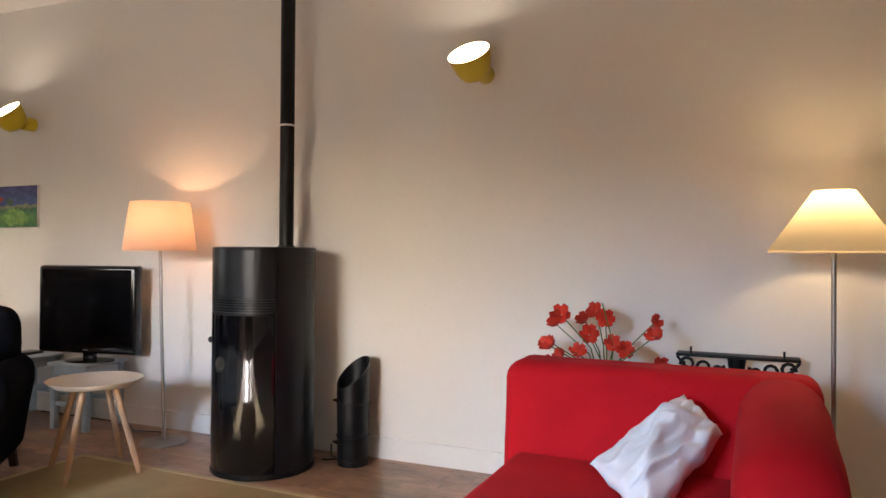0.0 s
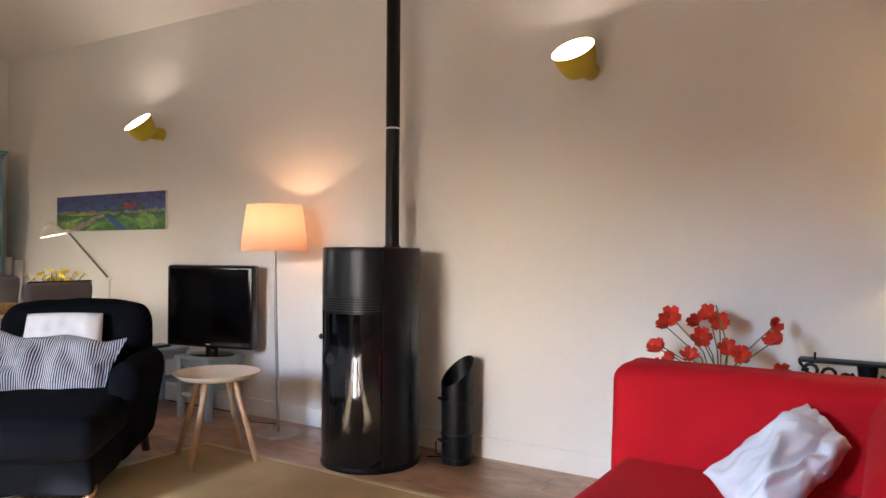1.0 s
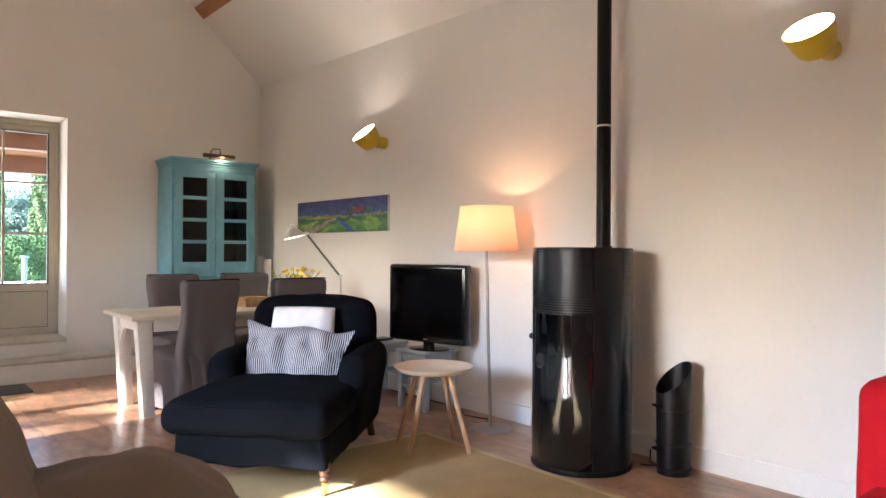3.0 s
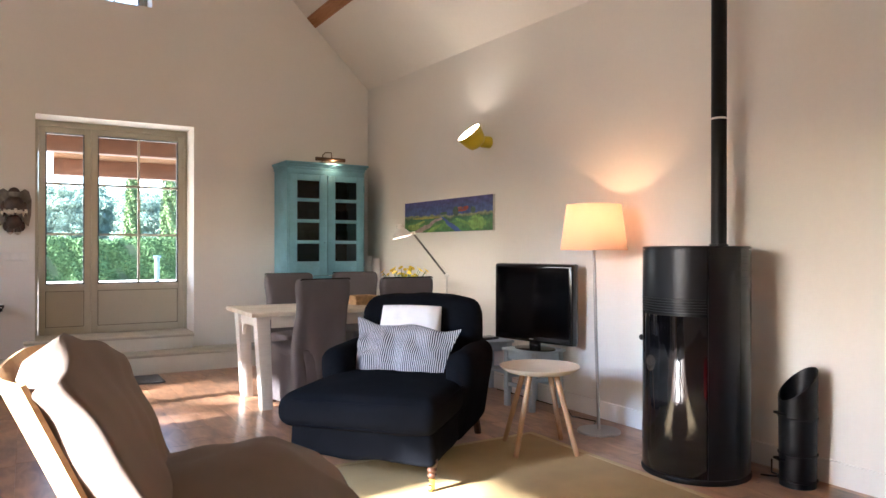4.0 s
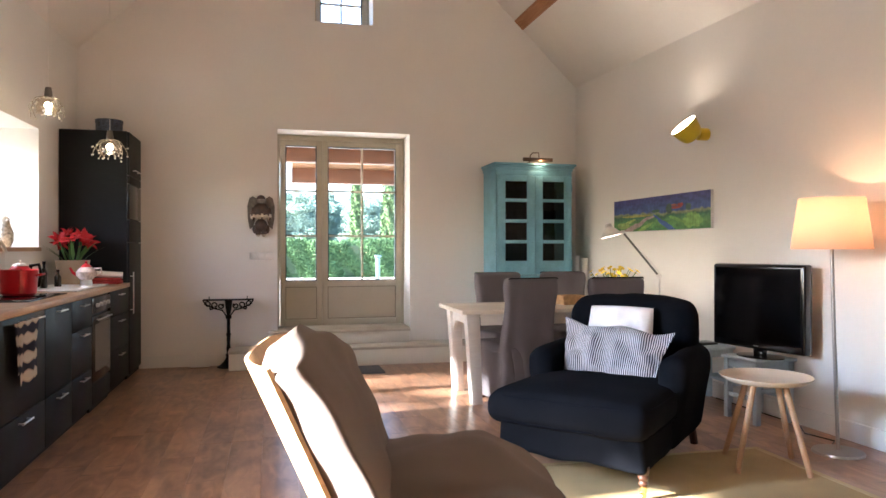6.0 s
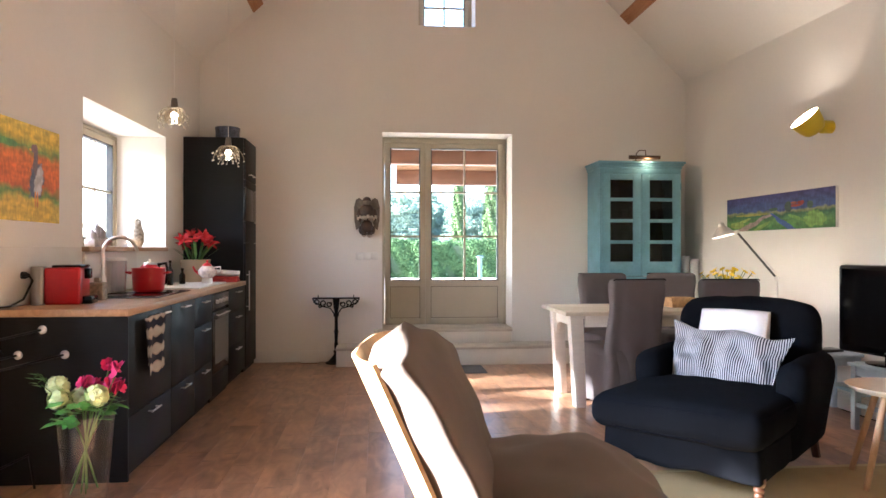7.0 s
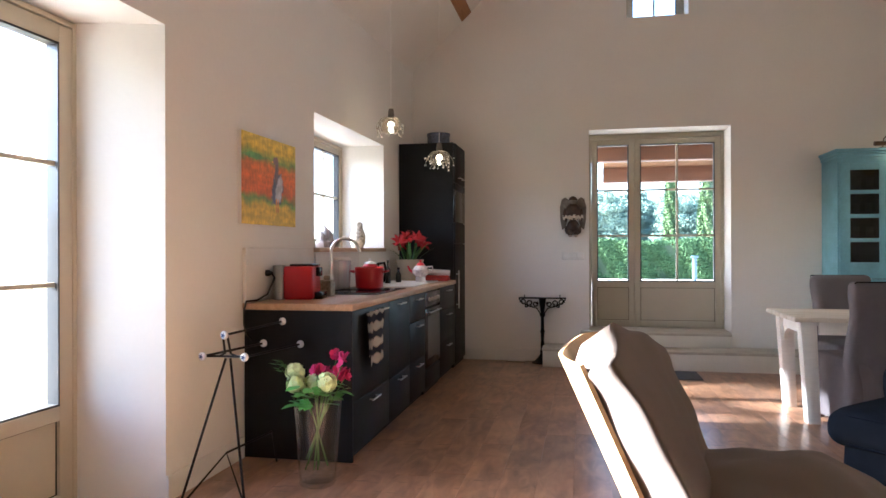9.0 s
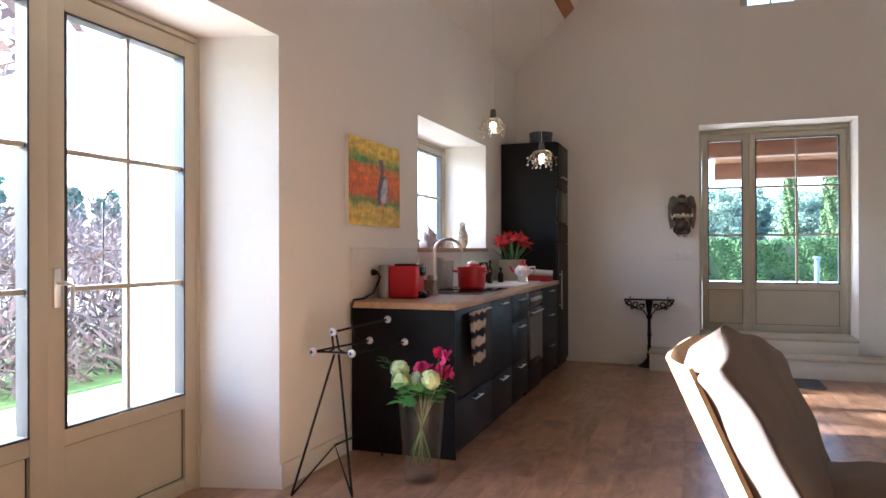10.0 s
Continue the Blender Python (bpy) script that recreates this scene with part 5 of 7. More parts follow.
land = painting("landscape_paint", 1.63, 0.325, [(0.0, GR), (0.2, GR2), (0.42, (0.04, 0.13, 0.07)), (0.50, (0.26, 0.27, 0.13)), (0.56, (0.06, 0.09, 0.26)), (0.7, SKY_), (1.0, (0.07, 0.06, 0.20))],
                [(0.36, 0.03, 0.22, 0.028, ROAD, 14), (0.56, 0.085, 0.13, 0.022, ROAD, 24), (0.70, 0.125, 0.10, 0.013, ROAD, 8), (0.30, 0.09, 0.16, 0.016, (0.30, 0.40, 0.10), 12), (0.60, 0.03, 0.16, 0.02, (0.22, 0.36, 0.08), 16), (0.98, 0.045, 0.17, 0.026, BL, -22), (0.84, 0.115, 0.10, 0.014, BL, -24), (1.12, 0.10, 0.14, 0.016, (0.16, 0.32, 0.07), -14), (0.76, 0.06, 0.09, 0.018, GR2, 30), (0.45, 0.15, 0.30, 0.012, (0.36, 0.34, 0.08)),
                 (1.38, 0.08, 0.14, 0.07, (0.20, 0.36, 0.08)), (1.12, 0.203, 0.10, 0.013, (0.34, 0.06, 0.045)), (1.20, 0.222, 0.05, 0.018, (0.36, 0.05, 0.04)), (1.10, 0.225, 0.05, 0.012, (0.36, 0.10, 0.07)), (1.02, 0.195, 0.05, 0.05, (0.06, 0.10, 0.08)), (0.80, 0.185, 0.07, 0.014, (0.05, 0.10, 0.07)), (1.32, 0.20, 0.04, 0.03, (0.07, 0.12, 0.10)), (0.2, 0.06, 0.14, 0.03, (0.28, 0.38, 0.10))], 2)
canvas("long landscape painting of fields under a violet sky", 1.63, 0.325, pose(xe(6.73) - 0.001, 6.73, 1.413, 0, 0, -90 + 1.01), land)
goose = painting("goose_paint", 0.74, 0.56, [(0.0, (0.72, 0.50, 0.04)), (0.2, (0.66, 0.46, 0.05)), (0.27, (0.16, 0.30, 0.05)), (0.36, (0.62, 0.14, 0.02)), (0.55, (0.72, 0.17, 0.02)), (0.68, (0.66, 0.20, 0.03)), (0.76, (0.20, 0.32, 0.06)), (0.84, (0.74, 0.54, 0.05)), (1.0, (0.76, 0.58, 0.08))],
                 [(0.465, 0.235, 0.115, 0.080, (0.09, 0.10, 0.15), 68), (0.490, 0.240, 0.095, 0.048, (0.52, 0.50, 0.50), 76), (0.455, 0.345, 0.085, 0.026, (0.16, 0.11, 0.12), 84), (0.440, 0.425, 0.036, 0.028, (0.22, 0.13, 0.12), 10), (0.395, 0.41, 0.014, 0.008, (0.75, 0.40, 0.05)), (0.45, 0.13, 0.010, 0.05, (0.62, 0.24, 0.04)), (0.475, 0.125, 0.010, 0.05, (0.62, 0.24, 0.04)), (0.15, 0.42, 0.12, 0.02, (0.14, 0.34, 0.08))], 4)
canvas("square painting of a goose on orange and yellow", 0.74, 0.555, pose(xw(3.75) + 0.001, 3.745, 1.392, 0, 0, 90 - 1.27), goose)

# blue glazed cabinet
cab = thing("display_cabinet", "tall light-blue painted cabinet with glazed doors", "cabinet", pose(2.395, 7.25, 0))
CW, CD, CH = 0.905, 0.45, 2.14
for x0, x1 in ((0, 0.03), (CW - 0.03, CW)):
    box_part("side", M_BLUE, cab, x0, x1, 0.03, CD, 0, CH - 0.03, 0.004)
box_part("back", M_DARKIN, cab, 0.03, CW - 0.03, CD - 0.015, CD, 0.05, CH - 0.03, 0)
bm = bmesh.new()
rbox(bm, -0.01, CW + 0.01, -0.005, CD, CH - 0.03, CH, 0.006)
rbox(bm, -0.02, CW + 0.025, -0.022, CD, CH, CH + 0.022, 0.008)
rbox(bm, -0.032, CW + 0.04, -0.042, CD, CH + 0.022, CH + 0.05, 0.010)
part("cornice", bm, M_BLUE, cab, "stepped blue cornice")
for z in (0.10, 0.93, 1.33, 1.565, 1.805):
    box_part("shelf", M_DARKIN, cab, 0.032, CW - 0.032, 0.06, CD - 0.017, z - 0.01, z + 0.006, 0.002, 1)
for z0, z1 in ((0, 0.09), (0.90, 0.945), (CH - 0.085, CH - 0.03)):
    box_part("front_rail", M_BLUE, cab, 0.0, CW, 0.0, 0.03, z0, z1, 0.004)
for x0, x1 in ((0.0, 0.014), (CW - 0.012, CW)):
    box_part("front_stile", M_BLUE, cab, x0, x1, 0.001, 0.03, 0.0, CH - 0.03, 0.004)


def cab_door(x0, x1, z0, z1, glazed, knob):
    d = thing("cabinet_door", "", "", pose(x0, -0.004, z0))
    d.parent = cab
    w, h = x1 - x0, z1 - z0
    bm = bmesh.new()
    st = 0.09
    rbox(bm, 0, st, -0.018, 0.004, 0, h, 0.004)
    rbox(bm, w - st, w, -0.018, 0.004, 0, h, 0.004)
    rails = [(0, 0.155 if glazed else 0.09), (h - 0.065, h)]
    if glazed:
        g0, g1 = 0.155, h - 0.065
        step = (g1 - g0 + 0.036) / 4
        rails += [(g0 + k * step - 0.036, g0 + k * step) for k in (1, 2, 3)]
    for a, b in rails:
        rbox(bm, st - 0.001, w - st + 0.001, -0.017, 0.003, a, b, 0.003)
    part("door_frame", bm, M_BLUE, d)
    if glazed:
        for k in range(4):
            bm = bmesh.new()
            rbox(bm, st, w - st, -0.006, -0.003, g0 + k * step, g0 + (k + 1) * step - 0.036)
            part("pane", bm, M_CABGLASS, d).visible_shadow = False
    else:
        box_part("door_panel", M_BLUE, d, st, w - st, -0.006, 0.002, 0.09, h - 0.065, 0.002)
    kx = w - 0.03 if knob > 0 else 0.03
    turned_part("knob", M_BLUE, d, [(0, 0), (0.006, 0), (0.006, 0.012), (0.012, 0.018), (0.010, 0.026), (0, 0.028)], 14, "", pose(kx, -0.017, h * 0.33, 90, 0, 0))
    for hz in (h * 0.12, h * 0.88):
        box_part("hinge", M_BLUE, d, (-0.006 if knob > 0 else w - 0.004), (0.004 if knob > 0 else w + 0.006), -0.022, -0.012, hz - 0.04, hz + 0.04, 0.002, 1)


M_CABGLASS = glassy("cabinet_glass", (0.55, 0.57, 0.56))
cab_door(0.016, 0.450, 0.95, 2.052, True, 1)
cab_door(0.455, 0.891, 0.95, 2.052, True, -1)
cab_door(0.016, 0.450, 0.092, 0.895, False, 1)
cab_door(0.455, 0.891, 0.092, 0.895, False, -1)
M_CUP = glassy("drinking_glass", (0.9, 0.92, 0.92))
rg_ = random.Random(8)
for zz in (1.336, 1.571, 1.811):
    for k in range(7):
        bm = bmesh.new()
        lathe(bm, [(0.03, 0), (0.035, 0.11), (0.033, 0.11), (0.028, 0.004), (0, 0.004)], 14)
        gl = part("drinking_glass", bm, M_CUP, None, "", pose(2.395 + 0.12 + k * 0.105, 7.25 + 0.16 + rg_.uniform(-0.03, 0.03), zz))
        tagged(gl, "clear drinking glass on a cabinet shelf", "glass", "glasses in the cabinet")
for k, xx in enumerate((2.52, 2.70, 2.98, 3.14)):
    bm = bmesh.new()
    lathe(bm, [(0, 0), (0.04, 0), (0.085, 0.04), (0.09, 0.06), (0.083, 0.06), (0.036, 0.006), (0, 0.006)], 24)
    tagged(part("bowl", bm, M_WHITE, None, "", pose(xx, 7.40, 0.936 + 0.001)), "white china bowl on a cabinet shelf", "bowl", "bowls in the cabinet")
# picture light on the cabinet
pl = thing("picture_light", "bronze tubular picture light on the cabinet", "picture light", pose(2.865, 7.19, CH + 0.05))
M_BRONZE = mat("bronze", (0.12, 0.07, 0.04), 0.4, 0.7, vary=0.15)
rod_part("tube", M_BRONZE, pl, [(-0.17, 0, 0.035), (0.17, 0, 0.035)], 0.021, 14)
rod_part("bow", M_BRONZE, pl, [(-0.075, 0.06, 0.005), (-0.07, 0.05, 0.085), (-0.05, 0.03, 0.112), (0.01, 0.005, 0.112), (0.015, 0.0, 0.05)], 0.006, 8)
box_part("foot", M_BRONZE, pl, -0.10, 0.03, 0.045, 0.085, 0, 0.01, 0.003)
bulb("picture_lamp", (2.90, 7.165, CH + 0.052), 0.12, (1.0, 0.70, 0.38), 0.015)
# rolled papers beside the cabinet
for k, (xx, yy, hh) in enumerate(((3.44, 7.45, 1.16), (3.49, 7.38, 1.13))):
    bm = bmesh.new()
    lathe(bm, [(0.022, 0), (0.045, 0), (0.045, hh), (0.040, hh), (0.024, hh - 0.01), (0.022, hh)], 20)
    tagged(part("paper_roll", bm, M_WHITE, None, "", pose(xx, yy, 0, 0.5, 1.0 * k, 0)), "tall cream paper roll standing beside the cabinet", "paper roll", "paper rolls")

# dining table
tbl = thing("dining_table", "long white painted dining table with a bleached top", "table", pose(1.445, 5.20, 0, 0, 0, 0))
TLn, TW, TH = 1.90, 0.78, 0.755
for k in range(4):
    box_part("top_board", M_TABLETOP, tbl, 0, TLn, k * TW / 4 + 0.001, (k + 1) * TW / 4 - 0.001, TH - 0.032, TH, 0.004)
for sy in (0, 1):
    y0 = 0.055 if sy == 0 else TW - 0.055 - 0.025
    box_part("apron", M_TABLEW, tbl, 0.17, TLn - 0.17, y0, y0 + 0.025, TH - 0.125, TH - 0.033, 0.004)
for sx in (0, 1):
    x0 = 0.085 if sx == 0 else TLn - 0.11
    box_part("apron", M_TABLEW, tbl, x0, x0 + 0.025, 0.12, TW - 0.12, TH - 0.125, TH - 0.033, 0.004)
    for sy in (0, 1):
        bm = bmesh.new()
        lx, ly = (0.105 if sx == 0 else TLn - 0.105), (0.115 if sy == 0 else TW - 0.115)
        vs = rbox(bm, lx - 0.055, lx + 0.055, ly - 0.05, ly + 0.05, 0, TH - 0.033, 0.006)
        for v in bm.verts:
            v.co.x += (0.055 if sx == 0 else -0.055) * 0.0 + (v.co.x - lx) * -0.25 * (1 - v.co.z / TH) + 0.04 * (1 if sx == 0 else -1) * (1 - v.co.z / TH)
        part("leg", bm, M_TABLEW, tbl)
        bm = bmesh.new()
        s = 1 if sy == 0 else -1
        prism(bm, [(ly + s * 0.04, 0.63), (ly + s * 0.04, 0.50), (ly + s * 0.065, 0.57), (ly + s * 0.10, 0.61), (ly + s * 0.16, 0.63)], lx - 0.014, lx + 0.014, "x")
        part("bracket", bm, M_TABLEW, tbl)


def dining_chair(m):
    """High-backed chair in a loose cover: a tall back and a skirted seat. Own frame: x across, y forward."""
    c = thing("dining_chair", "high-backed dining chair in a loose grey slipcover", "chair", m, "chairs round the table")
    bm = bmesh.new()
    soft(bm, -0.225, 0.225, -0.06, 0.03, 0.03, 1.01, 0.035, cuts=18, amount=0.012, seed=41, freq=6)
    for v in bm.verts:
        low = min(1.0, max(0.0, (0.62 - v.co.z) / 0.5))
        v.co.y += (0.005 + 0.022 * low) * math.sin(v.co.x * 40 + 6 * noise.noise(Vector((v.co.x * 4, 0, v.co.z * 1.5)))) * min(1.0, max(0, 1.15 - v.co.z))
        v.co.x *= 1 + 0.10 * low
        v.co.x += 0.010 * math.sin(v.co.z * 15) * v.co.x * 4
        v.co.y -= 0.12 * max(0, v.co.z - 0.45)
    part("backrest", bm, M_SLIP, c, sharp=60)
    bm = bmesh.new()
    tube(bm, [(-0.222, -0.115, 1.0), (-0.21, -0.118, 1.009), (0.21, -0.118, 1.009), (0.222, -0.115, 1.0)], 0.005, 6)
    part("piping", bm, M_BLACKCLOTH, c)
    bm = bmesh.new()
    soft(bm, -0.225, 0.225, -0.05, 0.42, 0.40, 0.485, 0.03, cuts=8, amount=0.010, seed=43)
    part("seat", bm, M_SLIP, c, sharp=60)
    bm = bmesh.new()
    n = 72
    ring0, ring1 = [], []
    for k in range(n):
        a = 2 * math.pi * k / n
        cx, sy = math.cos(a), math.sin(a)
        px, py = 0.222 * math.copysign(abs(cx) ** 0.22, cx), 0.18 + 0.235 * math.copysign(abs(sy) ** 0.22, sy)
        f = 0.016 * math.sin(k * 1.35) + 0.014 * math.sin(k * 0.6 + 1)
        ring0.append(bm.verts.new((px, py, 0.43)))
        ring1.append(bm.verts.new((px * 1.05 + f * cx, 0.18 + (py - 0.18) * 1.06 + f * sy, 0.035)))
    for k in range(n):
        j = (k + 1) % n
        bm.faces.new((ring0[k], ring0[j], ring1[j], ring1[k]))
    bmesh.ops.subdivide_edges(bm, edges=[e for e in bm.edges if abs(e.verts[0].co.z - e.verts[1].co.z) > 0.2], cuts=4)
    part("skirt", bm, M_SLIP, c, "pleated grey cover hanging to the floor", sharp=60)
    for sx in (-1, 1):
        for yy in (0.0, 0.37):
            box_part("leg", M_DARKWOOD, c, sx * 0.19 - 0.018, sx * 0.19 + 0.018, yy - 0.018 + 0.01, yy + 0.018 + 0.01, 0, 0.41, 0.003)
    return c


c1 = dining_chair(pose(1.97, 5.20, 0, 0, 0, 10))
copy_thing(c1, pose(2.70, 5.16, 0, 0, 0, -3))
copy_thing(c1, pose(2.12, 6.27, 0, 0, 0, 184))
copy_thing(c1, pose(2.80, 6.30, 0, 0, 0, 178))
# on the table
bm = bmesh.new()
for k in range(7):
    z = k * 0.011
    a = 1 + k * 0.03
    for p, q in (((-0.10, -0.07), (0.10, -0.07)), ((0.10, -0.07), (0.10, 0.07)), ((0.10, 0.07), (-0.10, 0.07)), ((-0.10, 0.07), (-0.10, -0.07))):
        tube(bm, [(p[0] * a, p[1] * a, z + 0.006), ((p[0] + q[0]) / 2 * a, (p[1] + q[1]) / 2 * a, z + 0.008), (q[0] * a, q[1] * a, z + 0.006)], 0.006, 5)
rbox(bm, -0.10, 0.10, -0.07, 0.07, 0.0, 0.008)
tagged(part("bread_basket", bm, mat("wicker", (0.50, 0.32, 0.16), 0.8, vary=0.3, scale=40, bump=0.3), None, "", pose(2.53, 5.60, 0.755, 0, 0, 8)), "small woven wicker basket on the table", "basket")


def flower_head(bm, at, r, petals, seed, cup=0.4, up=(0, 0, 1)):
    """Petals in a ring, bent up from the middle."""
    rr = random.Random(seed)
    turn = Vector(up).normalized().to_track_quat("Z", "Y").to_matrix().to_4x4()
    base = Matrix.Translation(at) @ turn
    for k in range(petals):
        a = 2 * math.pi * (k + rr.uniform(-0.2, 0.2)) / petals
        c, s = math.cos(a), math.sin(a)
        w = r * 1.5 / petals * 1.8
        pts = [(0.05 * r, 0, 0), (0.55 * r, w, r * cup * rr.uniform(0.3, 0.7)), (r, w * 0.6, r * cup * rr.uniform(0.8, 1.4)), (r * 1.02, -w * 0.6, r * cup * rr.uniform(0.8, 1.4)), (0.55 * r, -w, r * cup * rr.uniform(0.3, 0.7))]
        vs = [bm.verts.new(base @ Vector((x * c - y * s, x * s + y * c, z))) for x, y, z in pts]
        bm.faces.new(vs)


def star_head(bm, at, r, petals, seed, up):
    """Long pointed petals opening from a narrow throat."""
    rr = random.Random(seed)
    base = Matrix.Translation(at) @ Vector(up).normalized().to_track_quat("Z", "Y").to_matrix().to_4x4()
    for k in range(petals):
        a = 2 * math.pi * (k + rr.uniform(-0.15, 0.15)) / petals
        c, s = math.cos(a), math.sin(a)
        w, lift = r * rr.uniform(0.20, 0.28), rr.uniform(0.35, 0.75)
        rows = [(0.04 * r, 0.02 * r, 0), (0.45 * r, w, r * lift * 0.6), (0.8 * r, w * 0.6, r * lift * 0.8), (1.15 * r, 0.01 * r, r * lift * 0.65)]
        vs = [[bm.verts.new(base @ Vector((x * c - q * y * s, x * s + q * y * c, z))) for q in (-1, 1)] for x, y, z in rows]
        for (p0, p1), (q0, q1) in zip(vs, vs[1:]):
            bm.faces.new((p0, p1, q1, q0))


def leaf_blade(bm, p, d, length, width, seed=0):
    d = Vector(d).normalized()
    side = d.cross(Vector((0.2, 0.1, 1))).normalized() * width / 2
    up = side.cross(d).normalized()
    p = Vector(p)
    ks = ((0, 0.1), (0.35, 1.0), (0.7, 0.8), (1.0, 0.05))
    rows = [(p + d * length * t + up * (-0.25 * length * t * t) + side * w, p + d * length * t + up * (-0.25 * length * t * t) - side * w) for t, w in ks]
    vs = [(bm.verts.new(a), bm.verts.new(b)) for a, b in rows]
    for (a, b), (c, e) in zip(vs, vs[1:]):
        bm.faces.new((a, b, e, c))


M_STEM = mat("stem_green", (0.07, 0.16, 0.03), 0.6, vary=0.25, bump=0.05)
M_LEAF = mat("leaf_green", (0.09, 0.28, 0.05), 0.5, vary=0.35, scale=25, bump=0.1)
M_POPPY = mat("poppy_red", (0.56, 0.030, 0.010), 0.7, vary=0.3, scale=25, bump=0.15)
M_YELFL = mat("yellow_petal", (0.78, 0.55, 0.02), 0.7, vary=0.15, scale=25)
M_CREAMFL = mat("cream_petal", (0.68, 0.78, 0.40), 0.7, vary=0.2, scale=30)
M_PINKFL = mat("pink_petal", (0.55, 0.02, 0.14), 0.7, vary=0.25, scale=30)
M_REDFL = mat("red_petal", (0.40, 0.007, 0.009), 0.6, vary=0.25, scale=30)

pot = thing("flower_pot", "pot of yellow narcissi on the dining table", "potted plant", pose(2.98, 5.66, 0.755))
turned_part("pot", M_WHITE, pot, [(0, 0), (0.075, 0), (0.10, 0.12), (0.105, 0.13), (0.095, 0.13), (0.07, 0.02), (0, 0.02)], 28)
bm, bm2 = bmesh.new(), bmesh.new()
rf2 = random.Random(4)
for k in range(26):
    a, d = rf2.uniform(0, 6.28), rf2.uniform(0.03, 0.21)
    tip = Vector((d * math.cos(a), d * math.sin(a), rf2.uniform(0.21, 0.31)))
    tube(bm, [(tip.x * 0.25, tip.y * 0.25, 0.10), (tip.x * 0.7, tip.y * 0.7, tip.z * 0.7), tip], 0.003, 5)
    flower_head(bm2, tip, rf2.uniform(0.02, 0.032), 6, k, 0.3, (math.cos(a), math.sin(a), 1.2))
    leaf_blade(bm, (tip.x * 0.2, tip.y * 0.2, 0.11), (math.cos(a + 1), math.sin(a + 1), 2), 0.14, 0.015)
part("stems", bm, M_STEM, pot)
part("blossom", bm2, M_YELFL, pot, "yellow narcissus blossoms")

# desk lamp on the table's end
dl = thing("desk_lamp", "jointed aluminium desk lamp, switched on", "desk lamp", pose(3.24, 5.34, 0.755))
turned_part("base", M_STEEL, dl, [(0, 0), (0.095, 0), (0.095, 0.012), (0.02, 0.018), (0, 0.018)], 32)
rod_part("post", M_STEEL, dl, [(0, 0, 0.01), (0, 0, 0.26)], 0.008, 10)
M_LAMPARM = mat("lamp_arm", (0.16, 0.15, 0.14), 0.4, 0.8, vary=0.1)
rod_part("upper_arm", M_LAMPARM, dl, [(0.0, 0, 0.245), (-0.24, 0.20, 0.635)], 0.009, 8)
rod_part("spring", M_STEEL, dl, [(0.012, 0.01, 0.285), (-0.10, 0.10, 0.45)], 0.003, 6)
for p in ((0, 0, 0.25), (-0.235, 0.195, 0.63)):
    bm = bmesh.new()
    lathe(bm, [(0, -0.014), (0.016, -0.014), (0.016, 0.014), (0, 0.014)], 16, pose(*p, 90, 0, 40))
    part("joint", bm, M_STEEL, dl)
rod_part("lower_arm", M_STEEL, dl, [(-0.235, 0.195, 0.63), (-0.30, 0.245, 0.645)], 0.006, 8)
hd = Matrix.Translation((-0.32, 0.26, 0.605)) @ pose(0, 0, 0, 0, 14, 140)
bm = bmesh.new()
lathe(bm, [(0.092, -0.012), (0.085, 0.01), (0.055, 0.05), (0.032, 0.07), (0.028, 0.10), (0.012, 0.105), (0, 0.105)], 28, hd)
part("head", bm, mat("lamp_white", (0.60, 0.58, 0.54), 0.4, 0.3, bump=0.02), dl)
bm = bmesh.new()
lathe(bm, [(0, 0.0), (0.07, 0.0), (0.07, 0.006), (0, 0.006)], 24, hd)
part("bulb", bm, M_LAMPDISC, dl)

# ---- along the north wall ----
sw = thing("light_switch", "white triple light switch on the wall", "switch", pose(-0.105, YN, 1.165))
box_part("plate", M_WHITE, sw, -0.122, 0.122, -0.010, 0.001, -0.042, 0.042, 0.004)
for k in (-1, 0, 1):
    box_part("rocker", M_WHITE, sw, k * 0.078 - 0.033, k * 0.078 + 0.033, -0.014, -0.009, -0.033, 0.033, 0.003)

bm = bmesh.new()
for c, r, sc in (((0, -0.06, 0.06), 0.085, (1.05, 0.7, 1.15)), ((0, -0.075, 0.175), 0.052, (1, 0.9, 1.15)), ((0, -0.055, -0.09), 0.07, (0.95, 0.6, 1.0)), ((-0.03, -0.07, -0.17), 0.03, (1, 0.8, 1.3)), ((0.03, -0.07, -0.175), 0.03, (1, 0.8, 1.3)),
                 ((-0.085, -0.06, 0.03), 0.035, (0.8, 0.9, 2.1)), ((0.085, -0.06, 0.03), 0.035, (0.8, 0.9, 2.1)), ((0, -0.09, 0.01), 0.06, (1.35, 0.6, 0.55)), ((-0.06, -0.04, -0.13), 0.03, (1, 0.7, 1.6)), ((0.06, -0.04, -0.13), 0.03, (1, 0.7, 1.6))):
    bmesh.ops.create_uvsphere(bm, u_segments=18, v_segments=12, radius=r, matrix=Matrix.Translation(c) @ Matrix.Diagonal((*sc, 1)))
for s in (-1, 1):
    prism(bm, [(s * 0.035, 0.12), (s * 0.05, 0.20), (s * 0.085, 0.225), (s * 0.12, 0.205), (s * 0.142, 0.12), (s * 0.138, -0.02), (s * 0.118, -0.13), (s * 0.08, -0.10), (s * 0.05, 0.02)], -0.035, -0.003)
    rbox(bm, s * 0.02 - 0.012, s * 0.02 + 0.012, -0.05, 0.0, -0.05, 0.05)
fig = part("wall_figure", bm, mat("carved_wood", (0.055, 0.028, 0.017), 0.45, vary=0.75, scale=16, bump=0.4, fine=45), None, "", pose(-0.105, YN, 1.58))
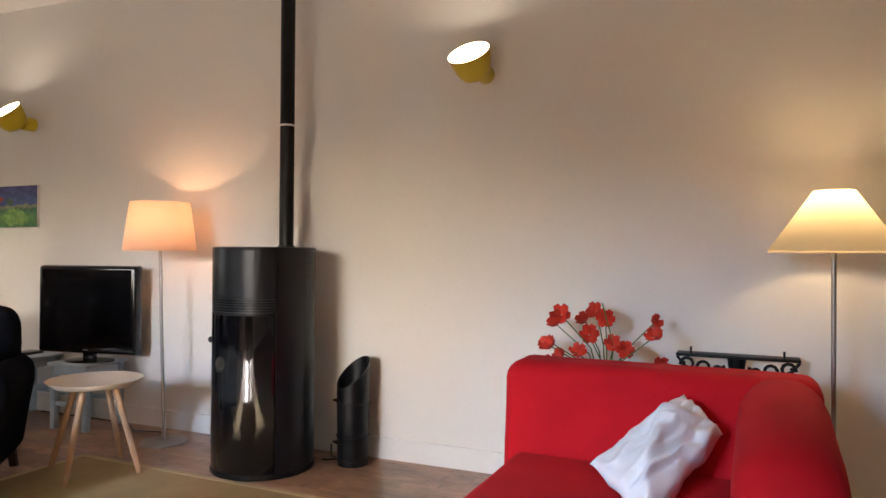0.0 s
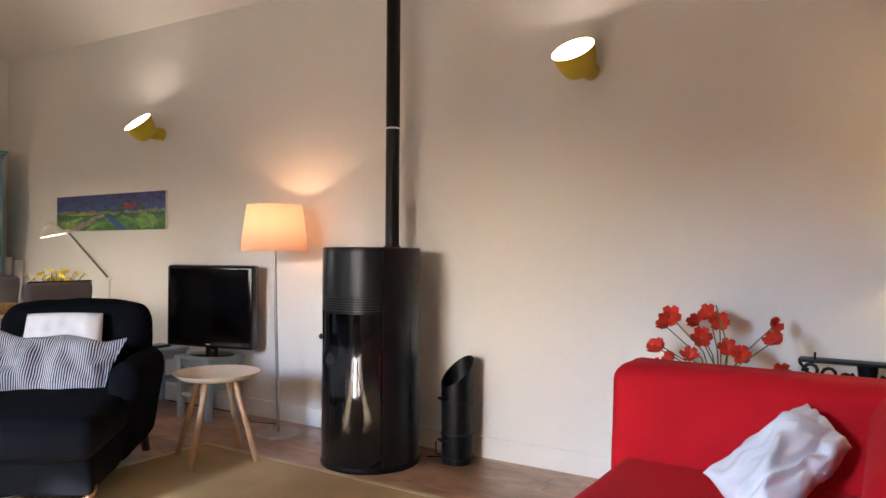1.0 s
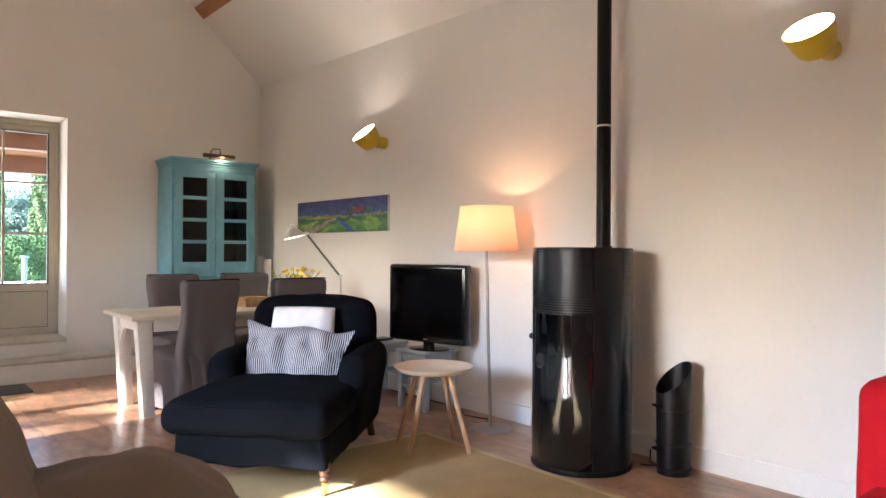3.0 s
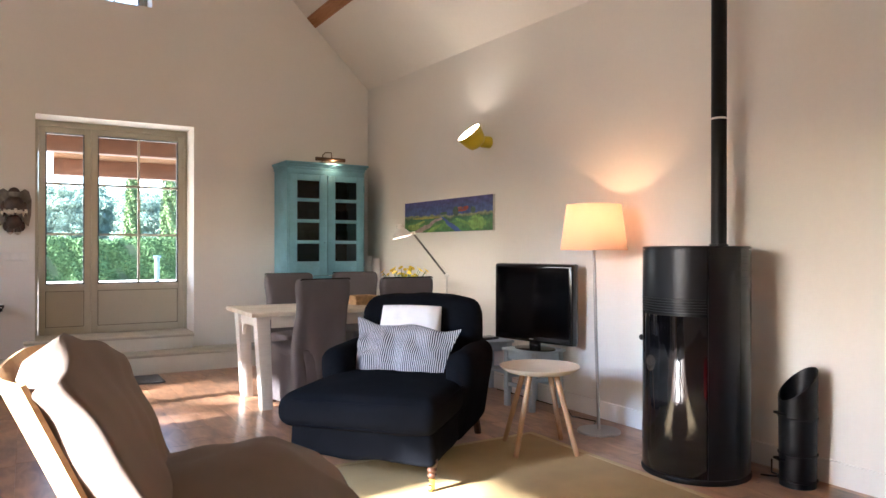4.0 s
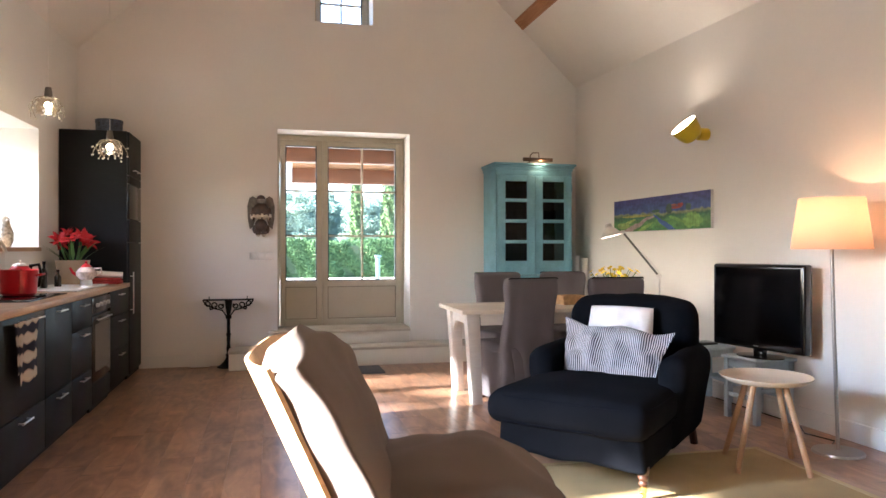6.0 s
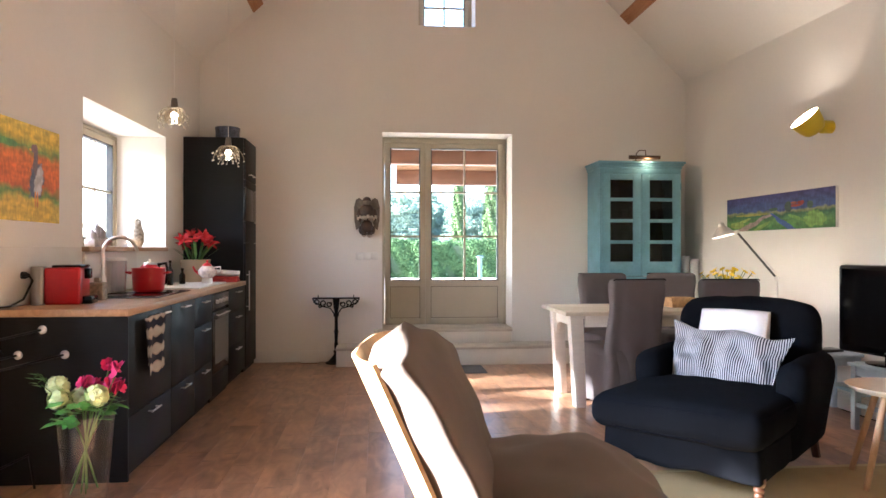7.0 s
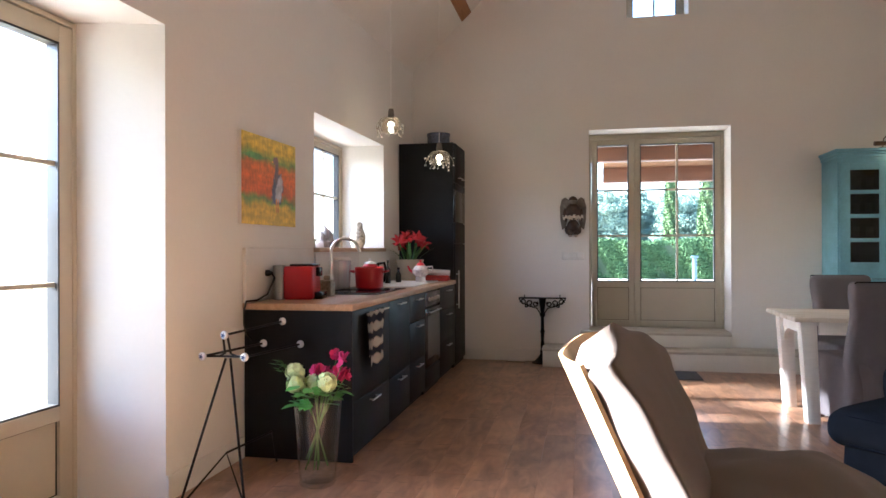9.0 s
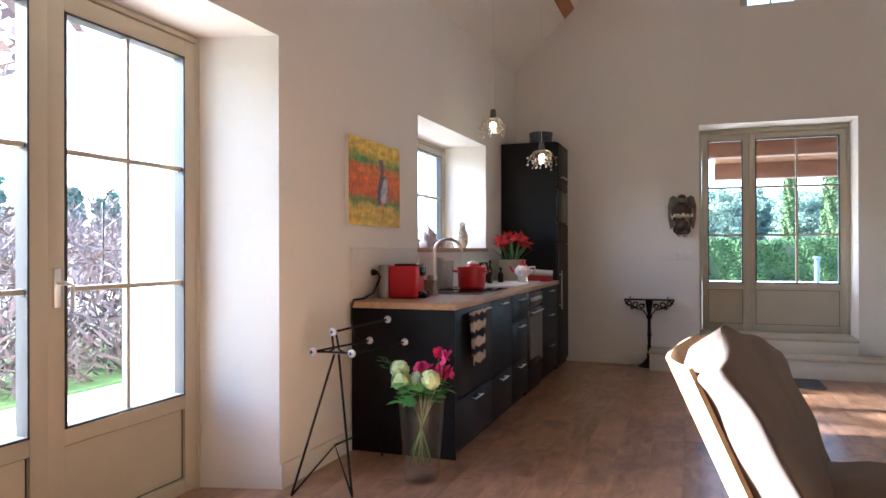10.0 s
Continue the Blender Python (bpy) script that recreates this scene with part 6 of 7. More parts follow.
fig.data.materials.append(mat("worn_grey_wood", (0.17, 0.145, 0.12), 0.6, vary=0.5, scale=22, bump=0.4, fine=50))
fig.data.materials.append(mat("worn_cream_paint", (0.55, 0.48, 0.38), 0.6, vary=0.4, scale=30, bump=0.3, fine=50))
for poly in fig.data.polygons:
    c = poly.center
    ragged = 0.012 * math.sin(c.x * 150) + 0.006 * math.sin(c.x * 61 + 1)
    if abs(c.x) > 0.075 and c.y > -0.045 or (abs(c.x) > 0.055 and c.z > 0.13 and c.y > -0.05):
        poly.material_index = 1
    elif -0.022 + ragged < c.z < 0.022 + ragged * 0.5 and c.y < -0.055 or c.z < -0.185:
        poly.material_index = 2
    elif 0.145 < c.z < 0.195 and c.y < -0.085:
        poly.material_index = 1
tagged(fig, "carved dark winged wooden figure with a cream band on the wall", "carving")


def iron_console(m, label):
    """Cast iron console: pedestal, scrolls and a narrow pierced top."""
    c = thing("iron_console", label, "console", m, "iron consoles")
    turned_part("pedestal", M_BLACKIRON, c, [(0, 0), (0.115, 0), (0.115, 0.012), (0.09, 0.02), (0.05, 0.06), (0.03, 0.09), (0.024, 0.11), (0.030, 0.13), (0.018, 0.15), (0.022, 0.20), (0.016, 0.24), (0.020, 0.33), (0.028, 0.345), (0.018, 0.36), (0.017, 0.50), (0.030, 0.515), (0.030, 0.535), (0.018, 0.55), (0.03, 0.62), (0.04, 0.70), (0, 0.70)], 24)
    box_part("top_bar", M_BLACKIRON, c, -0.255, 0.255, -0.05, 0.05, 0.70, 0.714, 0.004)
    for s in (-1, 1):
        for r0, cx, cz in ((0.032, 0.205, 0.665), (0.036, 0.135, 0.655), (0.03, 0.075, 0.645), (0.02, 0.165, 0.625)):
            pts = [(s * (cx + r0 * (1 - 0.22 * k / 5) * math.cos(0.6 * k + cx * 30)), -0.04, cz + r0 * (1 - 0.22 * k / 5) * math.sin(0.6 * k + cx * 30)) for k in range(13)]
            rod_part("scroll", M_BLACKIRON, c, pts, 0.0075, 6)
        rod_part("brace", M_BLACKIRON, c, [(s * 0.02, -0.04, 0.54), (s * 0.06, -0.04, 0.60), (s * 0.14, -0.04, 0.62), (s * 0.22, -0.04, 0.66), (s * 0.25, -0.04, 0.70)], 0.007, 6)
        rod_part("finial", M_BLACKIRON, c, [(s * 0.19, -0.04, 0.71), (s * 0.19, -0.04, 0.745)], 0.005, 6)
    return c


con = iron_console(pose(-0.435, 7.60, 0), "black cast-iron pedestal console with scrolls by the wall")
con2 = iron_console(pose(3.58, 0.115, 0.035, 0, 0, -90), "black cast-iron console with scrolls behind the sofa")
con2.scale = (1.06, 1, 1)
con2.location.z = 0
con2.scale.z = 1.065
bm = bmesh.new()
rbox(bm, 0.38, 1.105, 6.835, 7.275, 0, 0.012, 0.004)
tagged(part("doormat", bm, M_MAT), "flat dark grey doormat at the steps", "doormat")

# ---- poppies behind the sofa ----
pop = thing("poppy_vase", "tall vase of orange-red silk poppies behind the sofa", "vase of flowers", pose(3.36, 0.68, 0))
turned_part("vase", mat("dark_vase", (0.06, 0.05, 0.05), 0.3, vary=0.2), pop, [(0, 0), (0.08, 0), (0.10, 0.05), (0.09, 0.35), (0.05, 0.5), (0.055, 0.55), (0.045, 0.55), (0.04, 0.48), (0, 0.4)], 28)
rq = random.Random(14)
heads = [(0.36, 0.66), (0.26, 0.88), (0.24, 0.80), (0.30, 0.78), (0.20, 0.94), (0.13, 0.90), (0.09, 0.84), (0.12, 0.76), (0.02, 0.92), (-0.03, 0.80), (-0.09, 0.78), (-0.20, 0.90), (-0.23, 0.86), (-0.23, 0.70), (-0.36, 0.65), (0.27, 0.70), (0.2, 0.74), (0.07, 0.95)]
bm = bmesh.new()
for k, (dy, z) in enumerate(heads):
    dx = rq.uniform(-0.12, 0.10)
    tip = Vector((dx, dy, z))
    tube(bm, [(0, 0, 0.5), (dx * 0.4, dy * 0.35, 0.52 + (z - 0.5) * 0.6), tip], 0.003, 5)
    if k % 2 == 0:
        leaf_blade(bm, (dx * 0.4, dy * 0.4, 0.58), (dx, dy, 0.25), 0.12, 0.035)
    b2 = bmesh.new()
    up = Vector((rq.uniform(-1, -0.2), dy * 1.5 + rq.uniform(-0.4, 0.4), rq.uniform(0.1, 0.8)))
    flower_head(b2, tip, rq.uniform(0.036, 0.050), 6, k, 0.6, up)
    flower_head(b2, tip, rq.uniform(0.026, 0.036), 5, k + 40, 0.9, up)
    part("poppy", b2, M_POPPY, pop, sharp=60)
for k in range(10):
    a = rq.uniform(0, 6.28)
    leaf_blade(bm, (0, 0, 0.54), (math.cos(a), math.sin(a), rq.uniform(0.3, 1.2)), rq.uniform(0.12, 0.2), 0.03)
tube(bm, [(0, 0, 0.5), (0.0, -0.03, 0.8), (-0.02, 0.02, 1.0)], 0.003, 5)
part("stems", bm, M_STEM, pop)

# ---- kitchen ----
KX, KY0, KY1, KH = -1.335, 3.81, 7.11, 0.88


def pull(parent, y, z, length=0.17, x=KX + 0.022):
    bm = bmesh.new()
    tube(bm, [(x + 0.026, y - length / 2, z), (x + 0.026, y + length / 2, z)], 0.006, 10)
    for s in (-1, 1):
        tube(bm, [(x - 0.006, y + s * length * 0.38, z), (x + 0.026, y + s * length * 0.38, z)], 0.005, 8)
    return part("handle", bm, M_STEEL, parent, "brushed steel bar handle")


def unit(y0, y1, fronts, label, end=False):
    """A base cabinet with its fronts: (z0, z1, handle height)."""
    u = thing("base_cabinet", label, "cabinet", pose(0, 0, 0), "kitchen base cabinets")
    box_part("body", M_KITCHEN, u, xw(y0) + 0.012, KX - 0.001, y0 + 0.001, y1 - 0.001, 0.08, KH, 0.002, 1)
    box_part("plinth", M_KITCHEN, u, xw(y0) + 0.05, KX - 0.015 if not end else KX - 0.015, y0 + 0.001, y1 - 0.001, 0.0, 0.079, 0.002, 1)
    for z0, z1, hz in fronts:
        f = box_part("front", M_KITCHEN, u, KX, KX + 0.020, y0 + 0.002, y1 - 0.002, z0, z1 - 0.003, 0.003)
        if hz:
            pull(f, (y0 + y1) / 2, hz)
    return u


u1 = unit(KY0 + 0.02, 4.60, [(0.345, KH, 0.845), (0.05, 0.342, 0.30)], "black cabinet with a towel over its handle")
pull(u1, 4.42, 0.845, 0.15)
unit(4.602, 5.18, [(0.345, KH, 0.845), (0.05, 0.342, 0.30)], "black cabinet with bar handles")
unit(5.182, 5.72, [(0.665, KH, 0.835), (0.345, 0.662, 0.62), (0.05, 0.342, 0.30)], "black cabinet with three drawers")
unit(6.34, KY1, [(0.66, KH, 0.835), (0.36, 0.657, 0.60), (0.05, 0.357, 0.30)], "black cabinet with three drawers")
box_part("end_panel", M_KITCHEN, u1, xw(KY0) + 0.008, KX + 0.022, KY0, KY0 + 0.019, 0.0, KH, 0.002, 1, "black wood-grained end panel")
oven = thing("oven", "built-in black oven with a glass door", "oven", pose(0, 0, 0))
box_part("body", M_KITCHEN, oven, xw(5.8) + 0.02, KX - 0.001, 5.723, 6.337, 0.0, KH, 0.002, 1)
box_part("door", M_BLACKPL, oven, KX, KX + 0.022, 5.73, 6.33, 0.22, 0.725, 0.004)
box_part("door_glass", mat("oven_glass", (0.10, 0.10, 0.10), 0.12, vary=0.1, bump=0), oven, KX + 0.0225, KX + 0.0245, 5.80, 6.26, 0.29, 0.66, 0.002, 1)
box_part("control_panel", M_BLACKPL, oven, KX, KX + 0.022, 5.73, 6.33, 0.745, 0.865, 0.004)
box_part("plinth_drawer", M_KITCHEN, oven, KX, KX + 0.020, 5.73, 6.33, 0.05, 0.205, 0.003)
for k in range(4):
    turned_part("dial", M_STEEL, oven, [(0, 0), (0.018, 0), (0.016, 0.02), (0, 0.02)], 16, "", pose(KX + 0.0215, 5.85 + k * 0.12, 0.805, 0, 90, 0))
pull(oven, 6.03, 0.695, 0.46)
tall = thing("tall_cabinet", "tall black kitchen cabinet with a built-in oven niche", "cabinet", pose(0, 0, 0))
box_part("body", M_KITCHEN, tall, xw(7.2) + 0.006, KX + 0.005, KY1 + 0.003, YN - 0.004, 0.0, 2.36, 0.003, 1)
for z0, z1 in ((0.05, 1.30), (1.305, 1.52), (1.525, 1.86), (1.865, 1.94), (1.945, 2.355)):
    f = box_part("front", M_KITCHEN if z0 != 1.525 else M_BLACKPL, tall, KX + 0.006, KX + 0.026, KY1 + 0.005, YN - 0.008, z0, z1 - 0.003, 0.003)
bm = bmesh.new()
tube(bm, [(KX + 0.055, KY1 + 0.05, 0.62), (KX + 0.055, KY1 + 0.05, 1.02)], 0.006, 8)
for z in (0.66, 0.98):
    tube(bm, [(KX + 0.02, KY1 + 0.05, z), (KX + 0.055, KY1 + 0.05, z)], 0.005, 6)
part("handle", bm, M_STEEL, tall)
pull(tall, 7.4, 2.0, 0.3, KX + 0.03)
bm = bmesh.new()
prism(bm, [(xw(KY0) + 0.004, KY0 - 0.018), (KX + 0.032, KY0 - 0.018), (KX + 0.032, KY1 - 0.0), (xw(KY1) + 0.004, KY1)], KH + 0.001, KH + 0.04, "z")
bmesh.ops.bevel(bm, geom=list(bm.edges), offset=0.004, segments=2, profile=0.5, affect="EDGES")
ctop = tagged(part("worktop", bm, M_COUNTER), "warm oak laminate kitchen worktop", "worktop")
CZ = KH + 0.04
bm = bmesh.new()
rbox(bm, -2.0, -1.975, 3.80, 4.86, CZ + 0.001, CZ + 0.33, 0.002, 1, pose(0.004, 0, 0))
rbox(bm, -1.975, -1.955, 4.86, 7.09, CZ + 0.001, KW[2] - 0.035, 0.002, 1, pose(0.004, 0, 0))
tagged(part("splashback", bm, mat("splash_paint", (0.71, 0.67, 0.62), 0.6, vary=0.05)), "pale grey painted splashback over the worktop", "splashback", kind="structure")
# sink and tap
sink = thing("sink", "dark composite sink set into the worktop", "sink", pose(-1.64, 5.02, CZ))
bm = bmesh.new()
rbox(bm, -0.235, 0.235, -0.40, 0.40, 0.0, 0.008, 0.003)
part("drainer", bm, M_BLACKPL, sink)
bm = bmesh.new()
for x0, x1, y0, y1 in ((-0.20, 0.20, -0.36, -0.35), (-0.20, 0.20, 0.04, 0.05), (-0.20, -0.19, -0.36, 0.05), (0.19, 0.20, -0.36, 0.05)):
    rbox(bm, x0, x1, y0, y1, 0.006, 0.013, 0.002, 1)
part("rim", bm, M_BLACKPL, sink)
tap = thing("kitchen_tap", "brushed steel tap with a high curved spout", "tap", pose(-1.86, 4.93, CZ))
turned_part("foot", M_STEEL, tap, [(0, 0), (0.026, 0), (0.026, 0.012), (0.022, 0.02), (0.022, 0.12), (0.016, 0.13), (0, 0.13)], 20)
rod_part("spout", M_STEEL, tap, [(0, 0, 0.1), (0, 0, 0.30)] + [(0.10 - 0.10 * math.cos(a), 0.03 - 0.03 * math.cos(a), 0.30 + 0.10 * math.sin(a)) for a in np.linspace(0.2, 2.7, 12)] + [(0.205, 0.062, 0.30)], 0.012, 12)
rod_part("lever", M_STEEL, tap, [(0, -0.015, 0.07), (0.0, -0.07, 0.085)], 0.006, 8)
# coffee machine
cof = thing("coffee_machine", "red capsule coffee machine with a steel tank", "coffee machine", pose(-1.80, 4.22, CZ, 0, 0, 8))
M_REDPL = mat("red_enamel", (0.50, 0.006, 0.013), 0.3, vary=0.1, bump=0.01)
box_part("body", M_REDPL, cof, -0.085, 0.105, -0.12, 0.10, 0.0, 0.212, 0.016, 3)
box_part("lid", M_BLACKPL, cof, -0.05, 0.11, -0.10, 0.08, 0.210, 0.226, 0.008)
box_part("drip_tray", M_BLACKPL, cof, 0.09, 0.155, -0.07, 0.07, 0.0, 0.045, 0.006)
box_part("spout", M_BLACKPL, cof, 0.10, 0.135, -0.03, 0.03, 0.145, 0.205, 0.008)
turned_part("water_tank", M_LAMPSTEEL, cof, [(0, 0), (0.042, 0), (0.042, 0.21), (0.038, 0.218), (0, 0.22)], 24, "", pose(-0.118, -0.085, 0))
plug = thing("power_socket", "white wall socket with a black plug", "socket", pose(xw(4.07), 4.07, 1.09))
box_part("plate", M_WHITE, plug, 0.0, 0.010, -0.042, 0.042, -0.042, 0.042, 0.005)
turned_part("plug", M_BLACKPL, plug, [(0, 0), (0.022, 0), (0.020, 0.03), (0.008, 0.05), (0, 0.05)], 16, "", pose(0.010, 0, 0, 0, 90, 0))
rod_part("appliance_cable", M_BLACKPL, None, [(xw(4.07) + 0.055, 4.07, 1.09), (xw(4.07) + 0.085, 4.05, 1.06), (-1.93, 4.0, 0.96), (-1.95, 3.90, 0.93), (-1.97, 3.80, 0.93), (-1.972, 3.775, 0.88), (-1.965, 3.76, 0.80), (-1.955, 3.765, 0.74), (-1.93, 3.79, 0.70)], 0.006, 8)
tagged(bpy.data.objects["appliance_cable"], "black cable from the socket over the worktop", "cable")
# jars, pot, kettle, bottles
bm = bmesh.new()
rbox(bm, -0.045, 0.045, -0.045, 0.045, 0, 0.11, 0.01)
rbox(bm, -0.02, 0.02, -0.02, 0.02, 0.11, 0.14, 0.008)
tagged(part("soap_bottle", bm, mat("stone_jar", (0.35, 0.30, 0.22), 0.5, vary=0.5, scale=40), None, "", pose(-1.73, 4.50, CZ)), "square patterned soap dispenser on the worktop", "dispenser")
fil = thing("filter_jug", "clear plastic water filter jug by the tap", "jug", pose(-1.90, 5.28, CZ))
turned_part("jug", glassy("jug_plastic", (0.93, 0.93, 0.95), gloss=0.08), fil, [(0, 0.002), (0.065, 0.002), (0.075, 0.23), (0.07, 0.23), (0.06, 0.01), (0, 0.01)], 24)
turned_part("lid", M_WHITE, fil, [(0, 0.235), (0.078, 0.235), (0.07, 0.255), (0, 0.255)], 24)
potr = thing("cooking_pot", "red enamel cooking pot on the drainer", "pot", pose(-1.62, 5.12, CZ + 0.013))
turned_part("body", M_REDPL, potr, [(0, 0), (0.09, 0), (0.105, 0.015), (0.112, 0.165), (0.118, 0.17), (0.106, 0.17), (0.10, 0.02), (0, 0.015)], 36)
for s in (-1, 1):
    rod_part("ear", M_REDPL, potr, [(s * 0.11, -0.04, 0.13), (s * 0.145, -0.03, 0.14), (s * 0.145, 0.03, 0.14), (s * 0.11, 0.04, 0.13)], 0.007, 8)
ket = thing("kettle", "red kettle with a black handle", "kettle", pose(-1.72, 5.46, CZ))
turned_part("body", M_REDPL, ket, [(0, 0), (0.085, 0), (0.09, 0.02), (0.075, 0.17), (0.05, 0.20), (0, 0.20)], 28)
turned_part("lid", M_STEEL, ket, [(0.05, 0.2), (0.045, 0.215), (0.012, 0.22), (0.012, 0.24), (0, 0.242)], 20)
rod_part("handle", M_BLACKPL, ket, [(0.06, 0, 0.20), (0.12, 0, 0.21), (0.135, 0, 0.15), (0.12, 0, 0.06), (0.085, 0, 0.045)], 0.012, 10)
M_DARKGLASS = mat("dark_bottle", (0.015, 0.014, 0.010), 0.1, vary=0.3, bump=0)
for k, (x, y, h) in enumerate(((-1.80, 5.95, 0.20), (-1.74, 6.05, 0.16), (-1.78, 6.20, 0.22), (-1.70, 6.28, 0.15))):
    b_ = thing("bottle", "small dark oil bottle on the worktop", "bottle", pose(x, y, CZ), "oil bottles")
    turned_part("glass", M_DARKGLASS, b_, [(0, 0), (0.026, 0), (0.026, h * 0.6), (0.010, h * 0.75), (0.010, h * 0.92), (0, h * 0.92)], 18)
    turned_part("cap", M_BLACKPL, b_, [(0, h * 0.9), (0.013, h * 0.9), (0.013, h), (0, h)], 14)
hob = thing("hob", "flat glass hob in the worktop", "hob", pose(-1.64, 6.05, CZ))
box_part("glass_plate", mat("pale_board", (0.76, 0.74, 0.70), 0.35, vary=0.06), hob, -0.22, 0.24, -0.40, 0.62, 0.0, 0.012, 0.004, 2, "pale cover board over the hob")
plt = thing("planter", "cream planter with red amaryllis", "potted plant", pose(-1.70, 6.72, CZ))
turned_part("pot", mat("cream_pot", (0.40, 0.31, 0.20), 0.5, vary=0.1), plt, [(0, 0), (0.10, 0), (0.135, 0.20), (0.14, 0.22), (0.128, 0.22), (0.10, 0.03), (0, 0.03)], 32)
bm, bm2 = bmesh.new(), bmesh.new()
rk = random.Random(6)
for k, (dx, dy, z) in enumerate(((-0.10, -0.04, 0.40), (-0.05, 0.05, 0.44), (0.02, -0.06, 0.39), (0.08, 0.0, 0.41), (0.12, 0.05, 0.37), (-0.13, 0.04, 0.36), (0.05, 0.06, 0.43))):
    tube(bm, [(dx * 0.4, dy * 0.4, 0.2), (dx * 0.7, dy * 0.7, 0.3), (dx, dy, z - 0.01)], 0.007, 6)
    for q in range(2):
        star_head(bm2, Vector((dx, dy, z)), 0.078, 6, k * 3 + q, (rk.uniform(-0.6, 0.9), rk.uniform(-1, 0), 0.5))
    leaf_blade(bm, (dx * 0.5, dy * 0.5, 0.2), (dx * 2, dy * 2, 0.3), 0.24, 0.035)
part("stems", bm, M_STEM, plt)
part("blossom", bm2, M_REDFL, plt, "red amaryllis blossoms", sharp=60)
tea = thing("teapot", "white teapot with red pattern on a stand", "teapot", pose(-1.52, 6.42, CZ + 0.012))
M_CHINA = mat("red_white_china", (0.62, 0.52, 0.48), 0.25, vary=0.4, scale=26, bump=0.0)
turned_part("warmer", M_STEEL, tea, [(0, 0), (0.05, 0), (0.045, 0.045), (0, 0.045)], 24)
turned_part("body", M_CHINA, tea, [(0, 0.046), (0.05, 0.048), (0.078, 0.085), (0.078, 0.115), (0.05, 0.15), (0.04, 0.155), (0, 0.155)], 32)
turned_part("lid", M_REDPL, tea, [(0.042, 0.154), (0.03, 0.175), (0.008, 0.185), (0.012, 0.20), (0, 0.21)], 20)
rod_part("spout", M_REDPL, tea, [(-0.07, 0, 0.085), (-0.105, 0, 0.11), (-0.125, 0, 0.15)], 0.014, 10, "", 0.6)
rod_part("handle", M_CHINA, tea, [(0.06, 0, 0.14), (0.115, 0, 0.145), (0.12, 0, 0.10), (0.07, 0, 0.075)], 0.008, 8)
bm = bmesh.new()
rbox(bm, -0.12, 0.12, -0.09, 0.09, 0, 0.03, 0.006)
rbox(bm, -0.11, 0.12, -0.085, 0.09, 0.031, 0.055, 0.006, 2, pose(0, 0, 0, 0, 0, 5))
tagged(part("folded_cloths", bm, mat("red_cloth", (0.40, 0.04, 0.03), 0.9, vary=0.4, scale=40), None, "", pose(-1.46, 6.90, CZ)), "folded red patterned cloths on the worktop", "cloths")
bm = bmesh.new()
lathe(bm, [(0.015, -0.13), (0.03, -0.13), (0.03, 0.13), (0.015, 0.13)], 20, pose(0, 0, 0.03, 0, 90, 0))
tagged(part("paper_towel_roll", bm, M_WHITE, None, "", pose(-1.46, 6.90, CZ + 0.056, 0, 4, 12)), "white roll of kitchen paper lying on the cloths", "paper roll")
# tin on the tall cabinet
bm = bmesh.new()
lathe(bm, [(0, 0), (0.115, 0), (0.12, 0.01), (0.12, 0.10), (0.125, 0.10), (0.125, 0.13), (0, 0.135)], 32)
tagged(part("biscuit_tin", bm, mat("blue_tin", (0.06, 0.07, 0.10), 0.4, 0.2, vary=0.9, scale=26), None, "", pose(-1.53, 7.33, 2.36)), "round dark blue patterned tin on the tall cabinet", "tin")
# window sill figures
bm = bmesh.new()
for dx, h, r in ((-0.06, 0.10, 0.035), (0.0, 0.15, 0.03), (0.055, 0.12, 0.035)):
    lathe(bm, [(0, 0), (r, 0), (r, h), (r * 0.9, h + 0.005), (0, h + 0.05)], 14, pose(0, dx * 1.6, 0))
rbox(bm, -0.04, 0.04, -0.14, 0.14, 0, 0.06, 0.01)
tagged(part("ceramic_houses", bm, mat("glazed_clay", (0.30, 0.26, 0.25), 0.4, vary=0.6, scale=18), None, "", pose(-2.18, 5.65, KW[2] + 0.004)), "small glazed ceramic houses on the window sill", "ornament")
bm = bmesh.new()
lathe(bm, [(0, 0), (0.05, 0), (0.07, 0.05), (0.072, 0.12), (0.05, 0.18), (0.045, 0.21), (0.04, 0.24), (0.02, 0.255), (0, 0.26)], 20)
lathe(bm, [(0, 0), (0.015, 0), (0.0, 0.06)], 10, pose(0.03, -0.02, 0.215, 0, 70, -40))
tagged(part("ceramic_owl", bm, mat("speckled_clay", (0.38, 0.34, 0.27), 0.5, vary=0.85, scale=34), None, "", pose(-2.12, 6.35, KW[2] + 0.004)), "speckled ceramic bird on the window sill", "ornament")
# towel on the first handle
bm = bmesh.new()
n = 16
for sgn, off in ((1, 0.062), (1, 0.050)):
    rows = []
    for i in range(n + 1):
        t = i / n
        z = 0.852 - t * (0.33 if off > 0.055 else 0.27)
        rows.append([bm.verts.new((KX + off + 0.010 * math.sin(j * 1.3 + i * 0.1) * min(1, t * 3), 4.175 + (j - 4) * 0.044 * (1 - 0.10 * t), z - 0.004 * math.sin(j * 1.7))) for j in range(9)])
    for a, b in zip(rows, rows[1:]):
        for j in range(8):
            bm.faces.new((a[j], a[j + 1], b[j + 1], b[j]))
bmesh.ops.solidify(bm, geom=list(bm.faces), thickness=0.004)


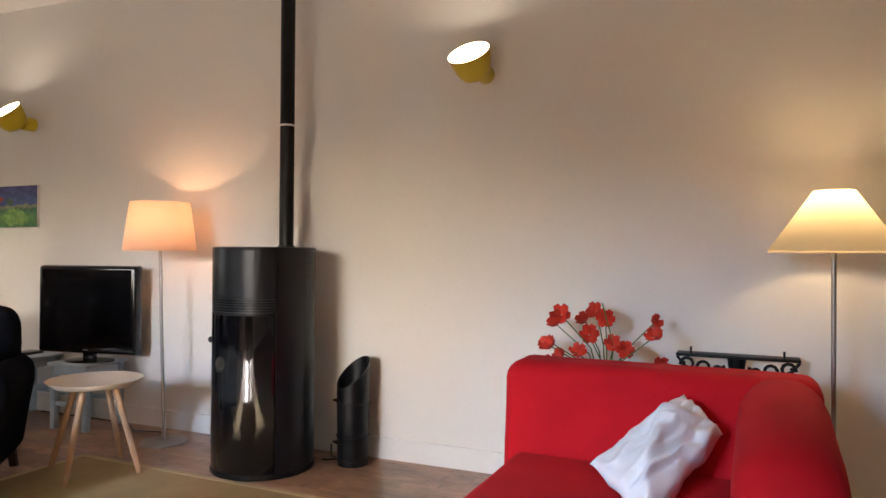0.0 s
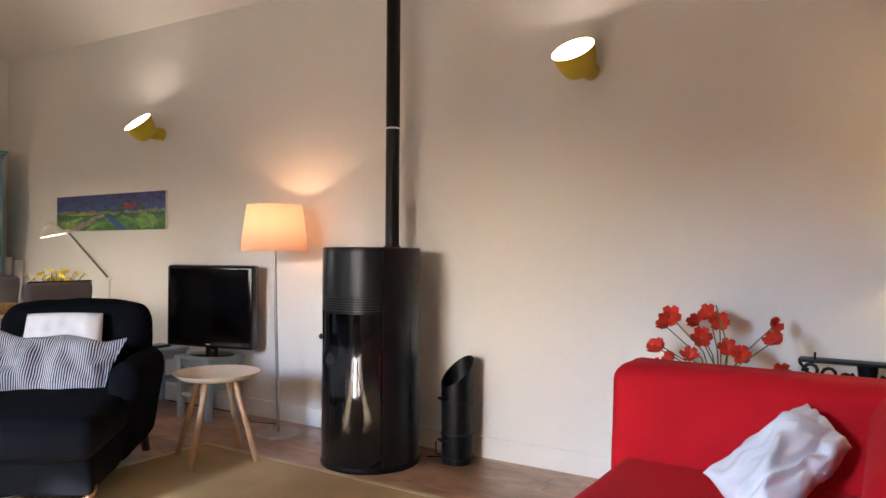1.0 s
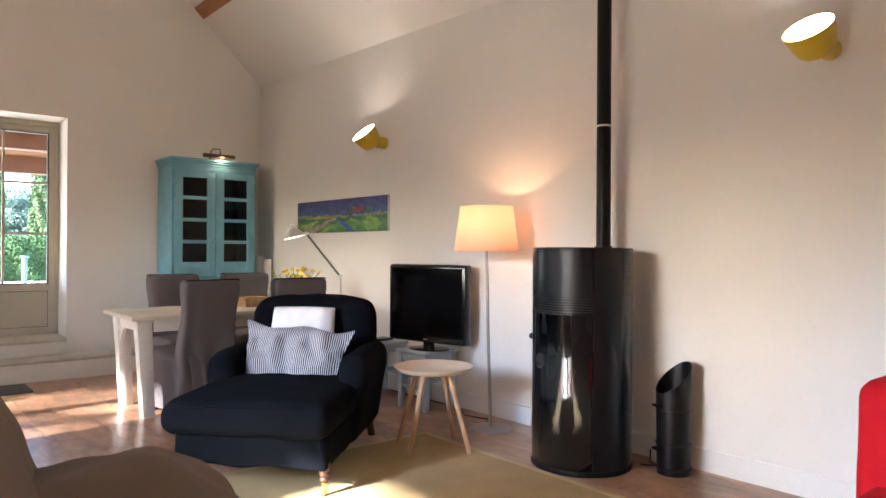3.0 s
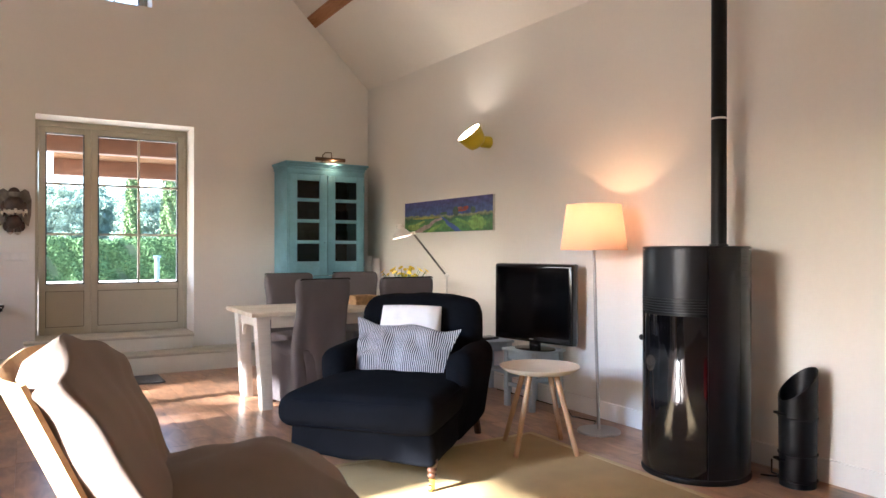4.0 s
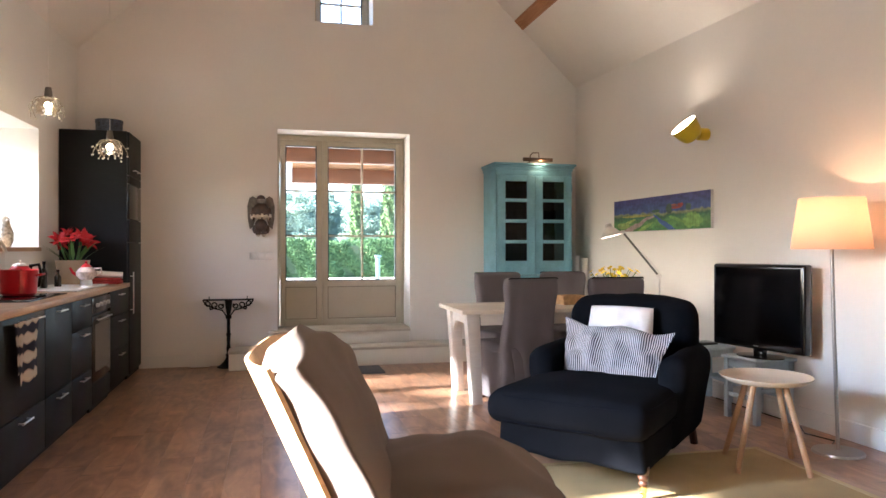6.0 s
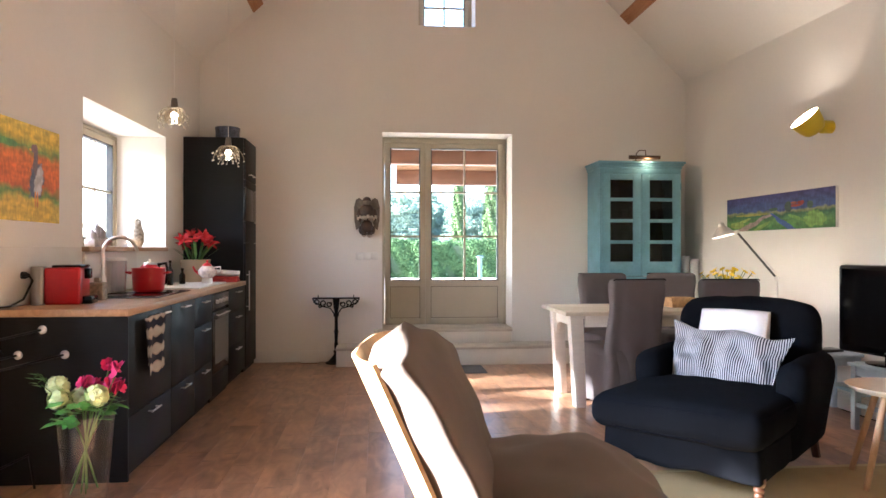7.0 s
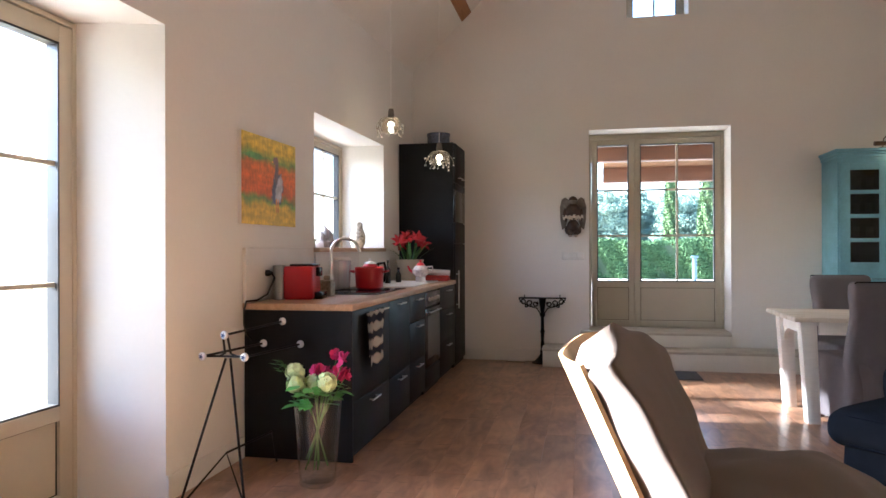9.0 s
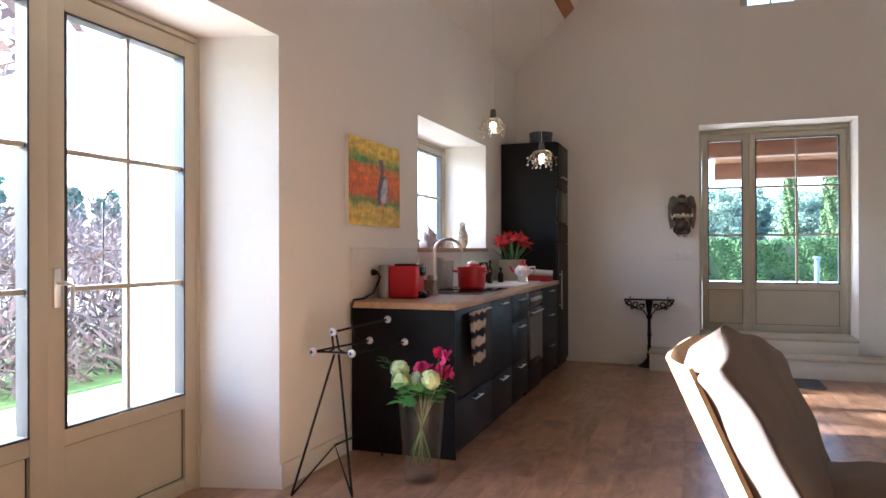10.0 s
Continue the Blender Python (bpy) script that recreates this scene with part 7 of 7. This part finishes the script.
def checked(name):
    m = bpy.data.materials.new(name)
    m.use_nodes = True
    nt, b = m.node_tree, m.node_tree.nodes["Principled BSDF"]
    tc, w1, w2, ad, rp_ = (nt.nodes.new("ShaderNode" + k) for k in ("TexCoord", "TexWave", "TexWave", "Math", "ValToRGB"))
    w1.bands_direction, w2.bands_direction = "Z", "Y"
    w1.inputs["Scale"].default_value, w2.inputs["Scale"].default_value = 3.1, 2.6
    for w in (w1, w2):
        nt.links.new(tc.outputs["Object"], w.inputs["Vector"])
    nt.links.new(w1.outputs["Fac"], ad.inputs[0])
    e = rp_.color_ramp.elements
    e.new(0.42)
    e[0].position, e[1].position, e[2].position = 0.58, 0.66, 0.95
    e[0].color, e[1].color, e[2].color = (0.035, 0.04, 0.075, 1), (0.50, 0.41, 0.33, 1), (0.80, 0.74, 0.66, 1)
    half = nt.nodes.new("ShaderNodeMath")
    half.operation = "MULTIPLY"
    half.inputs[1].default_value = 0.45
    nt.links.new(w2.outputs["Fac"], half.inputs[0])
    ad.operation = "MULTIPLY_ADD"
    ad.inputs[1].default_value = 1.0
    nt.links.new(half.outputs[0], ad.inputs[2])
    nt.links.new(ad.outputs[0], rp_.inputs[0])
    nt.links.new(rp_.outputs[0], b.inputs["Base Color"])
    b.inputs["Roughness"].default_value = 0.9
    return m


tagged(part("tea_towel", bm, checked("check_cloth"), None, sharp=60), "checked blue and cream tea towel over a handle", "towel")


# pendants: bulb in a nest of wire and glass drops
M_TWIGWIRE = mat("pewter_wire", (0.34, 0.29, 0.21), 0.4, 0.7, vary=0.2)


def pendant(x, y, z, seed):
    p = thing("pendant_lamp", "small pendant lamp with glass drops, lit", "pendant lamp", pose(x, y, z), "kitchen pendants")
    rod_part("cord", M_WHITE, p, [(0, 0, 0.19), (0, 0, roof_z(x) - z)], 0.0025, 6)
    turned_part("holder", mat("pewter", (0.16, 0.14, 0.12), 0.5, 0.6, vary=0.2), p, [(0, 0.19), (0.02, 0.19), (0.024, 0.17), (0.03, 0.11), (0, 0.11)], 18)
    turned_part("glass_bell", glassy("pendant_glass", (0.95, 0.9, 0.8), gloss=0.12), p, [(0.03, 0.115), (0.07, 0.085), (0.085, 0.04), (0.075, -0.005)], 24)
    bm = bmesh.new()
    bmesh.ops.create_uvsphere(bm, u_segments=14, v_segments=10, radius=0.028, matrix=pose(0, 0, 0.055))
    part("bulb", bm, M_BULB, p)
    rr = random.Random(seed)
    bm, b2 = bmesh.new(), bmesh.new()
    for k in range(14):
        a, turn_ = k * 2 * math.pi / 14 + rr.uniform(-0.2, 0.2), rr.choice((-1, 1)) * rr.uniform(0.5, 1.3)
        drop, wide = rr.uniform(-0.065, 0.0), rr.uniform(0.095, 0.13)
        pts = []
        for i in range(9):
            t = i / 8
            r = 0.034 + (wide - 0.034) * math.sin(min(1.0, t * 1.25) * math.pi / 2) + 0.008 * math.sin(t * 9 + k)
            pts.append((r * math.cos(a + turn_ * t), r * math.sin(a + turn_ * t), 0.115 + (drop - 0.115) * t + 0.03 * math.sin(t * math.pi)))
        tube(bm, pts, 0.0026, 5)
        c_ = Vector(pts[6])
        tip = c_ + Vector((0.03 * math.cos(a + 2), 0.03 * math.sin(a + 2), 0.012))
        tube(bm, [c_, (c_ + tip) / 2 + Vector((0, 0, 0.010)), tip], 0.002, 5)
        for q in (pts[-1], tip):
            bmesh.ops.create_icosphere(b2, subdivisions=1, radius=rr.uniform(0.006, 0.009), matrix=pose(*q))
    tagged(part("wires", bm, M_TWIGWIRE, p, "tangle of curled pewter wires"), kind="stuff")
    drops_ = part("drops", b2, mat("milk_drop", (0.75, 0.70, 0.6), 0.2, vary=0.1, bump=0), p, "cluster of small glass drops", sharp=60)
    tagged(drops_, kind="stuff")
    bulb("pendant_light", (x, y, z + 0.055), 0.25, (1.0, 0.78, 0.45), 0.03)


pendant(-1.62, 5.75, 2.26, 1)
pendant(-1.31, 6.30, 2.04, 2)

# ---- floor vase and iron rack ----
vz = thing("flower_vase", "tall clear glass floor vase with a mixed bouquet", "vase of flowers", pose(-1.375, 3.43, 0))
vg = turned_part("vase", glassy("vase_glass", (0.985, 0.992, 0.99), gloss=0.03), vz, [(0, 0.004), (0.088, 0.004), (0.094, 0.02), (0.128, 0.455), (0.131, 0.457), (0.124, 0.455), (0.089, 0.03), (0.082, 0.028), (0, 0.028)], 40, "clear flared glass")
rv = random.Random(17)
bm, bl = bmesh.new(), bmesh.new()
spec = [("c", -0.11, -0.02, 0.53), ("c", 0.07, -0.05, 0.55), ("c", -0.04, 0.05, 0.52), ("c", -0.14, 0.03, 0.58), ("p", 0.12, 0.0, 0.60), ("p", 0.15, -0.02, 0.66), ("p", 0.10, 0.02, 0.67), ("p", 0.02, 0.05, 0.60), ("p", -0.01, 0.02, 0.61), ("p", 0.15, 0.01, 0.57)]
for k, (kind, dx, dy, z) in enumerate(spec):
    tube(bm, [(-dx * 0.45, -dy * 0.5, 0.06 + rv.uniform(0, 0.08)), (dx * 0.2, dy * 0.3, 0.36), (dx, dy, z)], 0.0035, 6)
    if kind == "c":
        bc = bmesh.new()
        bmesh.ops.create_icosphere(bc, subdivisions=2, radius=0.040, matrix=Matrix.Translation((dx, dy, z)))
        for q in range(64):
            o = Vector((rv.gauss(0, 1), rv.gauss(0, 1), rv.gauss(0, 1))).normalized()
            flower_head(bc, Vector((dx, dy, z)) + o * rv.uniform(0.040, 0.050), 0.017, 4, k * 70 + q, 0.2, o)
        part("hydrangea", bc, M_CREAMFL, vz, "cream-green hydrangea head", sharp=60)
    else:
        bp_ = bmesh.new()
        for q in range(4):
            flower_head(bp_, Vector((dx + rv.uniform(-0.02, 0.02), dy, z + rv.uniform(-0.02, 0.02))), 0.032, 5, k * 9 + q, 0.3, (rv.uniform(-1, 1), rv.uniform(-1, 0), rv.uniform(-0.2, 0.8)))
        part("lily", bp_, M_PINKFL, vz, "magenta lily blossom", sharp=60)
for k in range(46):
    a, d = rv.uniform(0, 6.28), rv.uniform(0.03, 0.12)
    leaf_blade(bl, (d * math.cos(a), d * math.sin(a), rv.uniform(0.42, 0.53)), (math.cos(a), math.sin(a), rv.uniform(-0.4, 0.7)), rv.uniform(0.06, 0.09), rv.uniform(0.05, 0.075))
for k in range(5):
    y0, z0 = rv.uniform(-0.03, 0.05), 0.56
    tube(bm, [(-0.06, 0, 0.45), (-0.14 - 0.02 * k, y0, 0.56 + 0.02 * k), (-0.19 - 0.015 * k, y0, 0.60 + 0.025 * (k % 3))], 0.002, 5)
    leaf_blade(bl, (-0.19 - 0.015 * k, y0, 0.59 + 0.025 * (k % 3)), (-1, 0.2, 0.4), 0.05, 0.03)
part("stems", bm, M_STEM, vz)
part("leaves", bl, M_LEAF, vz, sharp=60)

rack = thing("iron_rack", "thin wrought-iron trestle rack with white star knobs", "rack", pose(0, 0, 0))
M_KNOB = mat("white_porcelain", (0.72, 0.72, 0.74), 0.25, vary=0.05, bump=0)
M_STAR = mat("navy_star", (0.02, 0.03, 0.10), 0.4, vary=0.1, bump=0)
PA, PB, PC = Vector((-1.80, 3.24, 0.800)), Vector((-1.90, 3.20, 0.695)), Vector((-1.69, 3.24, 0.690))
DB = Vector((0.08, 0.51, 0.0))
rod_part("rod", M_BLACKIRON, rack, [PA, PA + DB + Vector((0, 0, 0.02))], 0.0065, 8)
rod_part("rod", M_BLACKIRON, rack, [PB, PB + DB], 0.0065, 8)
rod_part("rod", M_BLACKIRON, rack, [PC, PC + DB], 0.0065, 8)
neck = Vector((-1.79, 3.25, 0.69))
rod_part("neck", M_BLACKIRON, rack, [PA + Vector((-0.012, 0, 0)), neck + Vector((-0.016, 0, 0.015)), neck + Vector((-0.05, 0, -0.0)), PB], 0.006, 8)
rod_part("neck", M_BLACKIRON, rack, [PA + Vector((0.012, 0, 0)), neck + Vector((0.016, 0, 0.015)), neck + Vector((0.05, 0, 0.0)), PC], 0.006, 8)
rod_part("leg", M_BLACKIRON, rack, [neck + Vector((-0.012, 0, -0.01)), Vector((-1.895, 2.975, 0.006))], 0.0065, 8)
rod_part("leg", M_BLACKIRON, rack, [neck + Vector((0.014, 0, -0.01)), Vector((-1.60, 3.06, 0.006))], 0.0065, 8)
rod_part("cross_bar", M_BLACKIRON, rack, [neck + Vector((-0.06, 0, 0)), neck + Vector((0.06, 0, 0))], 0.006, 8)
low = Vector((-1.86, 3.36, 0.16))
rod_part("leg", M_BLACKIRON, rack, [Vector((-1.895, 2.975, 0.006)), low, Vector((-1.60, 3.06, 0.006))], 0.006, 8)
rod_part("brace", M_BLACKIRON, rack, [low, Vector((-1.76, 3.70, 0.19)), Vector((-1.75, 3.74, 0.006))], 0.006, 8)
for p0, back in ((PA, 0.02), (PB, 0.0), (PC, 0.0)):
    for q, s in ((p0, -1), (p0 + DB + Vector((0, 0, back)), 1)):
        d = (DB.normalized() * s)
        turn = d.to_track_quat("Z", "Y").to_matrix().to_4x4()
        bm = bmesh.new()
        lathe(bm, [(0, -0.012), (0.012, -0.012), (0.022, 0.0), (0.022, 0.010), (0.017, 0.016), (0, 0.017)], 20, Matrix.Translation(q) @ turn)
        kn = part("knob", bm, M_KNOB, rack, "white porcelain knob with a star")
        bm = bmesh.new()
        vs = [bm.verts.new(Matrix.Translation(q) @ turn @ Vector(((0.0165 if k % 2 == 0 else 0.007) * math.cos(k * math.pi / 5), (0.0165 if k % 2 == 0 else 0.007) * math.sin(k * math.pi / 5), 0.0185))) for k in range(10)]
        bm.faces.new(vs)
        part("star", bm, M_STAR, kn)

# ---- floor planks ----
bm = bmesh.new()
rbox(bm, -0.096, 0.096, -0.6425, 0.6425, -0.012, 0.0, 0.0008, 1)
plank_me = mesh_of("plank", bm, M_PLANK)
rf = random.Random(3)
x = -2.46
while x < 3.86:
    y = YS - 0.5 + rf.choice((0, 0.32, 0.64, 0.96)) + rf.uniform(-0.05, 0.05)
    while y < YN + 0.5:
        p = new("plank", plank_me)
        p.parent, p.location = floor, (x, y, 0)
        y += 1.287
    x += 0.1925
